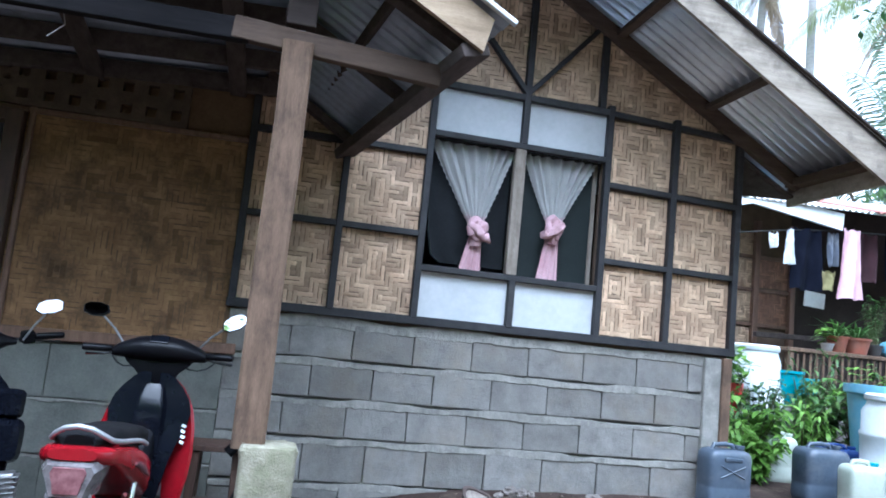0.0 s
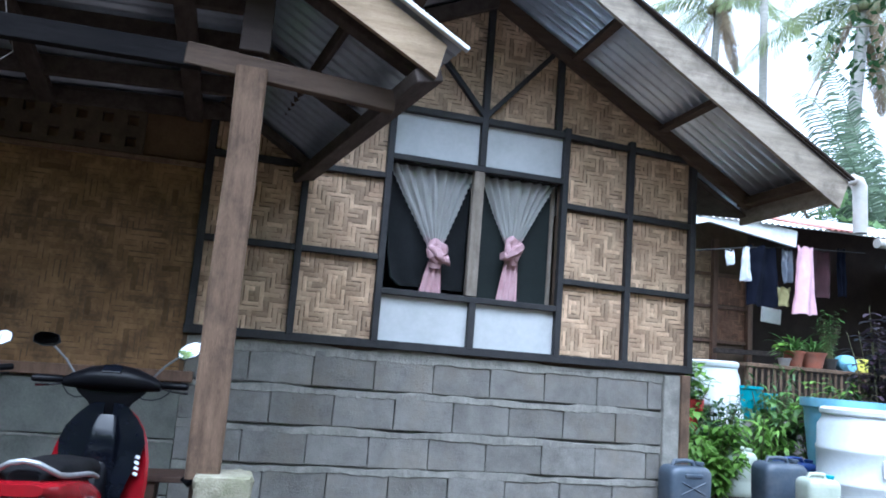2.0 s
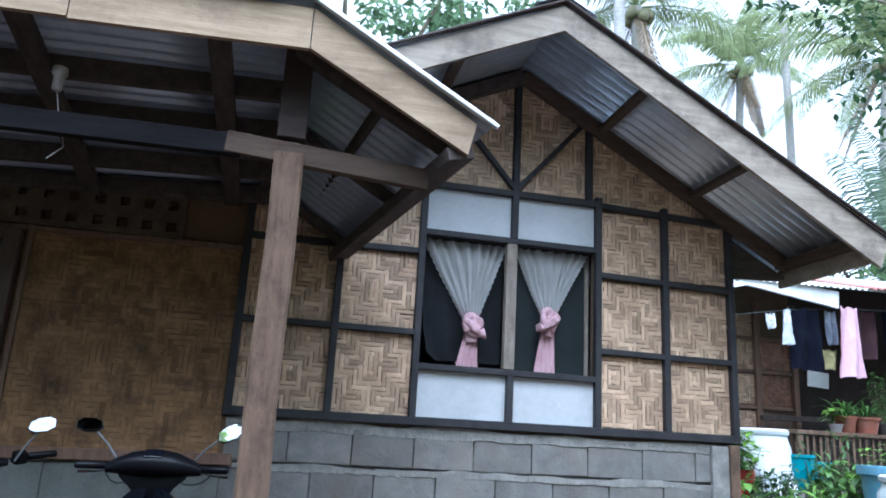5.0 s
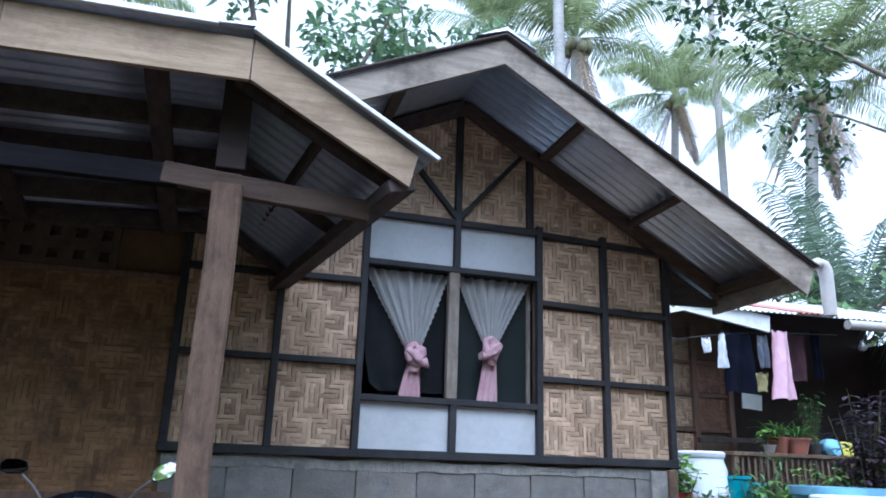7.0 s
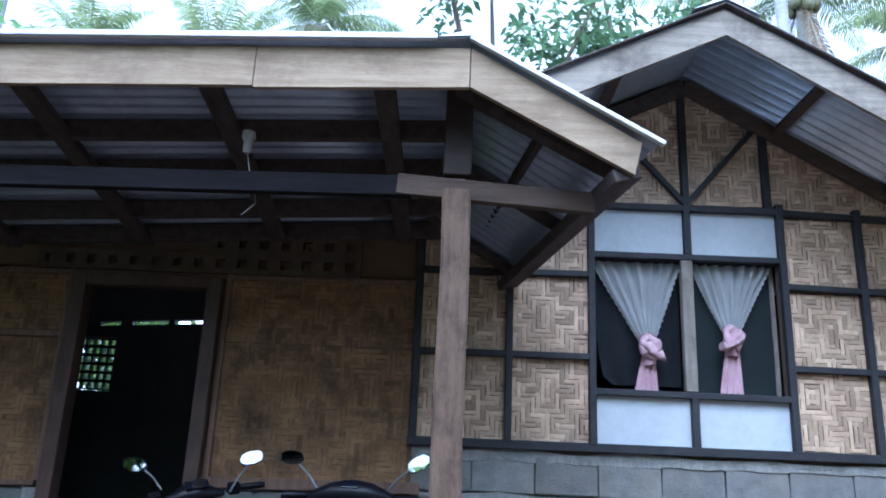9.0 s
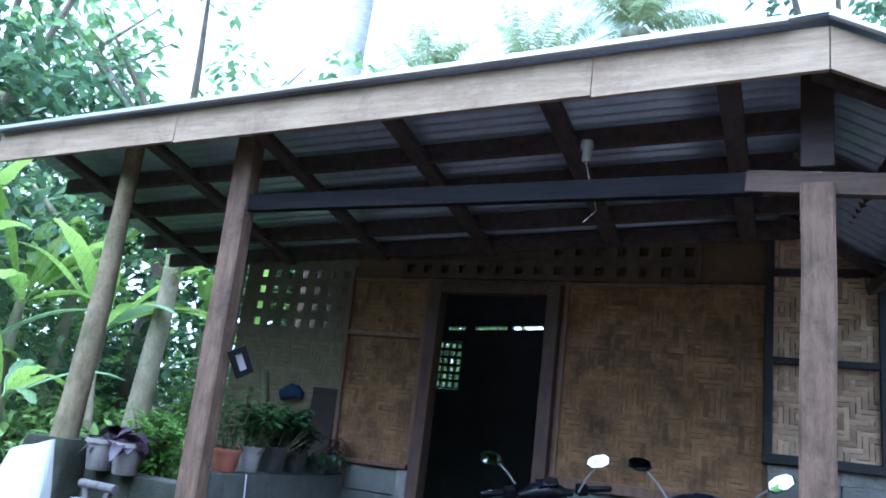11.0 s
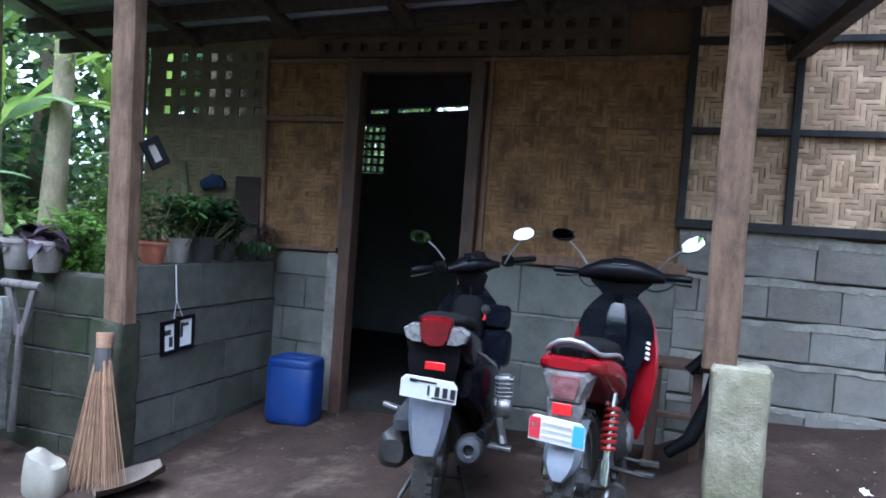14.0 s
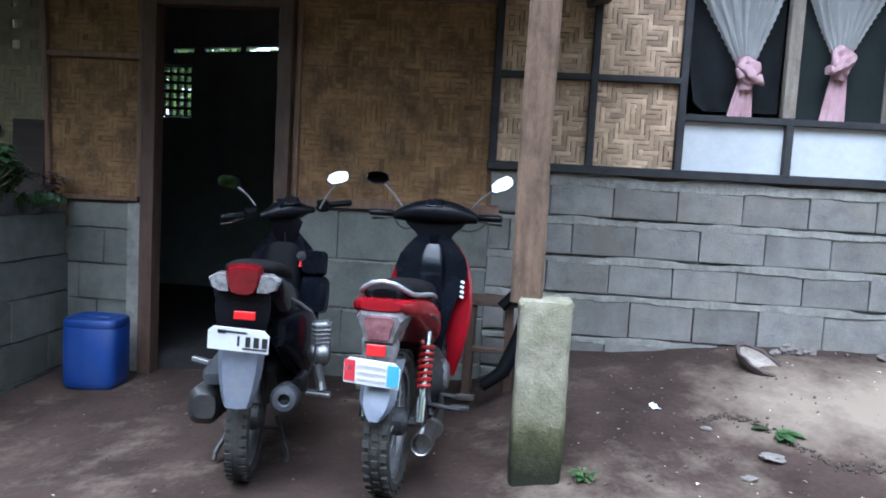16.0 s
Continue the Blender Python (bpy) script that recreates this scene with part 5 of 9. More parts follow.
def black_scooter():
    t = thing("scooter", pose(-2.045, -1.675, ground_z(-2.04, -1.68) + 0.004, 0, 1.5, 10.6), "black automatic scooter parked beside the door under the porch", "scooter", "parked motorcycles")
    wheel(t, 0.0, 0.265, 0.095, False, "rear_wheel")
    wheel(t, 1.24, 0.265, 0.085, False, "front_wheel")
    lofted("seat", t, [(0, -0.30, 0.905, 0.05, 0.012), (0, -0.24, 0.898, 0.09, 0.026), (0, -0.05, 0.872, 0.112, 0.042), (0, 0.15, 0.835, 0.12, 0.05), (0, 0.32, 0.79, 0.11, 0.05), (0, 0.46, 0.77, 0.085, 0.04), (0, 0.52, 0.765, 0.04, 0.02)], M_SEAT, "black vinyl seat")
    lofted("tail_cowl", t, [(0, -0.33, 0.86, 0.09, 0.025), (0, -0.29, 0.84, 0.125, 0.05), (0, -0.18, 0.80, 0.14, 0.08), (0, 0.02, 0.73, 0.155, 0.13), (0, 0.22, 0.66, 0.16, 0.16), (0, 0.38, 0.58, 0.15, 0.16), (0, 0.50, 0.50, 0.13, 0.12), (0, 0.56, 0.42, 0.10, 0.06)], M_GLOSSB, "gloss black tail cowling", 3.0)
    lofted("rear_apron", t, [(0, -0.315, 0.80, 0.10, 0.03), (0, -0.32, 0.76, 0.105, 0.05), (0, -0.31, 0.70, 0.095, 0.05), (0, -0.29, 0.62, 0.08, 0.05)], M_BLACKP, "", 3.6)
    bm = bmesh.new()
    ring = [(-0.058, 0.048), (-0.03, 0.054), (0.03, 0.054), (0.058, 0.048), (0.066, 0.02), (0.06, -0.02), (0.045, -0.05), (0.02, -0.06), (-0.02, -0.06), (-0.045, -0.05), (-0.06, -0.02), (-0.066, 0.02)]
    loft(bm, [[(x * k, y, 0.865 + z * k) for x, z in ring] for k, y in ((1.05, -0.29), (1.02, -0.345), (0.85, -0.362))])
    tl = part("tail_light", bm, M_LENS_RED, t, "deep red centre tail lamp", smooth=True)
    for s in (-1, 1):
        bm = bmesh.new()
        ring = [(s * 0.060, 0.028), (s * 0.10, 0.026), (s * 0.132, 0.005), (s * 0.12, -0.03), (s * 0.09, -0.042), (s * 0.055, -0.04)]
        loft(bm, [[(x * k, y + abs(x) * 0.25, 0.86 + z * k) for x, z in ring] for k, y in ((1.02, -0.30), (1.0, -0.355), (0.95, -0.366))])
        part("indicator", bm, M_LENS_CLEAR, tl, "clear indicator lens", smooth=True)
    bm = bmesh.new()
    box(bm, (0.015, -0.36, 0.735), (0.08, 0.012, 0.032), (-4, 0, 0), bevel=0.003)
    part("reflector", bm, M_REFLECT, t, "red reflector")
    plate(t, (0, -0.372, 0.645), 0.225, 0.095, 14, 3, False)
    bm = bmesh.new()
    secs = []
    for i in range(9):
        k = i / 8
        y, z = -0.31 - 0.035 * k, 0.60 - 0.225 * k
        w = 0.088 - 0.036 * k ** 2.2
        secs.append([(-w, y + 0.028, z), (-w * 0.75, y - 0.004, z), (0, y - 0.014, z), (w * 0.75, y - 0.004, z), (w, y + 0.028, z), (w * 0.7, y + 0.008, z), (0, y, z), (-w * 0.7, y + 0.008, z)])
    loft(bm, secs)
    part("mudguard", bm, M_GREYP, t, "grey-blue pointed mudguard flap", smooth=True)
    # engine and transmission case on one side, muffler on the other
    lofted("transmission_case", t, [(-0.15, -0.15, 0.345, 0.045, 0.05), (-0.16, -0.11, 0.34, 0.062, 0.08), (-0.155, 0.15, 0.31, 0.06, 0.085), (-0.13, 0.35, 0.30, 0.06, 0.10), (-0.12, 0.46, 0.31, 0.05, 0.06)], M_DARKMETAL, "dark grey cast transmission case", 3.2)
    lofted("air_box", t, [(-0.115, -0.18, 0.47, 0.035, 0.022), (-0.12, -0.13, 0.475, 0.045, 0.034), (-0.12, 0.12, 0.475, 0.05, 0.04)], M_DULL, "grey air box", 3.4)
    bm = bmesh.new()
    tube(bm, [(0.13, 0.45, 0.24), (0.15, 0.25, 0.26), (0.15, 0.15, 0.29)], [0.016, 0.02, 0.04], 12)
    tube(bm, [(0.15, 0.15, 0.29), (0.16, -0.05, 0.345), (0.165, -0.20, 0.377), (0.1665, -0.215, 0.38)], [0.045, 0.06, 0.06, 0.05], 18)
    mf = part("muffler", bm, M_DARKMETAL, t, "dark muffler with a grey end cap", smooth=True)
    bm = bmesh.new()
    lathe(bm, [(0.003, 0.03), (0.019, 0.03), (0.021, -0.012), (0.026, -0.016), (0.046, -0.012), (0.054, 0.0), (0.056, 0.02), (0.02, 0.034)], 24, (0, 0, 0), "y")
    bmesh.ops.transform(bm, matrix=pose(0.167, -0.24, 0.385, -8, 0, 0), verts=bm.verts)
    part("end_cap", bm, M_DULL, mf, "dull grey end cap with a hole")
    # black disc paints in the dark of the muffler hole
    bm = bmesh.new()
    lathe(bm, [(0.002, 0.026), (0.0165, 0.026), (0.0165, 0.02), (0.002, 0.02)], 20, (0, 0, 0), "y")
    bmesh.ops.transform(bm, matrix=pose(0.167, -0.24, 0.385, -8, 0, 0), verts=bm.verts)
    part("exhaust_mouth", bm, M_INK, mf)
    lofted("heat_shield", t, [(0.20, -0.12, 0.41, 0.02, 0.03), (0.215, 0.02, 0.39, 0.022, 0.05), (0.205, 0.14, 0.36, 0.02, 0.03)], M_BLACKP, "", 3)
    lofted("engine", t, [(0.0, 0.25, 0.32, 0.09, 0.08), (0.03, 0.40, 0.33, 0.12, 0.10), (0.03, 0.55, 0.35, 0.11, 0.09), (0.02, 0.66, 0.36, 0.08, 0.07)], M_DARKMETAL, "", 3)
    bm = bmesh.new()
    box(bm, (0.265, 0.425, 0.545), (0.078, 0.078, 0.14), (0, -8, 0), bevel=0.012)
    part("cylinder_block", bm, M_STEEL, t, "stained silver engine block")
    for i in range(6):
        bm = bmesh.new()
        box(bm, (0.266, 0.424, 0.492 + 0.021 * i), (0.088, 0.086, 0.006), (0, -8, 0), bevel=0.002)
        part("cooling_fin", bm, M_STEEL, t, "silver cooling fin")
    bm = bmesh.new()
    lathe(bm, [(0.015, 0.19), (0.05, 0.19), (0.058, 0.225), (0.045, 0.25), (0.012, 0.256)], 18, (0.055, 0.41, 0.455), "x")
    part("fan_cover", bm, M_STEEL, t, "silver fan cover", smooth=True)
    bm = bmesh.new()
    tube(bm, [(0.25, 0.38, 0.41), (0.275, 0.37, 0.33), (0.285, 0.36, 0.29)], [0.028, 0.022, 0.026], 10)
    box(bm, (0.27, 0.35, 0.277), (0.12, 0.05, 0.022), (0, 4, 0), bevel=0.006)
    part("kick_pedal", bm, M_STEEL, t, "worn silver pedal bracket")
    bm = bmesh.new()
    tube(bm, [(-0.09, 0.30, 0.17), (-0.16, 0.18, 0.03), (-0.16, 0.16, 0.0)], 0.011, 8)
    tube(bm, [(0.09, 0.30, 0.17), (0.16, 0.18, 0.03), (0.16, 0.16, 0.0)], 0.011, 8)
    tube(bm, [(-0.11, 0.26, 0.13), (0.11, 0.26, 0.13)], 0.011, 8)
    part("centre_stand", bm, M_DARKMETAL, t)
    bm = bmesh.new()
    tube(bm, [(-0.13, 0.10, 0.47), (-0.205, 0.05, 0.48)], 0.01, 8)
    box(bm, (-0.215, 0.04, 0.487), (0.075, 0.03, 0.02), (0, 12, 0), bevel=0.005)
    part("pillion_peg", bm, M_STEEL, t)
    bm = bmesh.new()
    coil(bm, (-0.10, 0.10, 0.56), (-0.10, -0.02, 0.33), 0.024, 7, 0.006)
    part("shock_absorber", bm, M_DARKMETAL, t, smooth=True)
    lofted("foot_board", t, [(0, 0.48, 0.36, 0.17, 0.06), (0, 0.62, 0.30, 0.18, 0.045), (0, 0.85, 0.30, 0.17, 0.045), (0, 0.95, 0.34, 0.16, 0.06)], M_BLACKP, "", 3.5)
    lofted("front_apron", t, [(0, 0.94, 0.36, 0.15, 0.05), (0, 0.97, 0.50, 0.20, 0.09), (0, 1.0, 0.66, 0.21, 0.09), (0, 0.99, 0.79, 0.19, 0.07), (0, 0.965, 0.88, 0.14, 0.05), (0, 0.935, 0.96, 0.075, 0.04)], M_GLOSSB, "black front apron", 7.0)
    lofted("side_panel", t, [(0.12, -0.10, 0.66, 0.03, 0.06), (0.165, 0.06, 0.60, 0.048, 0.13), (0.19, 0.24, 0.54, 0.052, 0.18), (0.195, 0.40, 0.49, 0.045, 0.18), (0.17, 0.56, 0.42, 0.03, 0.12)], M_GLOSSB, "", 3.2)
    lofted("side_stripe", t, [(0.150, -0.06, 0.80, 0.006, 0.004), (0.185, 0.06, 0.755, 0.007, 0.009), (0.222, 0.20, 0.695, 0.007, 0.009), (0.235, 0.28, 0.655, 0.006, 0.004)], M_RAIL, "narrow silver stripe", 3)
    lofted("glove_pocket", t, [(0.15, 0.94, 0.83, 0.055, 0.055), (0.165, 0.89, 0.835, 0.075, 0.07), (0.165, 0.85, 0.835, 0.06, 0.05)], M_GLOSSB, "gloss black upper pocket", 5)
    lofted("glove_pocket", t, [(0.15, 0.94, 0.66, 0.06, 0.10), (0.175, 0.88, 0.665, 0.085, 0.105), (0.175, 0.83, 0.66, 0.07, 0.08)], M_GLOSSB, "gloss black lower pocket", 4.5)
    lofted("tunnel_cover", t, [(0, 0.50, 0.56, 0.11, 0.08), (0, 0.66, 0.52, 0.10, 0.10), (0, 0.80, 0.62, 0.10, 0.14), (0, 0.90, 0.80, 0.10, 0.14)], M_MATTB, "", 3.2)
    bm = bmesh.new()
    tube(bm, [(0.10, 0.90, 0.86), (0.10, 0.86, 0.85)], 0.012, 14)
    tube(bm, [(0.10, 0.857, 0.845), (0.095, 0.852, 0.815)], [0.008, 0.011], 6)
    key = part("ignition_key", bm, M_REFLECT, t, "key with a red fob in the ignition")
    bm = bmesh.new()
    lathe(bm, [(0.016, -0.003), (0.026, -0.003), (0.026, 0.003), (0.016, 0.003)], 20, (0.10, 0.85, 0.875), "y")
    part("key_ring", bm, M_CHROME, key, "bright silver ring round the keyhole")
    bm = bmesh.new()
    for s in (-1, 1):
        tube(bm, [(s * 0.07, 1.10, 0.62), (s * 0.07, 1.24, 0.265)], 0.018, 10)
    tube(bm, [(0, 0.94, 1.0), (0, 1.10, 0.62)], 0.03, 10)
    part("front_fork", bm, M_DARKMETAL, t)
    m = steered(0.93, 1.10, 24)
    bm = bmesh.new()
    secs = []
    for x, z, hy, hz in ((-0.15, -0.005, 0.02, 0.017), (-0.11, 0.0, 0.035, 0.026), (-0.065, 0.006, 0.07, 0.05), (0.0, 0.01, 0.085, 0.056), (0.065, 0.006, 0.07, 0.05), (0.11, 0.0, 0.035, 0.026), (0.15, -0.005, 0.02, 0.017)):
        secs.append([m @ Vector((x, hy * math.cos(a), z + hz * math.sin(a))) for a in (2 * math.pi * k / 14 for k in range(14))])
    loft(bm, secs)
    hc = part("handlebar_cover", bm, M_BLACKP, t, smooth=True)
    for s in (-1, 1):
        bm = bmesh.new()
        box(bm, (s * 0.20, -0.012, 0.012), (0.06, 0.06, 0.06), (12, 0, 0), bevel=0.012)
        bmesh.ops.transform(bm, matrix=m, verts=bm.verts)
        part("switch_box", bm, M_MATTB, hc)
    lofted("steering_neck", t, [(0, 0.90, 1.05, 0.09, 0.03), (0, 0.93, 1.0, 0.07, 0.05), (0, 0.95, 0.95, 0.06, 0.05)], M_BLACKP, "", 2.5)
    bm = bmesh.new()
    box(bm, (0, -0.055, 0.058), (0.12, 0.06, 0.008), (35, 0, 0), bevel=0.003)
    bmesh.ops.transform(bm, matrix=m, verts=bm.verts)
    part("speedometer", bm, M_GLOSSB, hc, "glassy dial cluster")
    # chrome ring added for the round highlight on the dial
    bm = bmesh.new()
    lathe(bm, [(0.026, -0.004), (0.034, -0.004), (0.034, 0.006), (0.026, 0.006)], 24, (0, 0, 0), "z")
    bmesh.ops.transform(bm, matrix=m @ pose(0.01, -0.06, 0.064, 35), verts=bm.verts)
    part("dial_highlight", bm, M_CHROME, hc, "chrome ring for the dial's round highlight")
    grips(t, 1.10, 0.93, 0.36, 24, 0.012)
    rear_mirror(t, (0.17, 0.96, 1.13), (0.26, 0.92, 1.305), (0.05, -1, 0.29), 1, 14)
    rear_mirror(t, (-0.17, 0.94, 1.12), (-0.32, 0.95, 1.235), (-0.1, -1, 0.1), -1)
    # the tail rides a little high on its spring
    for name in ("seat", "tail_cowl", "rear_apron", "tail_light", "reflector", "number_plate", "mudguard", "muffler", "heat_shield"):
        for ob in t.children:
            if ob.name.split(".")[0] == name:
                ob.location += Vector((0.010, 0, 0.036))
    return t


red_motorcycle()
black_scooter()

# ---- window curtains ----
M_SHEER = material("sheer_white_cloth", (0.62, 0.62, 0.59), (0.74, 0.73, 0.70), 8, 0.8, 0.1, 200, alpha=0.6, through_light=0.3, gloss=0.2)
M_BLUSH = material("blush_cloth", (0.55, 0.44, 0.45), (0.66, 0.55, 0.55), 8, 0.8, 0.1, 200, alpha=0.75, through_light=0.3, gloss=0.2)
M_PINK = material("pink_satin", (0.38, 0.22, 0.24), (0.52, 0.35, 0.37), 8, 0.55, 0.15, 120, gloss=0.4)


def curtain(x0, x1, xk, zk, label):
    t = thing("curtain", pose(xk, 0.045, zk), label, "curtain", "window curtains")
    vs, fs = [], []
    n, rows = 96, 56
    top = 2.605 - zk
    for j in range(rows + 1):
        v = j / rows
        k = 1 - v
        for i in range(n + 1):
            u = i / n
            x = (x0 + (x1 - x0) * u - xk) * k + (u - 0.5) * 0.05 * (1 - k)
            z = top * (1 - v)
            edge = 0.006 * math.sin(v * 88) * (1 if i in (0, n) else 0)
            fold = math.sin(u * 2 * math.pi * 7.5 + 1.6 * math.sin(v * 2 + u * 7 + x0 * 9)) * (0.017 * (1 - v) + 0.006) + math.sin(u * 2 * math.pi * 19 + v) * 0.004
            vs.append((x + edge, fold + 0.012 * noise.noise((x * 8, z * 5, x0)), z))
    for j in range(rows):
        for i in range(n):
            a = j * (n + 1) + i
            fs.append((a, a + 1, a + n + 2, a + n + 1))
    me = bpy.data.meshes.new("drape")
    me.from_pydata(vs, [], fs)
    me.materials.append(M_SHEER)
    me.materials.append(M_BLUSH)
    for k, poly in enumerate(me.polygons):
        poly.material_index = 1 if k // n > rows * 0.80 + 2 * noise.noise((k % n * 0.1, x0, 0)) else 0
    me.shade_smooth()
    ob = new("drape", me)
    ob.parent = t
    ob["label"] = "gathered sheer white cloth with a scalloped edge"
    # the knot: a soft loop with a band wound across it and a frilled end
    bm = bmesh.new()
    s = 1 if x0 < 0.3 else -1
    ring = [(0.046 * math.cos(q) + 0.006 * math.sin(2 * q), -0.035 + 0.014 * math.sin(q + 1), 0.058 * math.sin(q) + 0.015) for q in (2 * math.pi * k / 28 for k in range(29))]
    tube(bm, ring, [0.027 + 0.006 * math.sin(k * 0.9) for k in range(29)], 18)
    band = [Vector((-0.055 * s, -0.05, 0.045)).lerp(Vector((0.05 * s, -0.06, -0.05)), k / 14) + Vector((0, -0.016 * math.sin(math.pi * k / 14), 0.0)) for k in range(15)]
    tube(bm, band, [0.018 + 0.016 * math.sin(math.pi * k / 14) for k in range(15)], 16)
    tube(bm, [Vector((-0.02 * s, -0.03, -0.055)).lerp(Vector((0.085 * s, -0.05, -0.035)), k / 10) for k in range(11)], [0.012 + 0.022 * k / 10 for k in range(11)], 22)
    tube(bm, [(0, -0.012, 0.10), (0, -0.018, 0.07), (0, -0.02, 0.03), (0, -0.02, -0.03), (0, -0.014, -0.09)], [0.02, 0.032, 0.04, 0.04, 0.034], 24)
    for v in bm.verts:
        w = v.co * 22 + Vector((x0 * 40, 0, 0))
        w = Vector((w.x + 0.7 * w.z, w.y, w.z - 0.7 * w.x))
        v.co += Vector((noise.noise(w), noise.noise(w + Vector((9, 0, 0))), noise.noise(w + Vector((0, 9, 0))))) * 0.011
        v.co += Vector((0, 1, 0)) * noise.noise(Vector((w.x * 0.6, w.y * 0.6, w.z * 3.0))) * 0.008
    part("bow", bm, M_PINK, t, "pink gathered cloth bow", smooth=True)
    vs, fs = [], []
    low = 1.765 - zk
    for j in range(9):
        v = j / 8
        w = 0.045 + 0.03 * v
        for i in range(21):
            u = i / 20
            vs.append(((u - 0.5) * 2 * w - 0.02 * v, math.sin(u * 22) * 0.010 - 0.005, -0.04 + (low + 0.04) * v))
    for j in range(8):
        for i in range(20):
            a = j * 21 + i
            fs.append((a, a + 1, a + 22, a + 21))
    me = bpy.data.meshes.new("tail")
    me.from_pydata(vs, [], fs)
    me.materials.append(M_PINK)
    me.shade_smooth()
    ob = new("tail", me)
    ob.parent = t
    ob["label"] = "pink cloth tail"
    return t


curtain(0.01, 0.605, 0.375, 2.02, "sheer white curtain tied with a large pink bow")
curtain(0.655, 1.20, 0.915, 2.10, "sheer white curtain tied with a pink bow")
bm = bmesh.new()
tube(bm, [(0.0, 0.045, 2.612), (1.25, 0.045, 2.612)], 0.006, 8)
tagged(part("curtain_rod", bm, M_BLACK_TIMBER), "thin dark curtain rod across the window", "curtain rod")
M_DARKCLOTH = material("dark_drape", (0.009, 0.010, 0.011), (0.018, 0.019, 0.021), 5, 0.9, 0.1, 90, gloss=0.15)
M_MESH = material("dark_window_mesh", (0.009, 0.012, 0.012), (0.017, 0.022, 0.021), 3, 0.7, 0.1, 200, gloss=0.2)
t = thing("window_screen", pose(0.31, 0.12, 2.2), "dark window mesh hanging behind the curtain", "window screen", "window screens")
bm = bmesh.new()
loft(bm, [[(x - 0.31, 0.012 * math.sin(i * 1.4), z - 2.2) for i, x in enumerate([a + (b - a) * q / 12 for q in range(13)])] for z, a, b in ((2.6, 0.02, 0.60), (2.3, 0.04, 0.60), (2.0, 0.07, 0.60), (1.85, 0.10, 0.60), (1.80, 0.16, 0.60))], cap=False, closed=False)
part("mesh", bm, M_DARKCLOTH, t, smooth=True)
bm = bmesh.new()
tube(bm, [(-0.29, -0.008, 0.4), (-0.27, -0.008, 0.1), (-0.24, -0.008, -0.2), (-0.21, -0.008, -0.35), (-0.15, -0.008, -0.4)], 0.006, 6)
part("hem", bm, M_MESH, t, "pale worn hem")
t = thing("window_screen", pose(0.94, 0.11, 2.2), "dark grey-green window mesh stretched behind the curtain", "window screen", "window screens")
bm = bmesh.new()
box(bm, (0, 0, 0), (0.59, 0.006, 0.88))
part("mesh", bm, M_MESH, t)
bm = bmesh.new()
box(bm, (0.28, 0, 0), (0.03, 0.03, 0.88), bevel=0.003)
part("edge_batten", bm, M_GREYWOOD, t, "bare timber edge")

# ---- things in the porch ----
M_BLUE = material("blue_plastic", (0.006, 0.022, 0.11), (0.010, 0.036, 0.17), 4, 0.4, 0.03, 50, stain=(0.04, 0.06, 0.16), stain_scale=5, stain_amount=0.4)
M_CAPBLUE = material("dark_blue_cloth", (0.006, 0.018, 0.05), (0.012, 0.03, 0.08), 8, 0.9, 0.2, 90)
M_STRAW = material("midrib_straw", (0.16, 0.09, 0.052), (0.33, 0.20, 0.12), 12, 0.8, 0.1, 90, island=0.25)
M_CLAY = material("terracotta", (0.28, 0.085, 0.05), (0.40, 0.14, 0.085), 6, 0.8, 0.2, 60, stain=(0.2, 0.13, 0.1), stain_scale=5, stain_amount=0.5)
M_POT = material("cement_pot", (0.20, 0.18, 0.17), (0.33, 0.30, 0.28), 8, 0.9, 0.3, 60)
M_DARKPOT = material("dark_pot", (0.03, 0.03, 0.032), (0.07, 0.065, 0.06), 8, 0.7, 0.2, 60)
M_SOIL = material("potting_soil", (0.03, 0.022, 0.016), (0.07, 0.05, 0.035), 20, 1.0, 0.6, 80)
M_SPATHE = material("dusty_spathe", (0.075, 0.058, 0.047), (0.16, 0.13, 0.108), 7, 0.85, 0.3, 70, stretch=(3, 1, 1), gloss=0.2)
M_SACK = material("woven_plastic_sack", (0.66, 0.67, 0.62), (0.80, 0.80, 0.75), 5, 0.45, 0.25, 160, stain=(0.58, 0.57, 0.42), stain_scale=2.2, stain_amount=0.6, through_light=0.3)
M_OLDSACK = material("grubby_sack", (0.20, 0.185, 0.15), (0.36, 0.335, 0.28), 6, 0.6, 0.3, 140, stain=(0.13, 0.11, 0.085), stain_scale=6, stain_amount=0.6)
M_YELLOW = material("yellow_green_print", (0.45, 0.42, 0.05), (0.62, 0.58, 0.10), 6, 0.5, 0.1, 60)
M_REDINK = material("faded_red_print", (0.46, 0.22, 0.15), (0.56, 0.30, 0.22), 6, 0.6, 0.0)
M_LEAF = material("green_leaf", (0.035, 0.085, 0.02), (0.10, 0.19, 0.045), 5, 0.45, 0.1, 40, island=0.35, through_light=0.25, gloss=0.4)
M_LEAF_DARK = material("dark_green_leaf", (0.02, 0.05, 0.018), (0.055, 0.11, 0.035), 5, 0.45, 0.1, 40, island=0.35, through_light=0.2, gloss=0.4)
M_LEAF_BRIGHT = material("bright_green_leaf", (0.09, 0.19, 0.025), (0.20, 0.34, 0.06), 4, 0.45, 0.1, 40, island=0.3, through_light=0.35, gloss=0.4)
M_LEAF_PURPLE = material("purple_leaf", (0.02, 0.012, 0.021), (0.052, 0.03, 0.048), 5, 0.45, 0.1, 40, island=0.3, through_light=0.15, gloss=0.4)
M_STEM = material("green_brown_stem", (0.07, 0.07, 0.03), (0.13, 0.12, 0.06), 10, 0.8, 0.2, 60)


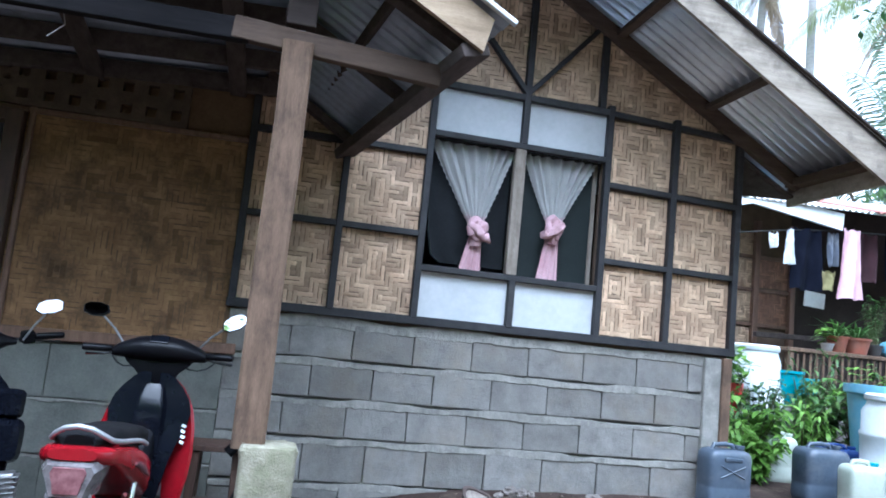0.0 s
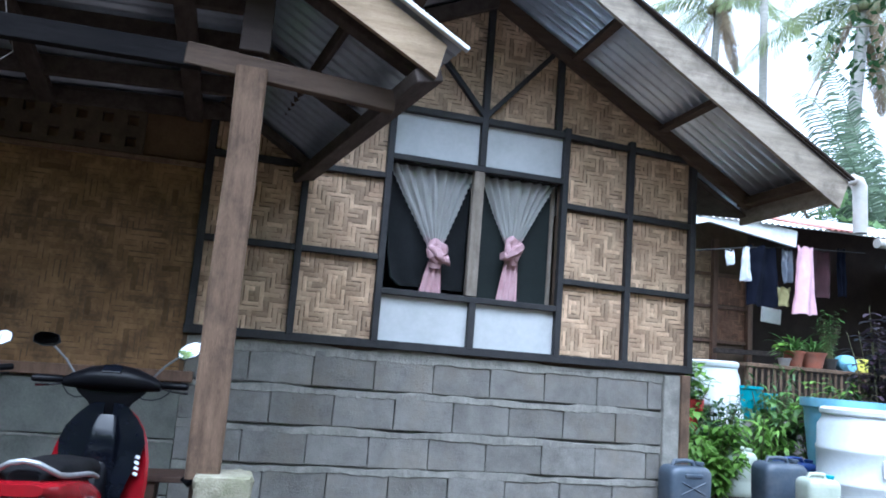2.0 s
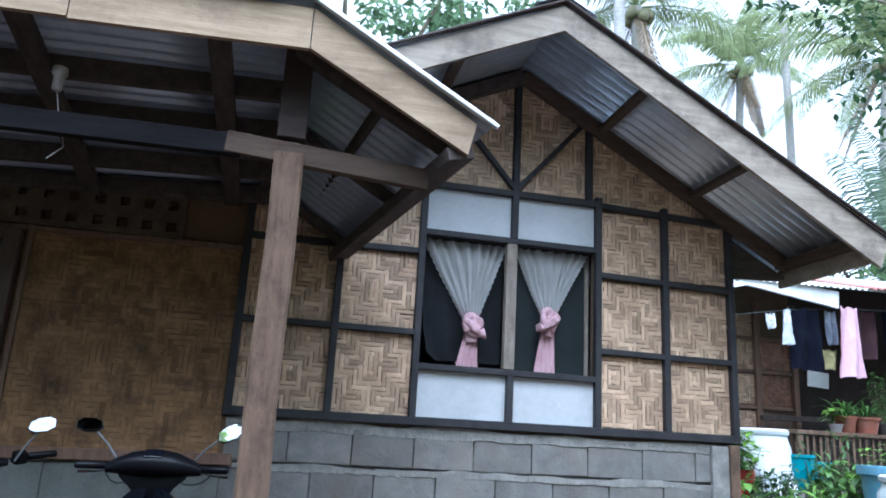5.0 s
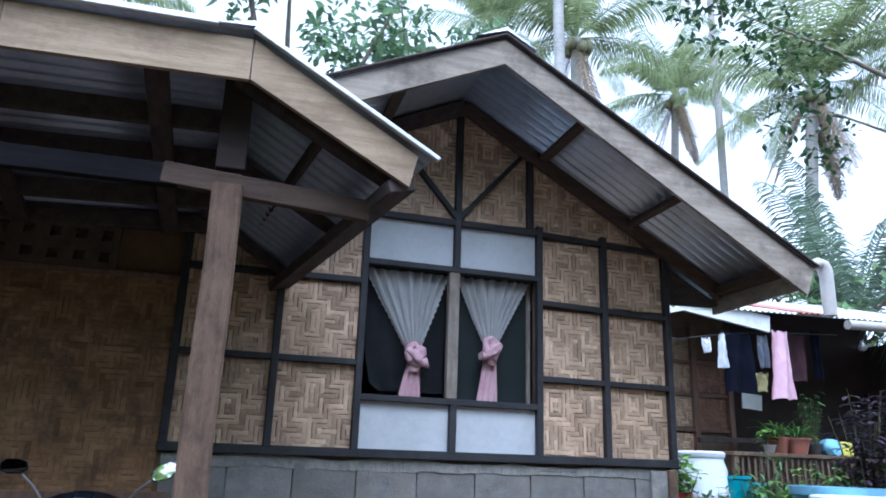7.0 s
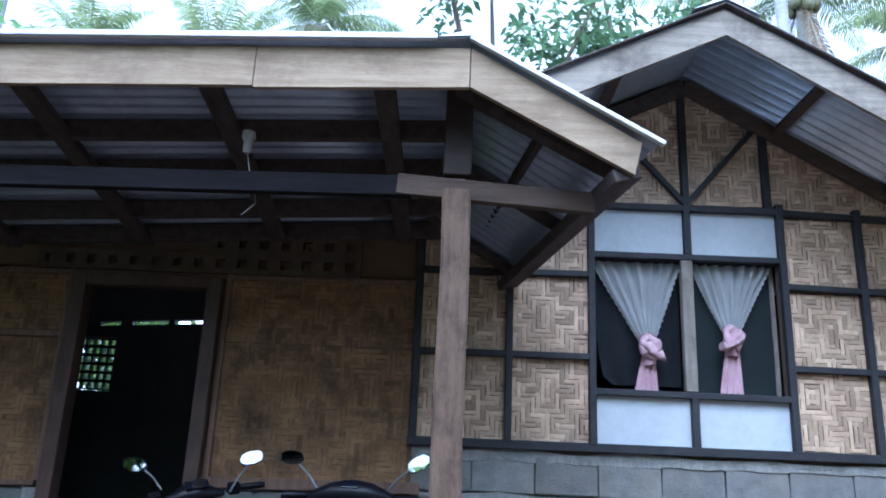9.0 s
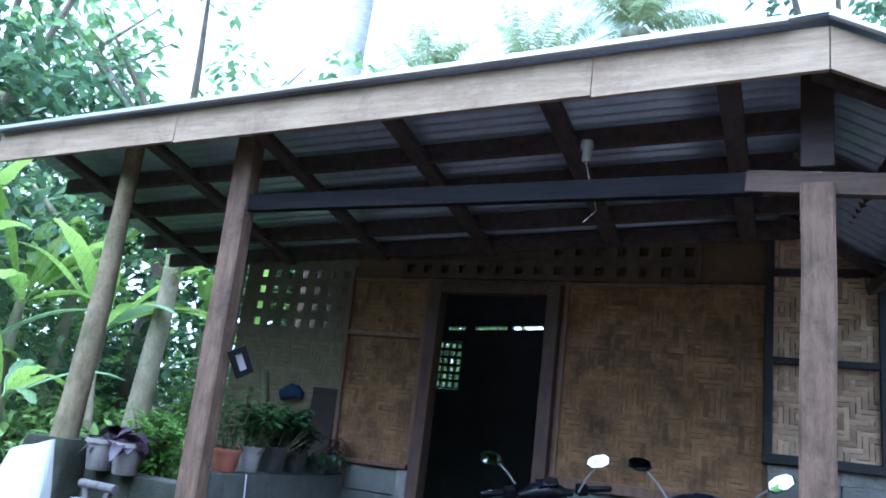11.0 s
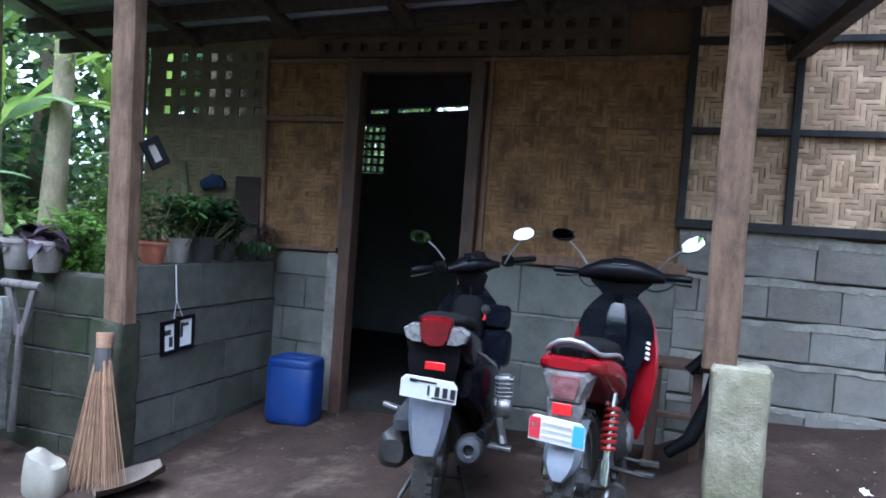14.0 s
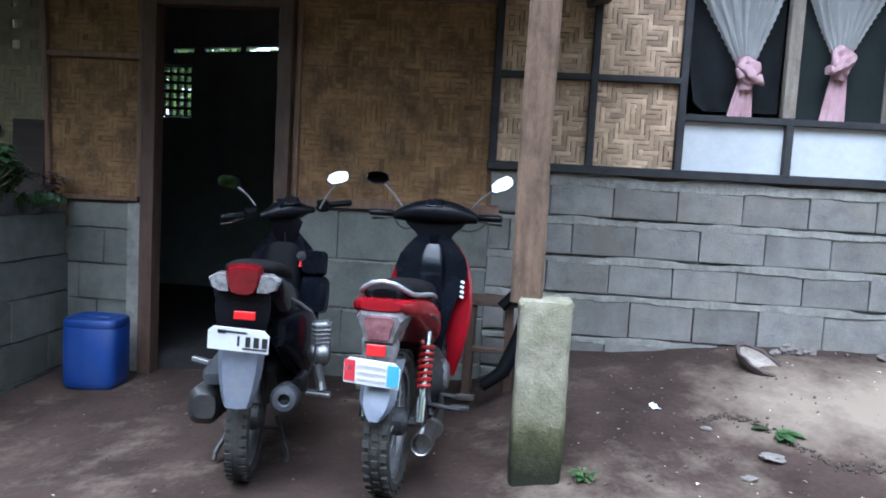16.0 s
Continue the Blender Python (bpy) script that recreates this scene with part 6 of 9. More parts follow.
def leaf(verts, faces, base, way, length, width, droop=0.3, segs=4, fold=0.25):
    """A pointed leaf blade bent along its length and folded at its midrib."""
    base, way = Vector(base), Vector(way).normalized()
    side = way.cross(Vector((0, 0, 1)))
    if side.length < 0.05:
        side = Vector((1, 0, 0))
    side.normalize()
    k = len(verts)
    p, d = base.copy(), way.copy()
    for i in range(segs + 1):
        u = i / segs
        w = width * 0.5 * (math.sin(math.pi * min(1, u * 0.92 + 0.08)) ** 0.8) if i < segs else 0.0008
        nrm = side.cross(d).normalized()
        verts.append(p - side * w + nrm * w * fold), verts.append(p.copy()), verts.append(p + side * w + nrm * w * fold)
        d = (d + Vector((0, 0, -droop / segs * 1.6))).normalized()
        p = p + d * (length / segs)
    for i in range(segs):
        a = k + 3 * i
        faces.append((a, a + 1, a + 4, a + 3)), faces.append((a + 1, a + 2, a + 5, a + 4))


def leaf_mesh(name, verts, faces, mat, parent=None, label=""):
    me = bpy.data.meshes.new(name)
    me.from_pydata([tuple(v) for v in verts], [], faces)
    me.materials.append(mat)
    me.shade_smooth()
    ob = new(name, me)
    if parent:
        ob.parent = parent
    if label:
        ob["label"] = label
    return ob


def bush(parent, height, spread, stems, leaves, size, mat, seed, name="foliage", droop=0.4, width=0.4, upright=0.5):
    """Stems that fork outward, each carrying leaves."""
    rng = random.Random(seed)
    bm = bmesh.new()
    verts, faces = [], []
    for s in range(stems):
        a = rng.uniform(0, 2 * math.pi)
        r = spread * math.sqrt(rng.random())
        h = height * rng.uniform(0.55, 1.0)
        top = Vector((r * math.cos(a), r * math.sin(a), h))
        mid = Vector((r * 0.35 * math.cos(a), r * 0.35 * math.sin(a), h * 0.5))
        tube(bm, [(0.03 * math.cos(a), 0.03 * math.sin(a), 0), mid, top], [0.007, 0.005, 0.002], 5)
        for q in range(leaves):
            u = rng.uniform(0.2, 1.0)
            p = mid.lerp(top, (u - 0.5) * 2) if u > 0.5 else Vector((0, 0, 0)).lerp(mid, u * 2)
            b = rng.uniform(0, 2 * math.pi)
            leaf(verts, faces, p, (math.cos(b), math.sin(b), rng.uniform(-0.1, upright)), size * rng.uniform(0.6, 1.2), size * width * rng.uniform(0.8, 1.2), droop)
    part("stem", bm, M_STEM, parent)
    return leaf_mesh(name, verts, faces, mat, parent)


def grass_tuft(parent, blades, length, mat, seed, name="leaf_tuft", width=0.02):
    rng = random.Random(seed)
    verts, faces = [], []
    for q in range(blades):
        b = rng.uniform(0, 2 * math.pi)
        leaf(verts, faces, (0.02 * math.cos(b), 0.02 * math.sin(b), 0), (math.cos(b), math.sin(b), rng.uniform(0.6, 2.2)), length * rng.uniform(0.6, 1.1), width, rng.uniform(0.5, 1.1), 6)
    return leaf_mesh(name, verts, faces, mat, parent)


def pot(parent, r, h, mat, label=""):
    bm = bmesh.new()
    lathe(bm, [(r * 0.68, 0), (r * 0.72, 0.004), (r * 0.95, h * 0.86), (r * 1.04, h * 0.86), (r * 1.06, h), (r * 0.95, h), (r * 0.90, h * 0.86), (r * 0.02, h * 0.85)], 24)
    p = part("pot", bm, mat, parent, label, smooth=True)
    bm = bmesh.new()
    lathe(bm, [(r * 0.9, h * 0.84), (r * 0.5, h * 0.9), (r * 0.02, h * 0.9)], 16)
    part("soil", bm, M_SOIL, p)
    return p


def potted(x, y, z, r, h, mat, label, category="potted plant", group="plants on the porch wall"):
    t = thing("potted_plant", pose(x, y, z), label, category, group)
    pot(t, r, h, mat)
    return t


def raised(ob, z):
    ob.location.z += z
    return ob


ZS = 0.935
t = potted(SX - 0.06, -1.24, ZS, 0.085, 0.13, M_CLAY, "terracotta pot with a thin green plant on the porch wall")
raised(bush(t, 0.46, 0.12, 9, 14, 0.10, M_LEAF, 1, width=0.22), 0.11)
t = potted(SX - 0.06, -1.02, ZS, 0.075, 0.15, M_POT, "pale cement pot with grassy leaves on the porch wall")
raised(bush(t, 0.34, 0.17, 16, 16, 0.09, M_LEAF, 2, width=0.3), 0.12)
t = potted(SX - 0.06, -0.81, ZS, 0.10, 0.16, M_DARKPOT, "dark pot with a dense leafy plant on the porch wall")
raised(bush(t, 0.30, 0.26, 44, 34, 0.075, M_LEAF_DARK, 3, width=0.5), 0.12)
t = potted(SX - 0.06, -0.57, ZS, 0.08, 0.13, M_DARKPOT, "dark pot with small leaves on the porch wall")
raised(bush(t, 0.24, 0.2, 24, 22, 0.07, M_LEAF_DARK, 4, width=0.5), 0.1)
t = potted(SX + 0.0, -0.38, ZS, 0.08, 0.11, M_DARKPOT, "dark pot with trailing leaves hanging over the wall")
raised(bush(t, 0.10, 0.2, 30, 30, 0.05, M_LEAF_DARK, 5, droop=2.4, width=0.45, upright=-0.5), 0.04)
t = potted(SX - 0.04, -0.15, ZS, 0.075, 0.12, M_DARKPOT, "dark pot with a reddish plant in the porch corner")
raised(bush(t, 0.22, 0.1, 8, 10, 0.07, M_LEAF_PURPLE, 6, width=0.35), 0.09)

bm = bmesh.new()
box(bm, (-4.185, -0.04, 1.19), (0.225, 0.03, 0.68), (-2, 0, 0), bevel=0.004)
tagged(part("plank", bm, M_BEAM), "dark weathered plank leaning on the bamboo screen", "plank")
bm = bmesh.new()
secs = [oval(-0.10, -0.01, 0.02, 0.015), oval(-0.07, -0.01, 0.03, 0.035), oval(0.0, 0.01, 0.035, 0.045), oval(0.06, 0.015, 0.03, 0.04), oval(0.11, -0.01, 0.02, 0.025)]
loft(bm, secs)
for v in bm.verts:
    v.co += Vector((0, 0, 1)) * 0.02 * noise.noise(v.co * 22)
    v.co = Vector((v.co.y, v.co.x, v.co.z * 1.3))
bmesh.ops.translate(bm, vec=(-4.51, -0.03, 1.465), verts=bm.verts)
tagged(part("cloth_cap", bm, M_CAPBLUE, smooth=True), "dark blue cloth cap hanging on the bamboo screen", "cap")

bm = bmesh.new()
tube(bm, [(-4.42, -0.30, 0.5), (-4.50, -0.28, 1.1), (-4.62, -0.25, 1.59)], [0.04, 0.038, 0.034], 12)
tagged(part("bamboo_pole", bm, M_STEM, smooth=True), "short green bamboo pole leaning behind the porch wall", "pole")


def hung_frame(name, m, w, h, label, marks, rim=0.024):
    """A black picture frame with a white sheet."""
    t = thing(name, m, label, "picture frame", "hung frames")
    bm = bmesh.new()
    for s in (-1, 1):
        box(bm, (0, s * (w / 2 - rim / 2), 0), (0.018, rim, h), bevel=0.003)
        box(bm, (0, 0, s * (h / 2 - rim / 2)), (0.018, w - 2 * rim + 0.004, rim), bevel=0.003)
    part("frame", bm, M_BLACKP, t)
    bm = bmesh.new()
    box(bm, (-0.003, 0, 0), (0.006, w - 0.04, h - 0.04))
    part("sheet", bm, M_PLATE if marks else M_POT, t, "white sheet with dark shapes")
    for cy, cz, sy, sz in marks:
        bm = bmesh.new()
        box(bm, (0.0015, cy, cz), (0.003, sy, sz))
        part("dark_shape", bm, M_INK, t)
    return t


hung_frame("picture_frame", pose(SX + 0.022, -1.155, 0.50, 4, 0, 0), 0.135, 0.205, "small black frame with dark shapes hung by string on the wall", ((-0.01, 0.03, 0.05, 0.03), (0.015, -0.03, 0.03, 0.06)))
hung_frame("picture_frame", pose(SX + 0.022, -1.01, 0.515, 2, 0, 0), 0.16, 0.21, "black frame with a white sheet hung by string on the wall", ((-0.035, 0.02, 0.02, 0.09), (0.0, 0.05, 0.05, 0.018)))
bm = bmesh.new()
for y in (-1.13, -1.05):
    tube(bm, [(SX + 0.03, y, 0.61), (SX + 0.025, -1.11, 0.72)], 0.002, 5)
tube(bm, [(SX + 0.025, -1.11, 0.72), (SX + 0.022, -1.13, 0.93)], 0.004, 5)
tagged(part("hanging_string", bm, M_PLATE), "pale string holding the hung frames", "string")
hung_frame("photo_frame", pose(-3.84, -1.44, 1.56, 30, 0, -25), 0.112, 0.165, "tilted black frame with a small grey photo on the post", (), 0.034)


def jerrycan(x, y, z, w, d, h, mat, label, yaw=0.0, group="jerrycans", name="jerrycan", cap_mat=None, pressed=True, flat=False):
    """A blow-moulded can: rounded body, sunk panel, handle and cap."""
    t = thing(name, pose(x, y, z, 0, 0, yaw), label, "jerrycan", group)
    bm = bmesh.new()
    secs = []
    for zz, k in ((0.0, 0.90), (0.02, 0.98), (0.10 * h, 1.0), (0.30 * h, 0.985), (0.32 * h, 0.97), (0.34 * h, 0.985), (0.76 * h, 1.0), (0.84 * h, 0.97), (0.90 * h, 0.86), (0.92 * h, 0.70)) if not flat else ((0.0, 0.90), (0.02, 0.98), (0.10 * h, 1.0), (0.86 * h, 1.0), (0.87 * h, 0.985), (0.88 * h, 1.0), (0.95 * h, 0.99), (0.985 * h, 0.95), (h, 0.86), (0.985 * h, 0.78)):
        secs.append([(px, py, zz) for px, _, py in [(a, 0, b) for a, _, b in oval(0, 0, w / 2 * k, d / 2 * k, 28, 5)]])
    loft(bm, secs)
    body = part("body", bm, mat, t, smooth=True)
    bm = bmesh.new()
    if flat:
        box(bm, (0, 0, h * 0.985), (w * 0.5, 0.035, h * 0.05), bevel=0.01)
    else:
        tube(bm, [(-w * 0.30, 0, h * 0.90), (-w * 0.26, 0, h * 0.985), (0, 0, h * 1.0), (w * 0.16, 0, h * 0.985), (w * 0.2, 0, h * 0.90)], 0.016, 10)
    part("handle", bm, mat, t, smooth=True)
    bm = bmesh.new()
    lathe(bm, [(0.028, h * 0.90), (0.028, h * 0.94), (0.034, h * 0.945), (0.034, h * 0.985), (0.03, h * 0.99)], 18, (w * 0.34, d * (0.2 if flat else 0), 0))
    part("cap", bm, cap_mat or mat, t)
    if pressed:
        bm = bmesh.new()
        for s in (-1, 1):
            beam(bm, (-w * 0.28, -d / 2 - 0.002, h * (0.58 + 0.2 * s * 0.5)), (w * 0.28, -d / 2 - 0.002, h * (0.58 - 0.2 * s * 0.5)), 0.008, 0.008)
        box(bm, (0, -d / 2, h * 0.78), (w * 0.4, 0.016, h * 0.06), bevel=0.005)
        part("pressed_panel", bm, mat, t)
    return t


jerrycan(-3.50, -0.36, ground_z(-3.50, -0.36), 0.34, 0.27, 0.435, M_BLUE, "blue plastic jerrycan standing by the door", 4, "porch containers", pressed=False, flat=True)


def broom():
    t = thing("stick_broom", pose(-3.80, -1.79, ground_z(-3.80, -1.79), -8, -6, 0), "coconut midrib stick broom leaning upright against the post", "broom")
    rng = random.Random(3)
    bm = bmesh.new()
    for k in range(130):
        a, r = rng.uniform(0, 2 * math.pi), math.sqrt(rng.random())
        top = Vector((0.035 * r * math.cos(a), 0.035 * r * math.sin(a), 0.70))
        low = Vector((0.20 * r * math.cos(a) + rng.uniform(-.01, .01), 0.07 * r * math.sin(a), rng.uniform(-0.01, 0.05)))
        tube(bm, [low, low.lerp(top, 0.55) * 1.0 + Vector((0, 0, 0)), top], [0.0016, 0.0024, 0.003], 4, cap=False)
    part("bristles", bm, M_STRAW, t, "splayed dry midribs")
    bm = bmesh.new()
    lathe(bm, [(0.042, 0.60), (0.044, 0.66), (0.041, 0.72)], 16)
    part("binding", bm, M_DARKPOT, t, "dark rubber binding")
    bm = bmesh.new()
    lathe(bm, [(0.038, 0.715), (0.045, 0.79), (0.042, 0.80), (0.02, 0.80)], 16)
    part("top_end", bm, M_STRAW, t)


broom()
bm = bmesh.new()
rings = []
for q in (0, 1):
    for i in range(9):
        u = i / 8
        w = 0.15 * math.sin(math.pi * (0.18 + 0.72 * u)) ** 0.7
        rings.append([(w * (c / 6 - 1), -0.17 + 0.34 * u, 0.05 * (c / 6 - 1) ** 2 + 0.03 * u * u - 0.006 * q) for c in range(13)])
verts_, faces_ = [p for r_ in rings for p in r_], []
for q in (0, 1):
    for i in range(8):
        for c in range(12):
            a = (q * 9 + i) * 13 + c
            faces_.append((a, a + 1, a + 14, a + 13))
made = [bm.verts.new(p) for p in verts_]
for f in faces_:
    bm.faces.new([made[v] for v in f])
bmesh.ops.transform(bm, matrix=pose(-3.63, -1.72, ground_z(-3.63, -1.72) + 0.03, 10, -6, -38), verts=bm.verts)
tagged(part("dustpan", bm, M_SPATHE, smooth=True), "dusty brown scoop lying beside the broom", "dustpan")


def sack():
    t = thing("feed_sack", pose(-4.63, -2.13, ground_z(-4.63, -2.13), 0, 4, 12), "full white plastic feed sack with faded print standing open", "sack")

    def skin(v, a, swell=1.0):
        z = 1.14 * v
        w = 0.235 * (1 - 0.45 * max(0, v - 0.55) / 0.45) * (0.93 + 0.07 * math.sin(math.pi * min(1, v * 1.6))) * swell
        d = 0.16 * (1 - 0.82 * max(0, v - 0.5) / 0.5) * swell
        c, s = math.cos(a), math.sin(a)
        f = 1 + 0.10 * noise.noise((c * 2.2, s * 2.2, z * 4)) + 0.05 * abs(noise.noise((c * 6, s * 6, z * 6))) + 0.02 * noise.noise((c * 14, s * 14, z * 16))
        return (math.copysign(abs(c) ** 0.7, c) * w * f + 0.03 * v, math.copysign(abs(s) ** 0.7, s) * d * f, z + (0.10 * (0.5 + 0.5 * c) * v * v))

    bm = bmesh.new()
    secs = [[skin(i / 40, 2 * math.pi * k / 64) for k in range(64)] for i in range(41)]
    loft(bm, secs)
    part("bag", bm, M_SACK, t, smooth=True)

    def printed(name, v0, v1, a0, a1, mat, label, rows=10, cols=14):
        """A print that follows the cloth between two heights and two turns."""
        bm = bmesh.new()
        grid = [[bm.verts.new(skin(v0 + (v1 - v0) * r / rows, radians(a0 + (a1 - a0) * c / cols), 1.012)) for c in range(cols + 1)] for r in range(rows + 1)]
        for r in range(rows):
            for c in range(cols):
                bm.faces.new((grid[r][c], grid[r][c + 1], grid[r + 1][c + 1], grid[r + 1][c]))
        return part(name, bm, mat, t, label, smooth=True)

    printed("print_patch", 0.10, 0.37, 215, 348, M_YELLOW, "yellow-green printed band")
    for k in range(4):
        printed("print_bar", 0.50, 0.575 - 0.01 * (k % 2), 284 + 12 * k, 292 + 12 * k, M_REDINK, "faded red print", 3, 2)
    for k in range(2):
        printed("print_bar", 0.66 - 0.03 * k, 0.68 - 0.03 * k, 358, 374 - 3 * k, M_GREYINK, "small grey print", 2, 3)


sack()
bm = bmesh.new()
secs = []
for z, k in ((0.0, 0.9), (0.02, 1.0), (0.07, 1.02), (0.12, 0.95), (0.145, 0.86), (0.15, 0.3)):
    secs.append([(a * k * 0.62, b * k * 0.7, 1.05 * z * (1.2 - 1.6 * a) + 0.008 * noise.noise((a * 14, b * 14, z * 9))) for a, _, b in oval(0, 0, 0.15, 0.11, 24, 4)])
loft(bm, secs)
bmesh.ops.transform(bm, matrix=pose(-3.97, -1.93, ground_z(-3.97, -1.93) - 0.005, 0, 0, 14), verts=bm.verts)
tagged(part("folded_sack", bm, M_OLDSACK, smooth=True), "folded grubby tan plastic sack on the ground beside the broom", "sack")

M_POLE = material("mossy_peeled_pole", (0.115, 0.085, 0.042), (0.30, 0.235, 0.135), 7, 0.95, 0.8, 50, stretch=(2, 2, 0.8), stain=(0.07, 0.085, 0.035), stain_scale=4, stain_amount=0.6)
M_CEMENT = material("speckled_cement_post", (0.10, 0.098, 0.088), (0.30, 0.29, 0.27), 22, 0.95, 1.0, 90, stain=(0.07, 0.075, 0.05), stain_scale=4, stain_amount=0.6)
# leaning pole on its mossy pier, pots on the stub wall
pedestal(-5.27, -4.885, -1.64, -1.36, -0.3, 1.0, "tall mossy concrete pier with a pole set in it", "pier", M_MOSSDARK)
bm = bmesh.new()
tube(bm, [(-5.07, -1.5, 0.93), (-5.05, -1.5, 1.25), (-5.02, -1.5, 1.9), (-5.03, -1.5, 2.5), (-5.035, -1.5, 2.98)], [0.086, 0.076, 0.066, 0.060, 0.056], 14)
for v in bm.verts:
    v.co += Vector((noise.noise(v.co * 6), noise.noise(v.co * 6 + Vector((7, 0, 0))), 0)) * 0.01
tagged(part("roof_pole", bm, M_POLE, smooth=True), "rough round tree-trunk pole holding the porch roof", "post")
for k, (x, lab) in enumerate(((-4.71, "grey cement pot with a dark purple plant"), (-4.50, "small grey pot with a purple spider-leaved plant"))):
    t = potted(x, -1.5, 0.85, 0.10 - 0.01 * k, 0.18, M_POT, lab, group="pots on the front wall")
    raised(bush(t, 0.13, 0.07, 5, 4, 0.19, M_LEAF_PURPLE, 20 + k, width=0.34, droop=0.7), 0.15)
M_SPADE = material("greyed_spade_timber", (0.07, 0.062, 0.06), (0.17, 0.155, 0.15), 8, 0.9, 0.4, 60, stretch=(4, 4, 0.8), gloss=0.2)
t = thing("spade", pose(-4.58, -1.60, -0.11), "old spade with an open handle standing against the stub wall", "spade")
bm = bmesh.new()
tube(bm, [(-0.01, 0, 0.05), (0, 0.01, 0.40), (0.01, 0.01, 0.66)], [0.022, 0.021, 0.02], 12)
part("shaft", bm, M_SPADE, t, "worn grey wooden shaft", smooth=True)
bm = bmesh.new()
for s in (-1, 1):
    beam(bm, (0.01 + s * 0.012, 0.01, 0.60), (0.01 + s * 0.095, 0.005, 0.87), 0.03, 0.04)
tube(bm, [(-0.13, 0.005, 0.885), (0.15, 0.005, 0.885)], 0.026, 12)
part("grip", bm, M_SPADE, t, "wide grey timber grip")
bm = bmesh.new()
loft(bm, [[(-4.70 + dx - 0.045 * k, -1.665, z), (-4.70 + dx + 0.045 * k, -1.665, z), (-4.70 + dx + 0.045 * k, -1.605, z), (-4.70 + dx - 0.045 * k, -1.605, z)] for z, k, dx in ((-0.05, 1.5, 0), (0.2, 1.35, 0.0), (0.45, 1.2, 0.02), (0.62, 1.0, 0.03), (0.70, 0.5, 0.035))])
bmesh.ops.subdivide_edges(bm, edges=bm.edges, cuts=3, use_grid_fill=True)
for v in bm.verts:
    v.co += Vector((noise.noise(v.co * 14), noise.noise(v.co * 14 + Vector((3, 3, 3))), 0)) * 0.012
tagged(part("cement_post", bm, M_CEMENT, smooth=True), "short rough cement post with crumbling edges", "post")

# lamp holder and wire under the porch roof
t = thing("lamp_holder", pose(-1.90, -1.48, 2.70), "white porcelain lamp holder with a hanging wire under the roof", "lamp holder")
bm = bmesh.new()
lathe(bm, [(0.03, 0.08), (0.034, 0.05), (0.022, 0.03), (0.022, -0.02), (0.016, -0.03)], 16)
part("socket", bm, M_POT, t, smooth=True)
bm = bmesh.new()
tube(bm, [(0, 0, -0.02), (0.02, 0.01, -0.12), (0.05, 0.02, -0.22), (0.06, 0.03, -0.27), (0.0, 0.03, -0.33)], 0.003, 5)
part("wire", bm, M_POT, t)

# stool with junk behind the motorcycle
t = thing("low_stool", pose(-1.06, -0.42, ground_z(-1.06, -0.42) - 0.02), "rough low timber stool by the post", "stool")
for x, y in ((-0.12, -0.1), (0.12, -0.1), (-0.12, 0.1), (0.12, 0.1)):
    timber("leg", (x, y, 0), (x * 0.9, y * 0.9, 0.55), 0.05, 0.05, M_DOOR, t)
timber("seat", (-0.2, 0, 0.57), (0.2, 0, 0.57), 0.26, 0.03, M_DOOR, t, up=(0, 0, 1))
timber("stretcher", (-0.12, -0.1, 0.3), (0.12, -0.1, 0.3), 0.03, 0.04, M_DOOR, t)
bm = bmesh.new()
tube(bm, [(-1.0, -0.62, 0.60), (-0.93, -0.6, 0.68), (-0.86, -0.58, 0.62), (-0.88, -0.6, 0.45), (-0.97, -0.66, 0.25), (-1.08, -0.7, 0.17)], [0.03, 0.035, 0.035, 0.045, 0.04, 0.03], 10)
tagged(part("rubber_hose", bm, M_MATTB, smooth=True), "coiled black rubber hose hanging by the post", "hose")

# ---- neighbouring house and yard ----
M_WHITEPAINT = material("flaking_white_paint", (0.62, 0.63, 0.62), (0.78, 0.78, 0.77), 4, 0.7, 0.1, 50, stain=(0.36, 0.34, 0.30), stain_scale=4, stain_amount=0.5)
M_ROOFPALE = material("pale_roof_sheet", (0.55, 0.56, 0.56), (0.72, 0.73, 0.73), 2, 0.5, 0.05, 30, metal=0.2, stain=(0.42, 0.22, 0.18), stain_scale=0.8, stain_amount=0.5)
M_RUST = material("rusty_roof_sheet", (0.33, 0.12, 0.09), (0.45, 0.20, 0.16), 3, 0.7, 0.05, 30)
M_PVC = material("grey_pvc", (0.34, 0.32, 0.29), (0.46, 0.43, 0.39), 4, 0.45, 0.03, 40, stain=(0.36, 0.26, 0.2), stain_scale=5, stain_amount=0.4)
M_NAVY = material("navy_cloth", (0.002, 0.0025, 0.006), (0.005, 0.006, 0.012), 6, 0.95, 0.2, 120, gloss=0.08)
M_WHITECLOTH = material("white_cloth", (0.6, 0.62, 0.65), (0.75, 0.76, 0.78), 6, 0.9, 0.15, 120, through_light=0.2)
M_PINKCLOTH = material("pale_pink_cloth", (0.60, 0.36, 0.42), (0.74, 0.50, 0.55), 6, 0.85, 0.15, 120, through_light=0.2)
M_MAROON = material("maroon_cloth", (0.02, 0.005, 0.008), (0.04, 0.009, 0.013), 6, 0.9, 0.15, 120)
M_YELLOWCLOTH = material("mustard_cloth", (0.17, 0.15, 0.06), (0.26, 0.23, 0.10), 6, 0.9, 0.15, 120)
M_DRUM = material("white_plastic_drum", (0.50, 0.54, 0.56), (0.64, 0.67, 0.68), 4, 0.4, 0.05, 40, stain=(0.45, 0.46, 0.44), stain_scale=4, stain_amount=0.4, gloss=0.4)
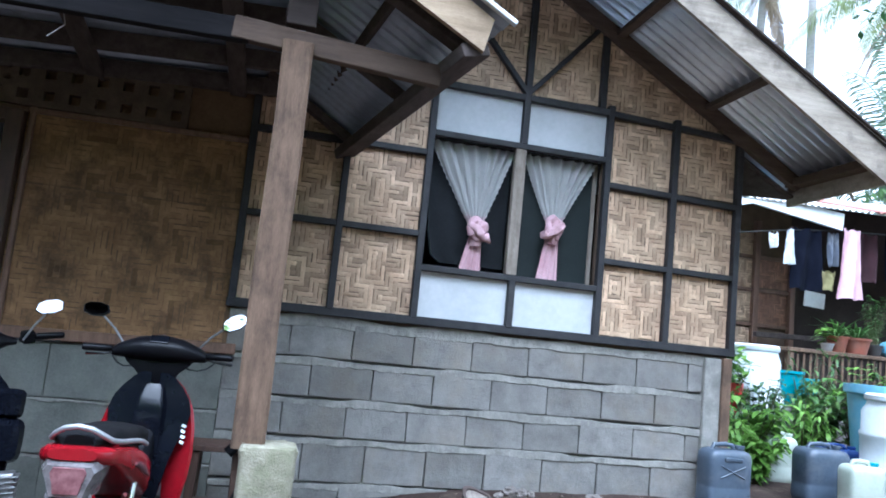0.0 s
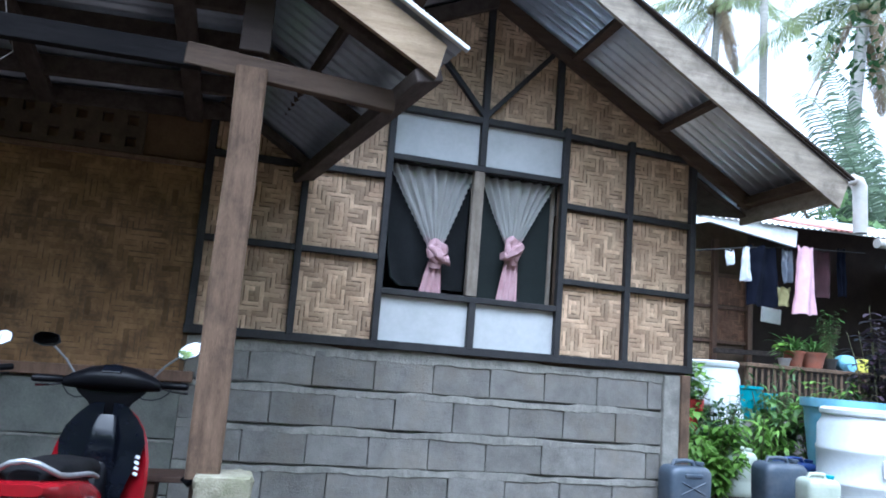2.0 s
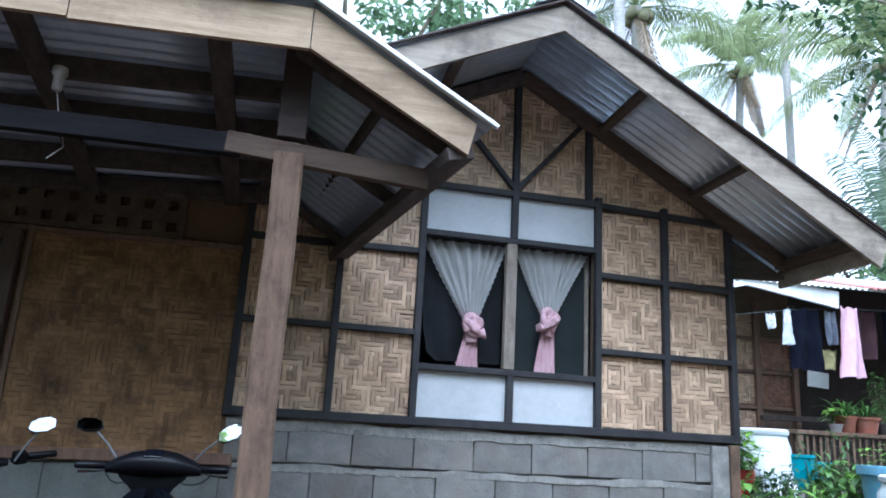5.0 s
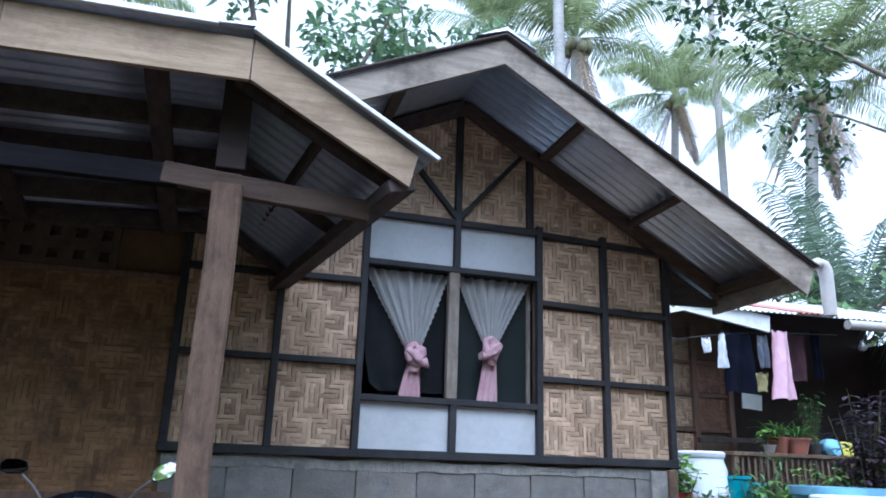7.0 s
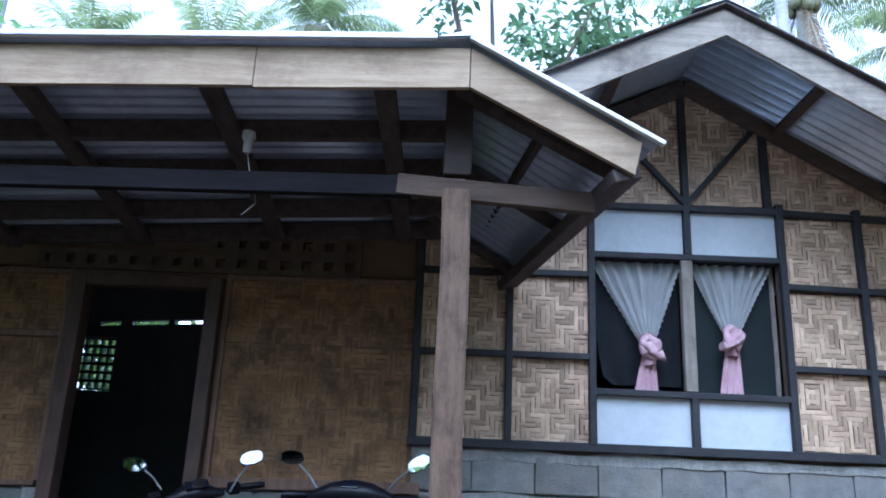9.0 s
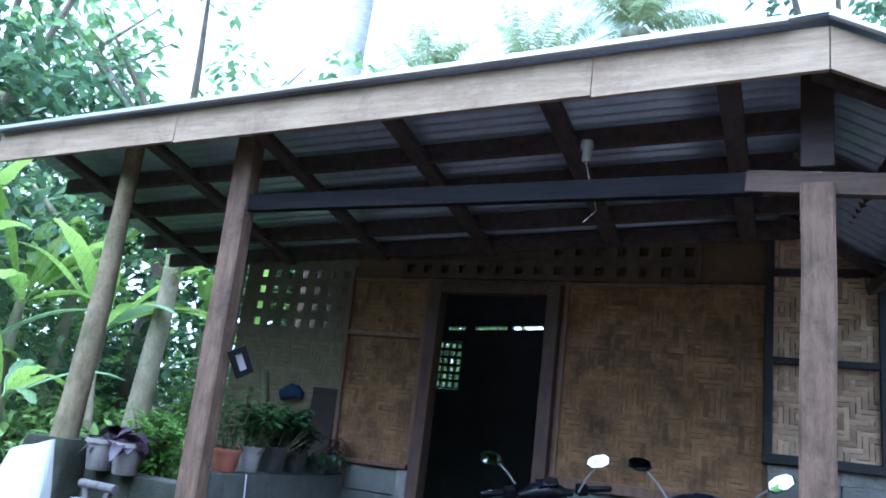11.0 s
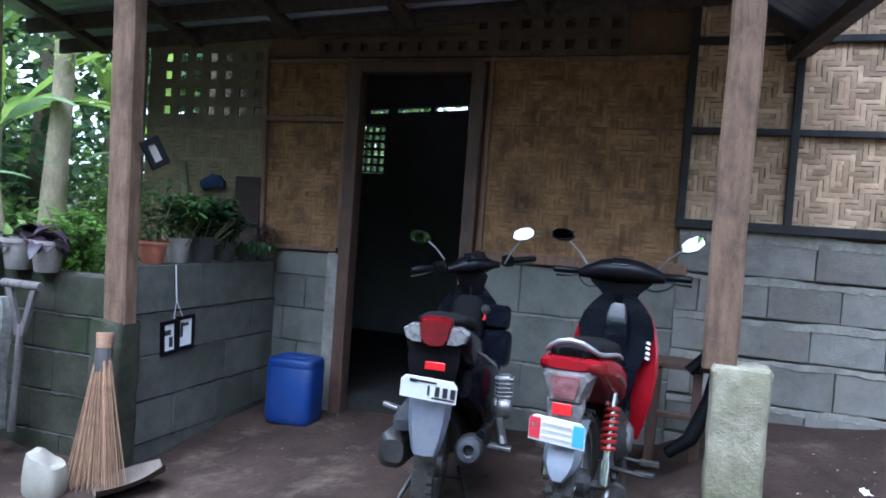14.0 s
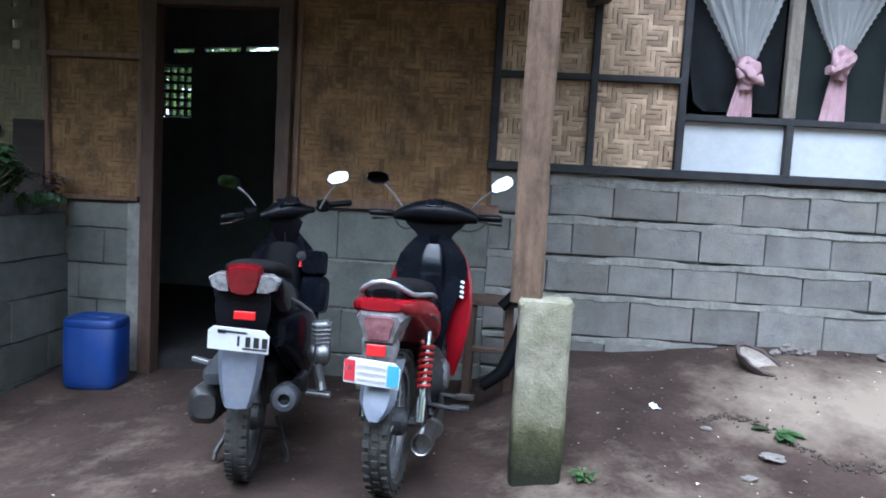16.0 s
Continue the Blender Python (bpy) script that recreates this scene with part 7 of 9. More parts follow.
M_TEAL = material("teal_plastic", (0.02, 0.21, 0.27), (0.04, 0.31, 0.37), 4, 0.4, 0.03, 40)
M_SKYBLUE = material("faded_blue_plastic", (0.12, 0.30, 0.42), (0.22, 0.42, 0.54), 4, 0.5, 0.05, 40, stain=(0.2, 0.26, 0.3), stain_scale=5, stain_amount=0.4)
M_GREYCAN = material("grey_blue_can", (0.036, 0.05, 0.074), (0.072, 0.092, 0.122), 4, 0.45, 0.04, 40, stain=(0.14, 0.14, 0.14), stain_scale=5, stain_amount=0.35)
M_MILKCAN = material("milky_plastic_can", (0.34, 0.38, 0.31), (0.48, 0.52, 0.45), 4, 0.45, 0.04, 40, stain=(0.30, 0.29, 0.21), stain_scale=4, stain_amount=0.4)
M_REDPOT = material("red_plastic", (0.4, 0.02, 0.02), (0.55, 0.04, 0.04), 4, 0.4, 0.03, 40)
M_NBDARK = material("dark_brown_boards", (0.022, 0.016, 0.014), (0.05, 0.036, 0.03), 4, 0.9, 0.2, 40)
M_WEAVE_RED = material("reddish_bamboo_strip", (0.16, 0.075, 0.04), (0.28, 0.15, 0.09), 4, 0.6, 0.25, 50, island=0.3)

nb = thing("house", pose(0, 0, 0), "neighbouring bamboo house with a pale sheet roof and dark open porch", "house")
slabs = [("porch_back_wall", 5.2, 8.0, 3.7, 3.8, 0.3, 3.62, M_NBDARK), ("end_wall", 7.9, 8.0, 2.3, 3.7, 0.3, 3.14, M_NBDARK), ("porch_floor", 4.2, 8.0, 2.3, 3.7, 0.3, 0.62, M_POT)]
for n_, x0, x1, y0, y1, z0, z1, m_ in slabs:
    slab(n_, x0, x1, y0, y1, z0, z1, m_, parent=nb)
slab("side_wall_core", 3.55, 5.2, 3.22, 3.28, 0.3, 3.42, M_GAP, parent=nb)
for x0, x1, z0, z1 in ((3.75, 4.20, 1.88, 2.24), (3.75, 4.20, 2.28, 2.64), (4.24, 4.68, 1.88, 2.24), (4.24, 4.68, 2.28, 2.64), (3.75, 4.68, 2.68, 2.95), (3.75, 4.68, 1.2, 1.8)):
    weave("woven_panel", x0, x1, z0, z1, 3.215, M_WEAVE, nb, strip=0.03)
for x0, x1, z0, z1 in ((4.75, 5.17, 1.86, 2.25), (4.75, 5.17, 2.30, 2.65)):
    weave("woven_panel", x0, x1, z0, z1, 3.215, M_WEAVE_RED, nb, strip=0.03)
for z in (1.84, 2.26, 2.66):
    timber("rail", (3.7, 3.2, z), (5.18, 3.2, z), 0.04, 0.04, M_BROWN, nb)
for x, y in ((4.71, 3.19), (5.21, 3.19), (4.22, 3.19)):
    timber("post", (x, y, 0.4), (x, y, 3.1), 0.07, 0.07, M_BROWN, nb)
timber("rail", (4.6, 3.0, 1.72), (5.5, 3.0, 1.74), 0.06, 0.06, M_RAFTER, nb)
corrugated("roof", (3.2, 2.15, 3.10), (8.2, 1.95, 3.14), (3.2, 4.6, 3.80), (8.2, 4.6, 3.95), 0.076, 0.012, M_ROOFPALE, "", "v", parent=nb)["label"] = "pale weathered corrugated sheet roof"
corrugated("rusty_sheet", (5.35, 2.04, 3.128), (5.75, 2.02, 3.13), (5.0, 4.6, 3.90), (5.4, 4.6, 3.91), 0.076, 0.012, M_RUST, "", "v", parent=nb)["label"] = "rust-red roof sheet strip"
bm = bmesh.new()
s = [(3.45, 3.05), (3.91, 3.185), (5.03, 3.08), (5.01, 2.895), (3.91, 3.05), (3.45, 2.93)]
loft(bm, [[(x, 2.14, z) for x, z in s], [(x, 2.18, z) for x, z in s]])
part("fascia_board", bm, M_WHITEPAINT, nb, "flaking white fascia board")
bm = bmesh.new()
tube(bm, [(5.9, 1.93, 3.02), (8.2, 1.93, 3.06)], 0.055, 14)
part("gutter", bm, M_PVC, nb, "grey pipe gutter", smooth=True)
bm = bmesh.new()
tube(bm, [(5.60, 1.85, 3.08), (5.60, 1.85, 3.52), (5.595, 1.85, 3.60), (5.56, 1.85, 3.655), (5.50, 1.84, 3.675), (5.15, 1.78, 3.56)], [0.075, 0.075, 0.08, 0.08, 0.065, 0.055], 18)
tagged(part("downpipe", bm, M_PVC, smooth=True), "grey plastic pipe with an elbow by the roof", "pipe")
bm = bmesh.new()
lathe(bm, [(0.02, 0.06), (0.022, 0.03), (0.045, 0.0), (0.05, -0.03), (0.03, -0.065), (0.004, -0.07)], 16, (6.35, 2.2, 2.85))
tagged(part("light_bulb", bm, M_LENS_CLEAR, smooth=True), "unlit glass bulb under the neighbour's eave", "bulb")


def cloth(name, x0, x1, z0, z1, y, mat, label, seed, flare=0.0, ragged=0.03):
    """Hung washing: a folded sheet pinched at the line, with an uneven hem."""
    rng = random.Random(seed)
    vs, fs = [], []
    n, rows = 28, 14
    ph = rng.uniform(0, 6)
    for s in (0, 1):
        for j in range(rows + 1):
            v = j / rows
            for i in range(n + 1):
                u = i / n
                hem = ragged * noise.noise((u * 4, seed, 0)) * v
                x = x0 + (x1 - x0) * u + (u - 0.5) * flare * v
                vs.append((x, y + math.sin(u * 9 + ph + v * 2) * 0.035 * (0.3 + v) + 0.02 * noise.noise((u * 5, v * 5, seed)) + s * 0.012, z1 + (z0 - z1) * v + hem - 0.03 * math.sin(u * math.pi * 2) ** 2 * (1 - v)))
    for s in (0, 1):
        o = s * (n + 1) * (rows + 1)
        for j in range(rows):
            for i in range(n):
                a = o + j * (n + 1) + i
                fs.append((a, a + 1, a + n + 2, a + n + 1))
    me = bpy.data.meshes.new(name)
    me.from_pydata(vs, [], fs)
    me.materials.append(mat)
    me.shade_smooth()
    return tagged(new(name, me), label, "laundry", "washing on the line")


cloth("hung_shirt", 4.46, 4.79, 2.20, 2.88, 2.2, M_NAVY, "dark navy garment hanging on the washing line", 1, 0.03)
cloth("hung_shirt", 4.35, 4.44, 2.46, 2.84, 2.17, M_WHITECLOTH, "narrow white garment hanging on the washing line", 2)
cloth("hung_cloth", 4.17, 4.25, 2.62, 2.79, 2.2, M_WHITECLOTH, "small white cloth pegged on the washing line", 3)
cloth("hung_shirt", 4.91, 5.02, 2.5, 2.88, 2.22, M_GREYP, "grey shirt hanging on the washing line", 4)
cloth("hung_cloth", 4.84, 5.04, 2.24, 2.46, 2.25, M_YELLOWCLOTH, "mustard cloth hanging behind other washing", 5)
cloth("hung_towel", 5.01, 5.23, 2.16, 2.92, 2.12, M_PINKCLOTH, "pale pink towel hanging at the end of the line", 6, 0.09, 0.06)
cloth("hung_shirt", 5.31, 5.63, 2.4, 2.95, 2.35, M_MAROON, "dark maroon garment hanging in shade", 7, 0.05)
cloth("hung_strap", 5.73, 5.81, 2.43, 3.0, 2.3, M_NAVY, "narrow grey strap hanging from the eave", 8)
bm = bmesh.new()
tube(bm, [(3.75, 2.2, 2.72), (4.4, 2.2, 2.83), (5.0, 2.2, 2.90), (6.0, 2.2, 2.95)], 0.006, 6)
tagged(part("washing_line", bm, M_DARKMETAL), "thin dark washing line under the eave", "washing line")
bm = bmesh.new()
box(bm, (4.98, 2.5, 2.145), (0.26, 0.02, 0.17), (0, 4, 0), bevel=0.004)
tagged(part("notice_board", bm, M_WHITEPAINT), "small white board hung on the porch", "board")
for z, c in ((2.42, M_SKYBLUE), (2.18, M_WHITEPAINT)):
    bm = bmesh.new()
    box(bm, (4.32, 3.16, z), (0.16, 0.05, 0.13), bevel=0.006)
    tagged(part("wall_box", bm, c), "small pale box fixed on the neighbour's wall", "box", "wall boxes")

# shelf with pots
sh = thing("plant_shelf", pose(5.19, 2.2, 1.555), "rough timber shelf with bamboo slats holding pot plants", "shelf")
timber("board", (-0.85, 0, 0.0), (0.95, 0, 0.0), 0.3, 0.04, M_LUMBER, sh, up=(0, 0, 1))
for i in range(22):
    x = -0.8 + i * 0.078
    timber("slat", (x, -0.12, -0.32), (x, -0.12, -0.02), 0.03, 0.012, M_LUMBER, sh)
for x in (-0.8, 0.9):
    for y in (-0.11, 0.11):
        timber("leg", (x, y, -1.13), (x, y, -0.02), 0.05, 0.05, M_LUMBER, sh)
ZP = 1.577
for k, (x, r, lab) in enumerate(((5.01, 0.115, "terracotta pot with spider-leaved plant on the shelf"), (5.26, 0.135, "terracotta pot with grassy plant on the shelf"))):
    t = potted(x, 2.17, ZP, r, 0.17, M_CLAY, lab, group="pots on the shelf")
    raised(grass_tuft(t, 46, 0.36, M_LEAF, 30 + k), 0.15)
t = potted(5.50, 2.2, ZP, 0.09, 0.12, M_DARKPOT, "dark pot with a tall feathery plant on the shelf", group="pots on the shelf")
raised(bush(t, 0.62, 0.16, 14, 16, 0.09, M_LEAF, 33, width=0.2), 0.1)
t = potted(4.85, 2.12, ZP, 0.07, 0.08, M_POT, "small pot with a bright leafy shoot on the shelf", group="pots on the shelf")
raised(bush(t, 0.28, 0.06, 3, 7, 0.13, M_LEAF_BRIGHT, 34, width=0.45), 0.06)
bm = bmesh.new()
loft(bm, [oval(-0.10, 0.06, 0.06, 0.05), oval(-0.05, 0.09, 0.12, 0.09), oval(0.04, 0.09, 0.12, 0.09), oval(0.1, 0.06, 0.05, 0.05)])
for v in bm.verts:
    v.co += Vector((1, 1, 1)) * 0.02 * noise.noise(v.co * 14)
bmesh.ops.translate(bm, vec=(5.72, 2.2, ZP - 0.005), verts=bm.verts)
tagged(part("plastic_bag", bm, M_SKYBLUE, smooth=True), "crumpled blue plastic bag on the shelf", "bag")
bm = bmesh.new()
box(bm, (5.90, 2.2, ZP + 0.075), (0.15, 0.14, 0.15), bevel=0.012)
tagged(part("yellow_tub", bm, M_YELLOW), "small yellow tub on the shelf", "tub")


def drum(x, y, z, r, h, mat, label, lid=None, group="drums"):
    t = thing("plastic_drum", pose(x, y, z), label, "drum", group)
    bm = bmesh.new()
    lathe(bm, [(r * 0.9, 0), (r * 0.97, 0.02), (r, h * 0.12), (r * 0.985, h * 0.30), (r * 1.02, h * 0.32), (r * 1.02, h * 0.35), (r * 0.985, h * 0.37), (r, h * 0.62), (r * 1.02, h * 0.64), (r * 1.02, h * 0.67), (r * 0.985, h * 0.69), (r * 0.98, h * 0.88), (r * 0.88, h * 0.95), (r * 0.86, h)], 32)
    part("body", bm, mat, t, smooth=True)
    bm = bmesh.new()
    lathe(bm, [(r * 0.90, h * 0.985), (r * 0.93, h), (r * 0.93, h + 0.03), (r * 0.86, h + 0.045), (r * 0.2, h + 0.04)], 32)
    part("lid", bm, lid or mat, t, smooth=True)
    bm = bmesh.new()
    for k in range(2):
        box(bm, (-r * 0.2 + k * r * 0.62, -r * 1.0, h * 0.52), (r * 0.42, 0.012, h * 0.16), bevel=0.003)
    part("paper_label", bm, M_PLATE, t)
    return t


def tub(x, y, z, r, h, mat, label):
    bm = bmesh.new()
    lathe(bm, [(r * 0.75, 0), (r * 0.78, 0.01), (r * 0.97, h * 0.9), (r * 1.05, h * 0.92), (r * 1.05, h), (r * 0.96, h), (r * 0.9, h * 0.85), (r * 0.72, 0.03), (0.01, 0.03)], 28, (x, y, z))
    return tagged(part("tub", bm, mat, smooth=True), label, "tub", "plastic tubs")


gz = ground_z
drum(3.9, 2.0, gz(3.9, 2.0), 0.26, 1.10, M_DRUM, "white plastic drum covered with a crumpled sheet", M_WHITECLOTH)
tub(4.20, 1.9, 0.99, 0.165, 0.34, M_TEAL, "teal plastic tub on a low stand")
tub(4.50, 1.98, 0.99, 0.12, 0.28, M_TEAL, "teal plastic bucket on a low stand")
bm = bmesh.new()
box(bm, (4.4, 1.95, 0.69), (0.8, 0.36, 0.60), bevel=0.01)
tagged(part("low_stand", bm, M_POT), "low grey concrete stand under the tubs", "stand")
tub(5.75, 1.9, 0.80, 0.28, 0.45, M_SKYBLUE, "large faded blue tub on blocks")
bm = bmesh.new()
box(bm, (5.75, 1.9, 0.61), (0.5, 0.4, 0.40), bevel=0.01)
tagged(part("block_stack", bm, M_BLOCK), "concrete blocks under the blue tub", "blocks")
drum(3.90, 0.10, gz(3.9, 0.10), 0.325, 0.77, M_DRUM, "large white ribbed plastic drum", None)
tub(4.26, 0.62, gz(4.26, 0.62) + 0.0, 0.36, 0.86, M_SKYBLUE, "tall pale blue open barrel behind the drum")
jerrycan(2.19, -0.15, gz(2.19, -0.15), 0.33, 0.20, 0.40, M_GREYCAN, "grey-blue jerrycan standing at the wall corner", 2, "yard jerrycans")
jerrycan(3.42, 0.95, gz(3.42, 0.95), 0.28, 0.22, 0.40, M_MILKCAN, "milky green plastic jerrycan on the ground", -8, "yard jerrycans", pressed=False)
jerrycan(3.20, 0.17, gz(3.20, 0.17), 0.36, 0.25, 0.42, M_GREYCAN, "dark grey wide jerrycan on the ground", -4, "yard jerrycans", pressed=False)
jerrycan(3.72, 0.62, gz(3.72, 0.62), 0.36, 0.24, 0.36, M_BLUE, "blue jerrycan behind the grey ones", -10, "yard jerrycans", pressed=False)
jerrycan(3.22, -0.20, gz(3.22, -0.20), 0.26, 0.2, 0.36, M_MILKCAN, "small white jerrycan with a handle", -6, "yard jerrycans", cap_mat=M_TEAL, pressed=False)

# yard plants
spots = [(2.75, 0.95, 0.62, 0.28, M_LEAF_DARK, 0.16), (2.95, 1.25, 0.55, 0.3, M_LEAF, 0.14), (3.25, 1.05, 0.60, 0.3, M_LEAF_DARK, 0.16), (3.5, 1.35, 0.7, 0.3, M_LEAF, 0.13),
         (3.85, 1.2, 0.62, 0.32, M_LEAF, 0.14), (4.15, 1.35, 0.8, 0.3, M_LEAF_BRIGHT, 0.16), (4.45, 1.2, 0.9, 0.3, M_LEAF, 0.12), (4.75, 1.35, 0.95, 0.32, M_LEAF_DARK, 0.13),
         (3.05, 0.75, 0.40, 0.25, M_LEAF_DARK, 0.14), (4.6, 0.95, 0.6, 0.3, M_LEAF_BRIGHT, 0.12), (2.62, 0.65, 0.45, 0.2, M_LEAF_DARK, 0.15), (3.65, 1.6, 0.75, 0.3, M_LEAF, 0.12)]
spots += [(3.35, 1.75, 0.9, 0.34, M_LEAF, 0.14), (4.3, 1.7, 1.0, 0.34, M_LEAF_BRIGHT, 0.13), (4.95, 1.1, 0.9, 0.34, M_LEAF, 0.12), (2.9, 1.6, 0.8, 0.3, M_LEAF_BRIGHT, 0.15), (5.35, 1.5, 0.9, 0.36, M_LEAF, 0.12)]
for k, (x, y, h, r, m_, sz) in enumerate(spots):
    m_ = (M_LEAF_BRIGHT, M_LEAF, M_LEAF_BRIGHT, M_LEAF_DARK)[k % 4]
    t = thing("shrub", pose(x, y, gz(x, y) - 0.01), "leafy green garden shrub among the jerrycans" if m_ is not M_LEAF_DARK else "dark green garden shrub by the house corner", "shrub", "yard shrubs")
    bush(t, h * 1.2, r * 1.1, 20, 22, sz * 0.9, m_, 50 + k, width=(0.34, 0.22, 0.42)[k % 3], droop=(0.4, 0.9, 0.6)[k % 3])
t = thing("croton_shrub", pose(4.95, 0.95, gz(4.95, 0.95)), "tall dark purple-leaved shrub in the yard", "shrub")
bush(t, 1.75, 0.32, 40, 26, 0.12, M_LEAF_PURPLE, 80, width=0.42)
t = thing("potted_plant", pose(3.42, 1.75, gz(3.42, 1.75)), "leafy bright green plant in a red pot by the house", "potted plant")
pot(t, 0.16, 0.75, M_REDPOT, "tall red plastic pot")
raised(bush(t, 0.55, 0.2, 12, 14, 0.16, M_LEAF_BRIGHT, 81, width=0.45), 0.68)

# stones, leaves and litter on the ground
M_STONE = material("brown_stone", (0.085, 0.072, 0.063), (0.18, 0.158, 0.14), 6, 0.95, 0.5, 60)
M_HUSK = material("brown_husk", (0.035, 0.024, 0.021), (0.085, 0.062, 0.052), 12, 0.95, 0.6, 80)
M_WILT = material("wilted_leaf", (0.012, 0.022, 0.010), (0.035, 0.055, 0.022), 8, 0.7, 0.2, 60, gloss=0.2)
M_LINING = material("pale_husk_fibre", (0.17, 0.14, 0.115), (0.33, 0.29, 0.25), 14, 0.95, 0.6, 90, stretch=(1, 5, 1), gloss=0.2)
M_CLOD = material("crumbled_dirt", (0.04, 0.029, 0.024), (0.12, 0.092, 0.075), 9, 0.95, 0.4, 60, gloss=0.2)
M_DRYLEAF = material("pale_dry_leaf", (0.30, 0.24, 0.18), (0.50, 0.44, 0.36), 6, 0.8, 0.2, 60)


def stone(x, y, s, label, seed, flat=0.6):
    bm = bmesh.new()
    bmesh.ops.create_icosphere(bm, subdivisions=3, radius=1.0)
    for v in bm.verts:
        k = 1 + 0.5 * noise.noise(v.co * 1.5 + Vector((seed, 0, 0))) + 0.16 * noise.noise(v.co * 4)
        v.co = Vector((v.co.x * s[0] * k, v.co.y * s[1] * k, v.co.z * s[2] * k))
    bmesh.ops.translate(bm, vec=(x, y, gz(x, y) + s[2] * flat), verts=bm.verts)
    return tagged(part("stone", bm, M_STONE), label, "stone", "stones on the ground")


# boat-shaped piece of coconut husk by the wall
t = thing("coconut_husk", pose(0.47, -0.43, gz(0.47, -0.43) + 0.052, 20, 28, -14), "boat-shaped piece of dry coconut husk lying by the block wall", "coconut husk")


def hull(w, d, h, rim):
    """Half an egg shell with a pointed end and an uneven rim."""
    rings = []
    for i in range(9):
        q = radians(90 * i / 8)
        ring = []
        for k in range(32):
            a = 2 * math.pi * k / 32
            point = 1 + 0.22 * max(0, math.cos(a)) ** 6
            f = math.sin(q) * (1 + 0.06 * noise.noise((math.cos(a) * 3, math.sin(a) * 3, i * 0.3)))
            ring.append((w * f * math.cos(a) * point, d * f * math.sin(a), -h * math.cos(q) + (rim * noise.noise((math.cos(a) * 2, math.sin(a) * 2, 4)) if i == 8 else 0)))
        rings.append(ring)
    rings[0] = [(0.004 * math.cos(2 * math.pi * k / 32), 0.004 * math.sin(2 * math.pi * k / 32), -h) for k in range(32)]
    return rings


bm = bmesh.new()
loft(bm, hull(0.155, 0.115, 0.085, 0.02) + hull(0.135, 0.095, 0.062, 0.02)[::-1])
part("shell", bm, M_HUSK, t, smooth=True)
bm = bmesh.new()
loft(bm, hull(0.131, 0.091, 0.058, 0.012)[:8] + hull(0.127, 0.087, 0.052, 0.012)[:8][::-1])
part("fibre_lining", bm, M_LINING, t, "pale fibrous inside", smooth=True)
for k, (x, y, s, lab) in enumerate(((0.283, -1.273, (0.058, 0.042, 0.016), "flat grey stone on the dirt"), (0.127, -1.444, (0.034, 0.024, 0.010), "small flat stone on the dirt"), (0.03, -1.06, (0.022, 0.018, 0.009), "small pale stone on the dirt"),
                                    (0.62, -0.20, (0.03, 0.024, 0.02), "small grey lump of rubble by the wall"), (0.70, -0.17, (0.05, 0.035, 0.035), "grey lump of rubble by the wall"), (0.77, -0.19, (0.038, 0.03, 0.028), "grey lump of rubble by the wall"), (0.84, -0.16, (0.03, 0.03, 0.018), "small grey lump of rubble by the wall"), (1.25, -0.2, (0.05, 0.035, 0.025), "small stone by the wall"))):
    stone(x, y, s, lab, k * 3.7)
rng = random.Random(11)
verts, faces = [], []
for k in range(210):
    x, y = rng.uniform(-3.6, 2.6), rng.uniform(-2.9, -0.1)
    if x < -0.9 and rng.random() < 0.85:
        continue
    a = rng.uniform(0, 6.28)
    big = 2.2 if rng.random() < 0.08 else 1.0
    leaf(verts, faces, (x, y, gz(x, y) + 0.006), (math.cos(a), math.sin(a), 0.05), big * rng.uniform(0.008, 0.022), big * rng.uniform(0.005, 0.012), 0.05, 2, 0.5)
tagged(leaf_mesh("leaf_litter", verts, faces, M_DRYLEAF), "scattered pale dry leaf litter on the dirt", "litter", kind="stuff")


def crumb(x, y, r):
    """A low uneven crumb of soil or stone on the ground."""
    k0 = len(verts)
    z = gz(x, y) + r * 0.3
    for dx, dy, dz in ((1, 0, 0), (-0.4, 0.9, 0.1), (-0.7, -0.8, 0), (0.1, 0.1, 0.8), (0, 0, -0.8)):
        verts.append((x + r * dx * rng.uniform(0.7, 1.3), y + r * dy * rng.uniform(0.7, 1.3), z + r * dz))
    faces.extend([(k0, k0 + 1, k0 + 3), (k0 + 1, k0 + 2, k0 + 3), (k0 + 2, k0, k0 + 3), (k0 + 1, k0, k0 + 4), (k0 + 2, k0 + 1, k0 + 4), (k0, k0 + 2, k0 + 4)])


verts, faces = [], []
for k in range(900):
    x, y = rng.uniform(-3.8, 2.6), rng.uniform(-2.9, -0.06)
    if x > -0.9 or rng.random() < 0.4:
        crumb(x, y, rng.uniform(0.004, 0.012) * (2.0 if rng.random() < 0.05 else 1.0))
tagged(leaf_mesh("pebbles", verts, faces, M_CLOD), "small crumbs of stone and clod on the dirt", "pebbles", kind="stuff")
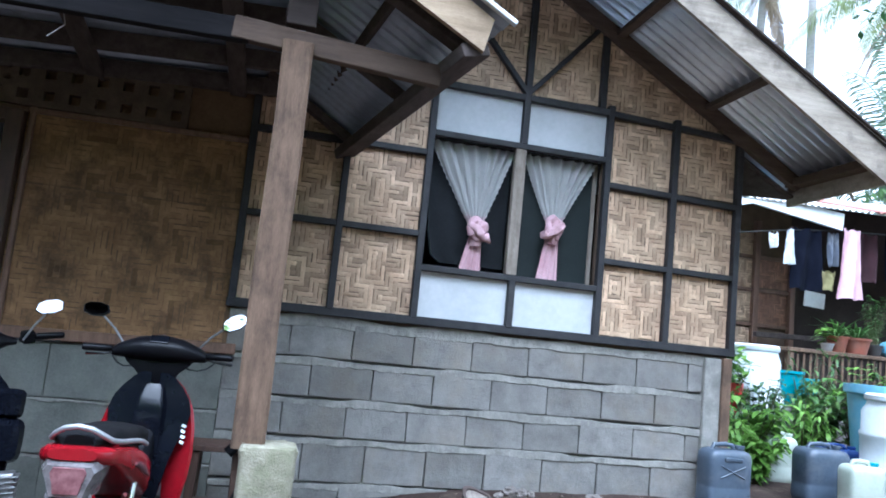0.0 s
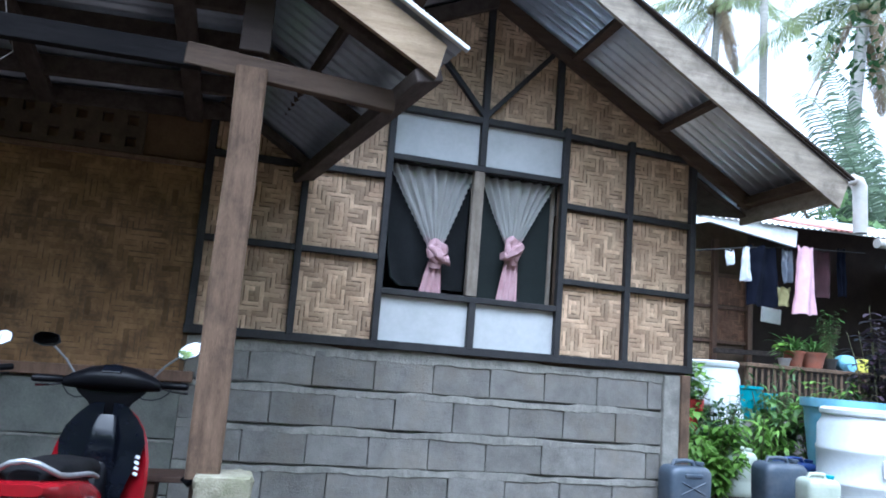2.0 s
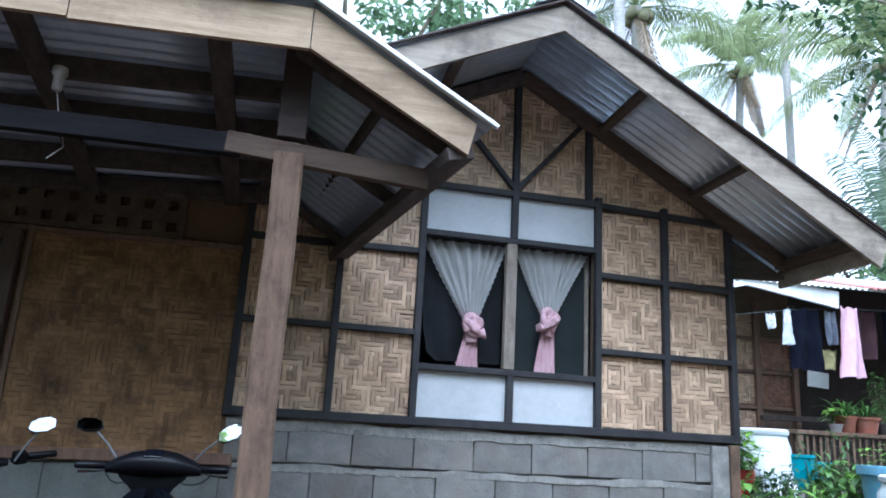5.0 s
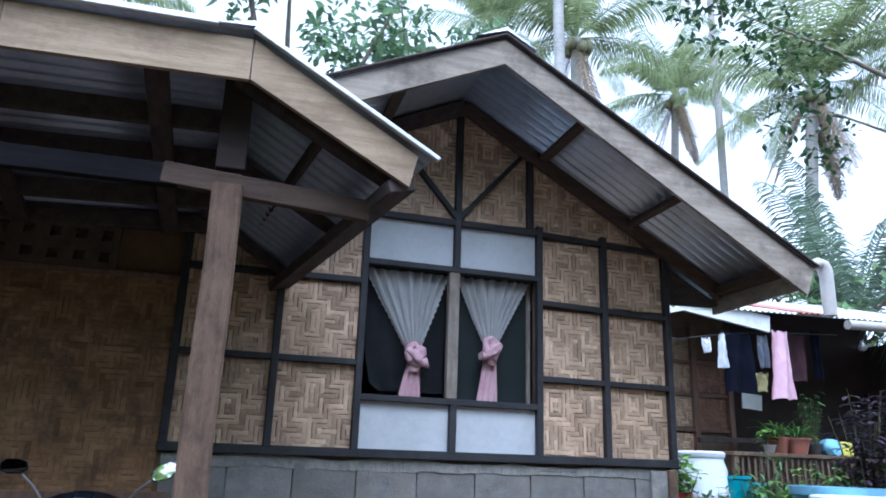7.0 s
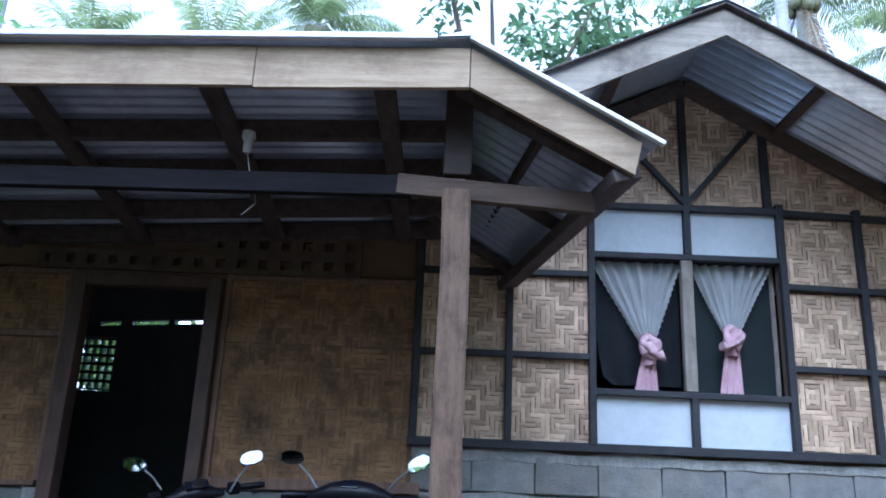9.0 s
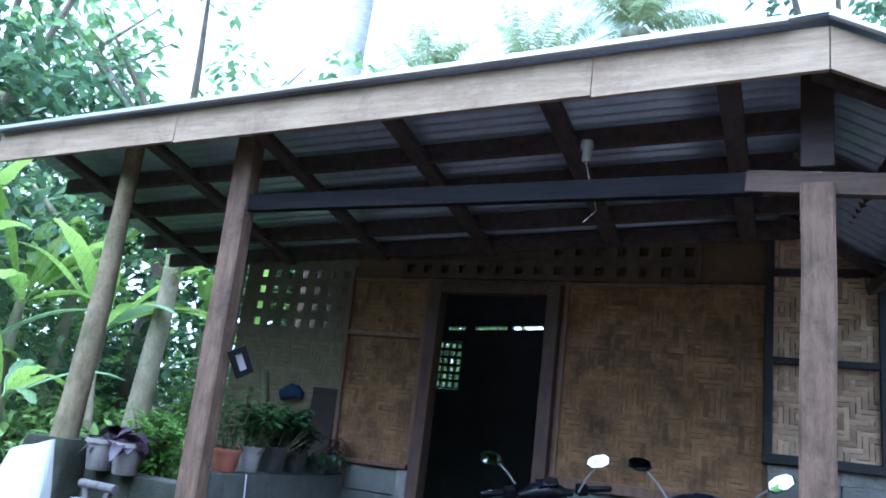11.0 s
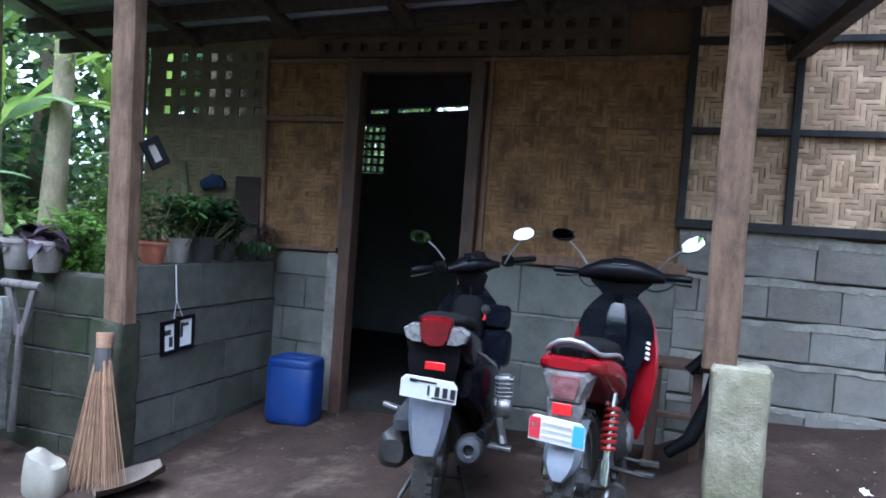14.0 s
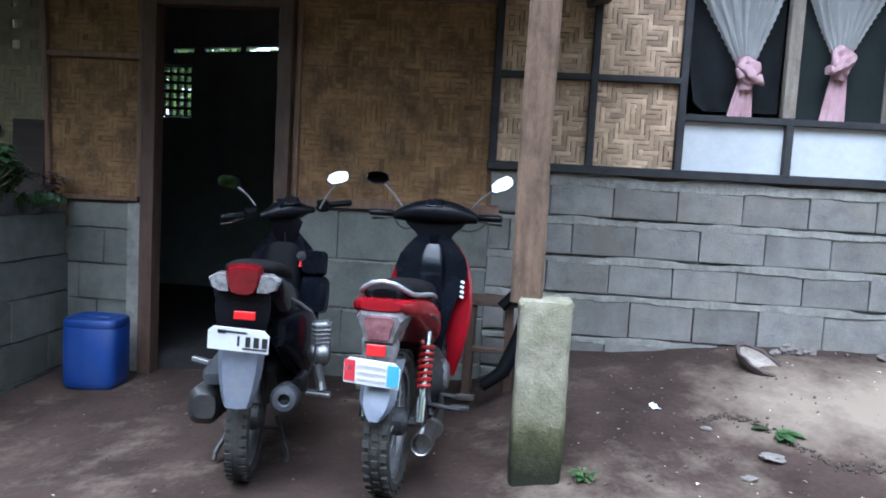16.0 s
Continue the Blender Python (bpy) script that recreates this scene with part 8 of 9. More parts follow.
# dark crumbs stand in for the dark step edge of the smooth trodden patch
verts, faces = [], []
for (x0, y0), (x1, y1) in zip(((0.03, -0.99), (0.12, -0.94), (0.28, -0.97), (0.40, -1.16), (0.56, -1.32)), ((0.12, -0.94), (0.28, -0.97), (0.40, -1.16), (0.56, -1.32), (0.85, -1.33))):
    for k in range(60):
        u = rng.random()
        crumb(x0 + (x1 - x0) * u + rng.gauss(0, 0.012), y0 + (y1 - y0) * u + rng.gauss(0, 0.014), rng.uniform(0.004, 0.013))
tagged(leaf_mesh("step_edge_clods", verts, faces, M_SOIL), "dark crumbs standing in for the eroded step edge of the trodden patch", "soil", kind="stuff")
t = thing("weed", pose(-0.60, -1.60, gz(-0.60, -1.60)), "small pale green weed beside the concrete pedestal", "weed")
bush(t, 0.07, 0.055, 7, 6, 0.035, M_LEAF_DARK, 90, width=0.6)
t = thing("torn_leaf", pose(0.37, -1.08, gz(0.37, -1.08) + 0.004, 0, 0, -24), "torn green leaf lying flat on the dirt", "leaf")
verts, faces = [], []
for x, y, a, l_, w_ in ((-0.02, 0, 10, 0.15, 0.07), (0, 0.01, 50, 0.11, 0.06), (-0.01, -0.02, -40, 0.11, 0.06), (0, 0.02, 95, 0.10, 0.06), (0.0, -0.01, -85, 0.09, 0.05)):
    leaf(verts, faces, (x, y, 0.006), (math.cos(radians(a)), math.sin(radians(a)), 0.10), l_, w_, 0.2, 5, 0.3)
leaf_mesh("blade", verts, faces, M_LEAF_DARK, t)
verts, faces = [], []
for x, y, a, l_, w_ in ((-0.06, 0.05, 165, 0.12, 0.08), (-0.04, 0.08, 120, 0.10, 0.07), (-0.05, 0.02, 200, 0.09, 0.06)):
    leaf(verts, faces, (x, y, 0.008), (math.cos(radians(a)), math.sin(radians(a)), 0.10), l_, w_, 0.2, 5, 0.3)
leaf_mesh("blade", verts, faces, M_WILT, t, "darker wilted leaf lobe")
bm = bmesh.new()
bmesh.ops.create_grid(bm, x_segments=4, y_segments=8, size=0.5)
bmesh.ops.scale(bm, vec=(0.018, 0.085, 1), verts=bm.verts)
bmesh.ops.solidify(bm, geom=bm.faces[:], thickness=0.003)
for v in bm.verts:
    v.co += Vector((0.018 * noise.noise(v.co * 30), 0.01 * noise.noise(v.co * 40), 0.02 * noise.noise(v.co * 25)))
bmesh.ops.transform(bm, matrix=pose(-0.187, -0.89, gz(-0.187, -0.89) + 0.009, 0, 0, 22), verts=bm.verts)
tagged(part("paper_scrap", bm, M_PLATE), "small white scrap of paper on the dirt", "litter")

# ---- trees ----
M_PALM = material("palm_frond_green", (0.15, 0.195, 0.085), (0.36, 0.41, 0.20), 3, 0.5, 0.05, 30, island=0.3, through_light=0.55, gloss=0.4)
M_YOUNGPALM = material("dark_young_palm_frond", (0.09, 0.13, 0.085), (0.20, 0.26, 0.17), 2, 0.5, 0.05, 20, island=0.4, through_light=0.4, gloss=0.4)
M_PALM_DRY = material("dry_palm_frond", (0.17, 0.125, 0.08), (0.30, 0.23, 0.15), 3, 0.8, 0.05, 30, island=0.3, through_light=0.2)
M_BARK = material("grey_palm_bark", (0.26, 0.245, 0.22), (0.42, 0.40, 0.37), 5, 0.95, 0.4, 50, stretch=(1, 1, 5), stain=(0.12, 0.13, 0.09), stain_scale=1.5, stain_amount=0.5)
M_BARKBROWN = material("mossy_brown_bark", (0.11, 0.085, 0.06), (0.22, 0.18, 0.135), 5, 0.95, 0.5, 40, stain=(0.10, 0.12, 0.05), stain_scale=2, stain_amount=0.5)
M_CANOPY = material("tree_canopy_leaf", (0.09, 0.165, 0.06), (0.23, 0.33, 0.14), 1.5, 0.5, 0.05, 20, island=0.4, through_light=0.62, gloss=0.4)
M_JUNGLE = material("undergrowth_leaf", (0.12, 0.21, 0.05), (0.36, 0.48, 0.15), 0.8, 0.5, 0.05, 20, island=0.5, through_light=0.55, gloss=0.4)
M_SIDE = material("bluish_wood_leaf", (0.055, 0.105, 0.05), (0.19, 0.28, 0.14), 0.8, 0.5, 0.05, 20, island=0.5, through_light=0.45, gloss=0.4)
M_BANANA = material("banana_leaf", (0.20, 0.34, 0.05), (0.46, 0.60, 0.14), 2, 0.4, 0.1, 30, stretch=(1, 1, 1), island=0.2, through_light=0.5, gloss=0.5)
M_BANANA_DULL = material("dull_banana_leaf", (0.13, 0.22, 0.09), (0.30, 0.40, 0.19), 2, 0.5, 0.1, 30, island=0.2, through_light=0.35, gloss=0.5)
M_BANANASTEM = material("banana_stem", (0.14, 0.15, 0.07), (0.26, 0.24, 0.14), 4, 0.6, 0.2, 30, stain=(0.13, 0.08, 0.05), stain_scale=3, stain_amount=0.6)


def frond(verts, faces, base, a, rise, length, rng, pairs=None, leaflet=0.62, droop=1.1):
    """A palm frond: an arched midrib with hanging leaflets on both sides."""
    d = Vector((math.cos(a) * math.cos(rise), math.sin(a) * math.cos(rise), math.sin(rise)))
    p = Vector(base)
    pairs = pairs or int(length * 21)
    step = length / pairs
    side = Vector((-math.sin(a), math.cos(a), 0))
    prev = None
    for i in range(pairs + 1):
        u = i / pairs
        w = 0.028 * (1 - u) + 0.004
        k = len(verts)
        verts.append(p - side * w), verts.append(p + side * w)
        if prev is not None:
            faces.append((prev, prev + 1, k + 1, k))
        prev = k
        if u > 0.12:
            l = leaflet * (math.sin(math.pi * (0.12 + 0.85 * u)) ** 0.6) * rng.uniform(0.85, 1.1)
            for s in (-1, 1):
                out = (side * s * 0.8 + d * 0.55 + Vector((0, 0, -0.25 - 0.3 * rng.random()))).normalized()
                tip = (out + Vector((0, 0, -0.75))).normalized()
                q0, q1 = p, p + out * l * 0.55
                q2 = q1 + tip * l * 0.5
                n = d * 0.019
                k = len(verts)
                verts.extend((q0 - n * 0.6, q0 + n * 0.6, q1 - n, q1 + n, q2))
                faces.append((k, k + 1, k + 3, k + 2)), faces.append((k + 2, k + 3, k + 4))
        p = p + d * step
        d = (d + Vector((0, 0, -droop * step / length * (0.5 + 1.2 * u)))).normalized()


def palm_tree(x, y, z, height, lean, seed, length=3.4, count=22, label="tall coconut palm with arching fronds", dry=5, group="coconut palms", radius=0.15, green=None):
    rng = random.Random(seed)
    t = thing("palm_tree", pose(x, y, z), label, "palm tree", group)
    bm = bmesh.new()
    n = 16
    top = Vector((lean[0], lean[1], height))
    tube(bm, [(lean[0] * (i / n) ** 1.6, lean[1] * (i / n) ** 1.6, height * i / n - (0.4 if i == 0 else 0)) for i in range(n + 1)], [radius * (1.35 - 0.55 * (i / n) ** 0.5) * (1 + 0.04 * (i % 2)) for i in range(n + 1)], 12)
    part("trunk", bm, M_BARK, t, smooth=True)
    verts, faces = [], []
    for k in range(count):
        frond(verts, faces, top, k * 2.39996 + rng.uniform(-0.2, 0.2), radians(rng.uniform(75, 5) if k > 4 else rng.uniform(60, 85)), length * rng.uniform(0.8, 1.05), rng, droop=rng.uniform(1.0, 1.7))
    leaf_mesh("crown", verts, faces, green or M_PALM, t)
    verts, faces = [], []
    for k in range(dry):
        frond(verts, faces, top, k * 2.1 + 0.4, radians(rng.uniform(-55, -75)), length * 0.7, rng, leaflet=0.4, droop=0.4)
    if dry:
        leaf_mesh("dry_fronds", verts, faces, M_PALM_DRY, t, "hanging dry brown fronds")
    for k in range(7):
        a = k * 0.95
        bm = bmesh.new()
        bmesh.ops.create_icosphere(bm, subdivisions=2, radius=0.13)
        for v in bm.verts:
            v.co.z *= 1.25 + 0.2 * v.co.z / 0.13
        bmesh.ops.translate(bm, vec=top + Vector((0.25 * math.cos(a), 0.25 * math.sin(a), -0.25 - 0.1 * (k % 2))), verts=bm.verts)
        part("coconut", bm, M_BANANASTEM, t, smooth=True)
    return t


palm_tree(5.9, 8.8, 0.5, 10.4, (0.2, 0.1), 1)
palm_tree(11.9, 14.4, 0.5, 12.6, (0.3, -0.4), 2, 3.3, 26, "coconut palm with yellowing fronds", 8)
palm_tree(10.6, 7.6, 0.5, 9.2, (0.5, -0.3), 3, 3.6, 26, dry=9)
palm_tree(5.0, 12.6, 0.5, 12.8, (0.3, 0.0), 4)
palm_tree(10.2, 9.4, 0.5, 15.0, (0.2, 0.2), 5, 3.4, 20, "tall thin coconut palm with a pale trunk", radius=0.10)
palm_tree(5.0, 7.4, 0.5, 14.5, (0.0, 0.2), 6, 3.2, 20, "tall thin coconut palm with a pale trunk", radius=0.12)
palm_tree(9.4, 5.4, 0.5, 3.2, (0.2, 0.1), 7, 4.2, 18, "young coconut palm with upright dark fronds", 0, radius=0.2, green=M_YOUNGPALM)
palm_tree(-8.0, 13.0, 0.5, 10.8, (0.2, 0.0), 8, 2.4, 20)
palm_tree(-11.4, 13.6, 0.5, 11.2, (-0.2, 0.0), 9, 2.4, 20)
palm_tree(-5.0, 11.8, 0.5, 11.2, (0.3, 0.0), 10, 2.6, 22)
palm_tree(-8.3, 5.1, 0.4, 15.0, (0.1, 0.2), 11, 3.2, 20, "tall coconut palm with a thick pale trunk", radius=0.2)
palm_tree(13.0, 4.5, 0.5, 9.5, (-0.3, 0.2), 12, 3.4, 24)


def leaf_cloud(name, centres, per, size, mat, seed, parent=None, label="", flat=0.75):
    """Many small leaves gathered in clumps: centres are (x, y, z, radius)."""
    r = np.random.RandomState(seed)
    vs, fs = [], []
    for cx, cy, cz, rad in centres:
        n = int(per * rad * rad)
        d = r.normal(size=(n, 3))
        d /= np.linalg.norm(d, axis=1)[:, None]
        rr = rad * (0.35 + 0.65 * r.rand(n) ** 0.5)
        p = np.array([cx, cy, cz]) + d * rr[:, None] * np.array([1, 1, flat])
        a = r.rand(n) * 6.283
        tilt = r.uniform(-0.9, 0.25, n)
        way = np.stack([np.cos(a) * np.cos(tilt), np.sin(a) * np.cos(tilt), np.sin(tilt)], 1)
        side = np.stack([-np.sin(a), np.cos(a), r.uniform(-0.5, 0.5, n)], 1)
        l = size * r.uniform(0.6, 1.3, n)[:, None]
        w = l * 0.24
        k = len(vs) and sum(len(q) for q in vs)
        mid = p + way * l * 0.5
        bend = np.array([0, 0, -0.12]) * l
        quad = np.stack([p, mid - side * w, p + way * l + bend, mid + side * w], 1).reshape(-1, 3)
        vs.append(quad)
        base = k + 4 * np.arange(n)
        fs.append(np.stack([base, base + 1, base + 2, base + 3], 1))
    v = np.concatenate(vs)
    f = np.concatenate(fs)
    me = bpy.data.meshes.new(name)
    me.from_pydata(v.tolist(), [], f.tolist())
    me.materials.append(mat)
    ob = new(name, me)
    if parent:
        ob.parent = parent
    if label:
        ob["label"] = label
    return ob


def broad_tree(x, y, z, height, spread, seed, label, trunk=0.16, size=0.2, clumps=46, per=150, green=None):
    rng = random.Random(seed)
    t = thing("broadleaf_tree", pose(x, y, z), label, "tree", "broadleaf trees")
    bm = bmesh.new()
    fork = height * 0.45
    tube(bm, [(0, 0, -0.4), (0.05, 0, fork * 0.5), (0.1, 0.05, fork)], [trunk * 1.3, trunk, trunk * 0.85], 12)
    centres = []
    for k in range(9):
        a = k * 2.4 + rng.uniform(-0.3, 0.3)
        end = Vector((math.cos(a) * spread * rng.uniform(0.35, 0.9), math.sin(a) * spread * rng.uniform(0.35, 0.9), height * rng.uniform(0.65, 1.0)))
        mid = Vector((0.1, 0.05, fork)).lerp(end, 0.5) + Vector((0, 0, 0.3))
        tube(bm, [(0.1, 0.05, fork - 0.1), mid, end], [trunk * 0.55, trunk * 0.3, trunk * 0.08], 8)
        for q in range(clumps // 9):
            c = mid.lerp(end, rng.uniform(0.3, 1.15)) + Vector((rng.uniform(-1, 1), rng.uniform(-1, 1), rng.uniform(-0.6, 0.8))) * spread * 0.25
            centres.append((*c, rng.uniform(0.35, 0.75) * spread * 0.26))
    part("trunk", bm, M_BARKBROWN, t, smooth=True)
    leaf_cloud("crown", centres, per, size, green or M_CANOPY, seed, t)
    return t


broad_tree(-0.4, 7.0, 0.5, 9.6, 3.4, 21, "large broadleaf tree with dense glossy leaves behind the house", size=0.2, clumps=60, per=300, green=M_SIDE)
broad_tree(2.4, 8.2, 0.5, 9.4, 2.6, 22, "broadleaf tree behind the roof ridge", size=0.2, per=260, green=M_SIDE)
broad_tree(-9.6, 3.0, 0.4, 7.8, 2.8, 23, "slender broadleaf tree beside the porch", size=0.24, clumps=30, per=110)
broad_tree(-12.5, 1.5, 0.4, 9.0, 3.6, 24, "leafy tree at the edge of the woods", size=0.26, clumps=32, per=110)
broad_tree(-7.6, 7.6, 0.5, 6.4, 2.6, 25, "low leafy tree behind the house", size=0.22)
broad_tree(8.8, 5.6, 0.5, 4.4, 2.0, 26, "low leafy tree behind the neighbour's roof", size=0.2)
# boughs that reach in over the yard
t = thing("overhanging_bough", pose(8.4, 4.8, 0.5), "broadleaf tree with dark leafy boughs over the yard", "tree", "broadleaf trees")
bm = bmesh.new()
tube(bm, [(5.2, 0.2, -0.3), (5.1, 0.2, 4.0), (4.4, 0.2, 7.0), (2.2, 0.0, 8.0), (0.2, -0.2, 8.3), (-1.6, -0.6, 8.2)], [0.2, 0.17, 0.10, 0.05, 0.03, 0.015], 10)
tube(bm, [(4.6, 0.2, 6.4), (2.4, 0.1, 6.9), (0.6, -0.1, 7.0), (-0.6, -0.3, 6.6)], [0.05, 0.03, 0.02, 0.01], 8)
part("trunk", bm, M_BARKBROWN, t, smooth=True)
leaf_cloud("crown", [(-2.6, -1.2, 7.7, 0.7), (-1.8, -0.8, 7.9, 0.8), (-1.0, -0.4, 7.9, 0.6), (-0.2, -0.4, 7.0, 0.5), (-0.7, -0.3, 6.4, 0.45), (0.2, -0.1, 7.9, 0.7), (0.9, 0.4, 6.9, 0.6), (0.4, 0.0, 6.2, 0.4), (-3.2, -1.4, 7.9, 0.6)], 200, 0.17, M_LEAF_DARK, 31, t)


def banana_plant(x, y, z, height, leaves, seed, label, spread=1.0):
    """A soft stem with wide arching leaves, each torn along its edge."""
    rng = random.Random(seed)
    t = thing("banana_plant", pose(x, y, z), label, "banana plant", "banana plants")
    bm = bmesh.new()
    tube(bm, [(0, 0, -0.2), (0.02, 0, height * 0.5), (0.05, 0.02, height)], [0.10, 0.085, 0.05], 12)
    part("stem", bm, M_BANANASTEM, t, smooth=True)
    for k in range(leaves):
        a = k * 2.39996 + rng.uniform(-0.3, 0.3)
        rise = radians(rng.uniform(25, 75))
        length = rng.uniform(1.1, 1.7) * spread
        d = Vector((math.cos(a) * math.cos(rise), math.sin(a) * math.cos(rise), math.sin(rise)))
        side = Vector((-math.sin(a), math.cos(a), 0))
        p = Vector((0.05, 0.02, height - 0.05))
        verts, faces = [], []
        n = 22
        for i in range(n + 1):
            u = i / n
            w = 0.0 if u < 0.14 else 0.11 * spread * math.sin(math.pi * min(1, (u - 0.14) / 0.88)) ** 0.55
            nrm = side.cross(d).normalized()
            tear = rng.uniform(0.72, 1.0) if rng.random() < 0.3 else 1.0
            w = max(w, 0.012)
            kk = len(verts)
            verts.extend((p - side * w * tear + nrm * w * 0.25, p - side * w * 0.5 + nrm * w * 0.18, p.copy(), p + side * w * 0.5 + nrm * w * 0.18, p + side * w * tear + nrm * w * 0.25))
            if i:
                for q in range(4):
                    faces.append((kk - 5 + q, kk - 4 + q, kk + 1 + q, kk + q))
            p = p + d * (length / n)
            d = (d + Vector((0, 0, -1.25 / n * (0.4 + 1.3 * u)))).normalized()
        leaf_mesh("leaf", verts, faces, M_BANANA if rng.random() < 0.6 else M_BANANA_DULL, t)
    return t


banana_plant(-7.7, 0.7, ground_z(-7.7, 0.7), 1.6, 9, 41, "banana plant with long bright leaves beside the porch", 1.0)
banana_plant(-8.7, 0.4, ground_z(-8.7, 0.4), 1.8, 9, 42, "banana plant with arching torn leaves", 1.05)
banana_plant(-7.0, 2.3, ground_z(-7.0, 2.3), 1.6, 6, 47, "banana plant at the edge of the clearing", 0.85)
banana_plant(-9.6, 1.7, ground_z(-9.6, 1.7), 2.3, 7, 44, "tall banana plant at the wood's edge", 1.0)
banana_plant(-8.2, -0.5, ground_z(-8.2, -0.5), 1.0, 8, 43, "young banana plant among the undergrowth", 0.9)
banana_plant(-8.3, 2.8, ground_z(-8.3, 2.8), 2.0, 6, 48, "banana plant with drooping torn leaves", 0.9)
banana_plant(-5.6, 3.6, 0.4, 4.4, 7, 45, "banana plant showing above the porch roof", 1.2)
banana_plant(-7.3, -0.5, ground_z(-7.3, -0.5), 0.8, 8, 49, "small banana plant with broad low leaves", 0.75)
banana_plant(-9.2, -0.3, ground_z(-9.2, -0.3), 2.1, 9, 50, "banana plant with long bright leaves in the garden", 1.05)
M_TRUNK = material("ochre_lichen_bark", (0.15, 0.125, 0.075), (0.34, 0.29, 0.19), 6, 0.95, 0.8, 40, stretch=(1, 1, 0.6), stain=(0.10, 0.13, 0.05), stain_scale=3, stain_amount=0.6)
t = thing("garden_tree", pose(-7.0, 0.85, ground_z(-7.0, 0.85)), "slim ochre-barked tree trunk beside the porch", "tree", "broadleaf trees")
bm = bmesh.new()
tube(bm, [(-0.03, 0, -0.2), (-0.03, 0, 0.6), (0.0, 0, 1.2), (0.05, 0.0, 1.9), (0.04, 0.0, 2.7), (0.1, -0.1, 4.0)], [0.15, 0.125, 0.11, 0.10, 0.09, 0.06], 14)
tube(bm, [(0.04, 0, 2.0), (0.25, -0.1, 2.4), (0.4, -0.2, 2.75)], [0.04, 0.03, 0.015], 8)
for v in bm.verts:
    v.co += v.normal * 0 + Vector((noise.noise(v.co * 5), noise.noise(v.co * 5 + Vector((4, 0, 0))), 0)) * 0.02
part("trunk", bm, M_TRUNK, t, smooth=True)
leaf_cloud("crown", [(0.15, 0.1, 2.3, 0.35), (0.4, -0.1, 2.6, 0.35), (-0.2, 0.2, 3.2, 0.6), (0.3, 0.3, 3.6, 0.6)], 300, 0.13, M_BANANA, 46, t)
t = thing("leaning_branch", pose(0, 0, 0), "bare grey branch leaning through the garden", "branch")
bm = bmesh.new()
tube(bm, [(-7.35, 0.6, 0.7), (-7.68, 0.6, 2.25), (-8.1, 0.6, 2.75), (-8.7, 0.6, 3.2), (-9.24, 0.6, 3.58)], [0.05, 0.04, 0.035, 0.03, 0.025], 10)
part("limb", bm, M_TRUNK, t, smooth=True)
verts, faces = [], []
rng = random.Random(77)
for k in range(46):
    z = rng.uniform(1.2, 3.3)
    leaf(verts, faces, (-7.6 + rng.uniform(-0.12, 0.1), 0.55, z), (rng.uniform(-1, 1), rng.uniform(-1, 0.3), rng.uniform(-0.4, 0.5)), rng.uniform(0.06, 0.13), 0.07, 0.5)
leaf_mesh("creeper", verts, faces, M_LEAF_BRIGHT, t, "climbing creeper with small lime leaves")
for k, (x, y, h) in enumerate(((-6.3, 0.5, 1.0), (-6.7, 1.4, 1.5), (-6.0, 1.2, 1.3), (-7.3, 0.1, 0.7), (-6.1, 2.2, 1.7), (-6.6, -0.1, 0.6))):
    t = thing("garden_shrub", pose(x, y, ground_z(x, y) - 0.02), "bright green leafy shrub behind the porch wall", "shrub", "garden shrubs")
    bush(t, h, 0.38, 34, 26, 0.13, M_LEAF_BRIGHT, 90 + k, width=0.38)

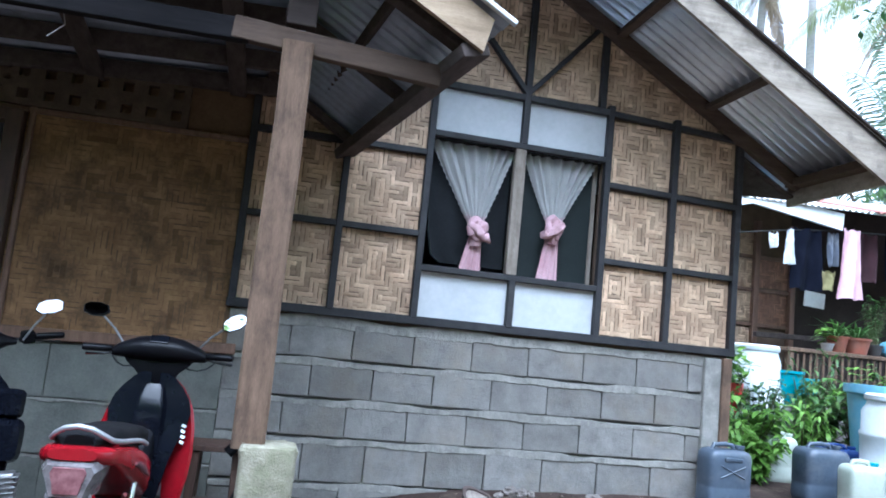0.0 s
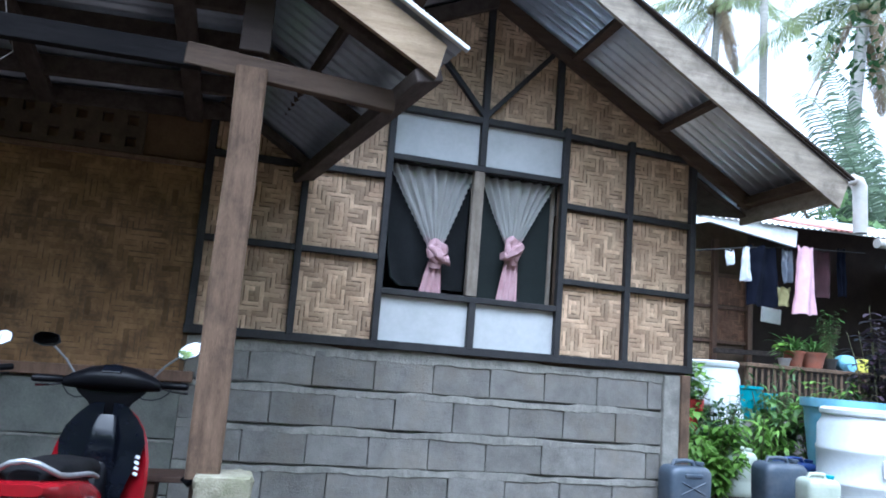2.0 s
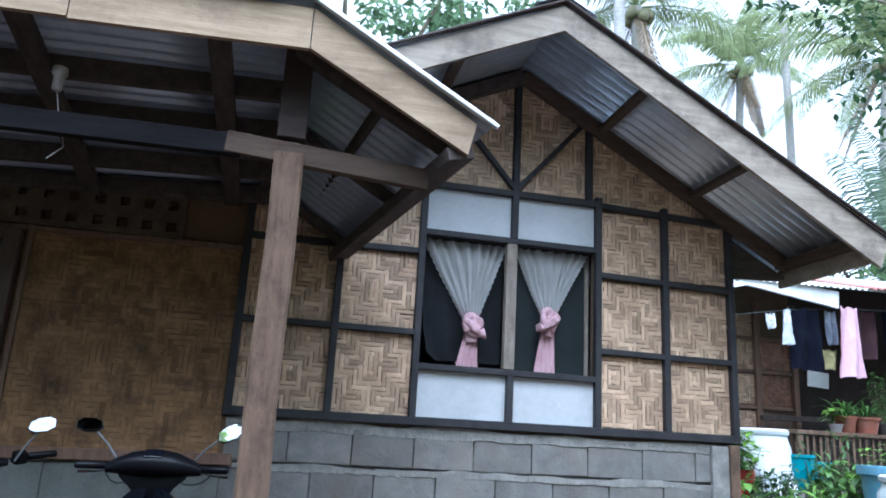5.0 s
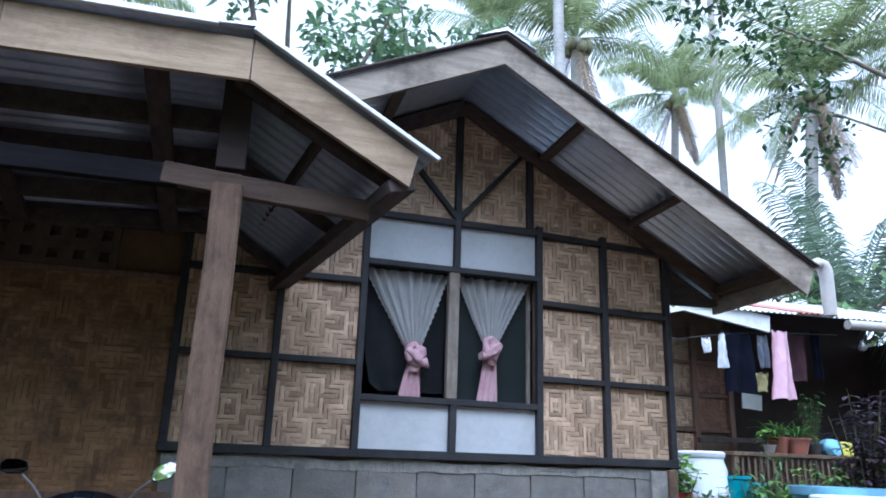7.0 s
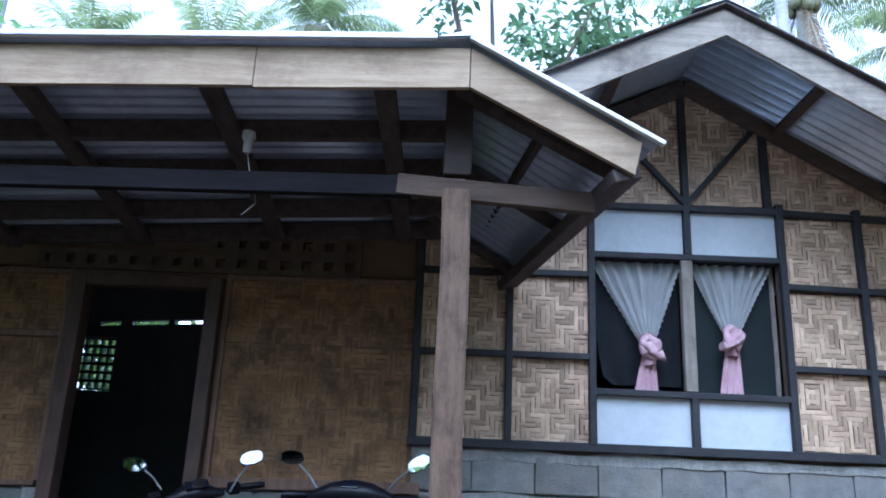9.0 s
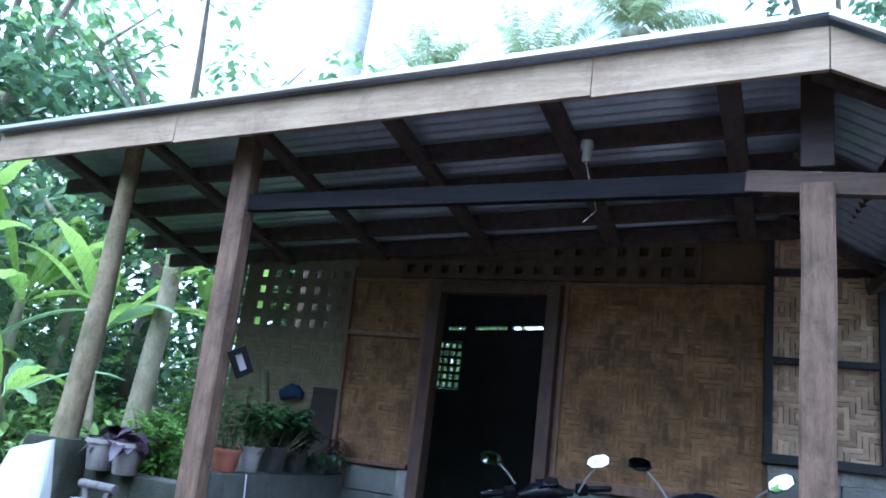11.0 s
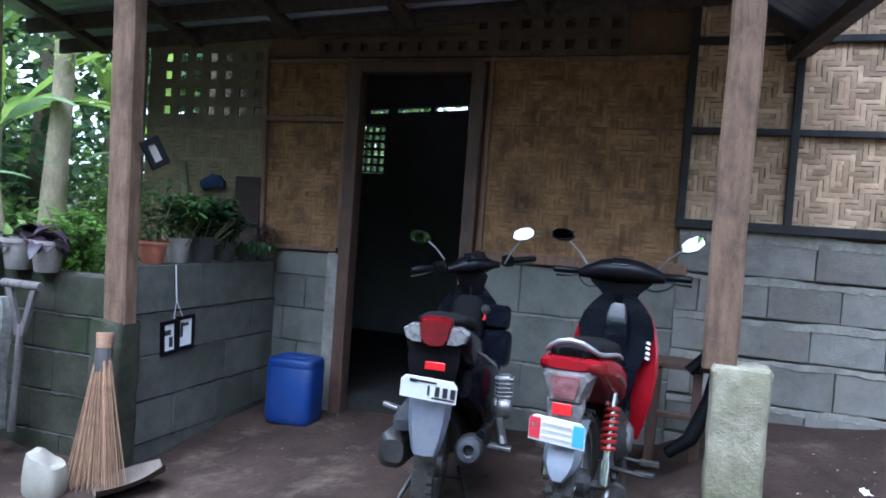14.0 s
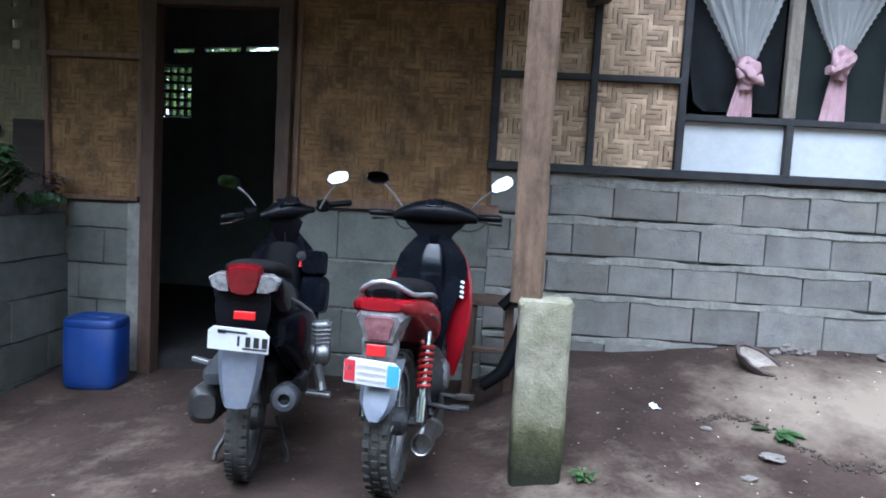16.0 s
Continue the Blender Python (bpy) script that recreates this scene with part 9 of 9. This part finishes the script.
# undergrowth at the side, woods far behind, and a leaf mass behind the camera
r = random.Random(5)
under = []
for k in range(330):
    x, y = r.uniform(-12, -4.6), r.uniform(-1.8, 7)
    if x > -5.6 and y < 3.4 or x + 0.5 * y > -6.0 and y < 1:
        continue
    h = r.uniform(0.05, 0.55) + 0.05 * max(0, -6 - x)
    under.append((x, y, ground_z(x, y) + h, r.uniform(0.3, 0.6)))
tagged(leaf_cloud("undergrowth", under, 330, 0.13, M_JUNGLE, 51), "dense bright green tropical undergrowth beside the porch", "undergrowth", kind="stuff")
side = []
for k in range(260):
    a = radians(r.uniform(108, 168))
    d = r.uniform(9.5, 14.5)
    x, y = -1 + d * math.cos(a), -4.8 + d * math.sin(a)
    if x > -6.4:
        continue
    side.append((x, y, r.uniform(0.2, 6.2), r.uniform(0.5, 1.1)))
tagged(leaf_cloud("side_woods", side, 150, 0.24, M_SIDE, 54), "bright tangled tropical woods beside the house", "woods", kind="stuff")
woods = []
for k in range(240):
    a = r.uniform(0.25, 1.12) * math.pi
    d = r.uniform(13, 22)
    x, y = d * math.cos(a), d * math.sin(a) - 1
    tall = 7.0 if x < -5 else 3.8
    woods.append((x, y, r.uniform(0.4, tall), r.uniform(0.9, 1.9)))
tagged(leaf_cloud("far_woods", woods, 95, 0.38, M_JUNGLE, 52), "hazy green woods round the clearing", "woods", kind="stuff")
# unseen ring of leaves, added to keep low sky light out of the porch
behind = []
for k in range(300):
    a = r.uniform(1.05, 1.98) * math.pi
    d = r.uniform(11, 15)
    behind.append((d * math.cos(a), d * math.sin(a) - 3, r.uniform(0.5, 7.6), r.uniform(1.2, 2.2)))
tagged(leaf_cloud("unseen_woods_screen", behind, 60, 0.55, M_JUNGLE, 53), "unseen leaf mass that cuts low sky light", "woods", kind="stuff")

# wire netting at the garden side
bm = bmesh.new()
for k in range(-26, 30):
    for s in (-1, 1):
        x0 = -5.6 + k * 0.075
        pts = []
        for z in (0.5, 2.55):
            pts.append((x0 + s * (z - 1.5) * 0.55, -1.42, z))
        if all(-7.4 < p[0] < -4.95 for p in pts):
            tube(bm, pts, 0.0008, 3, cap=False)
ob = tagged(part("wire_netting", bm, M_DARKPOT), "fine diamond wire netting at the garden side", "netting", kind="stuff")
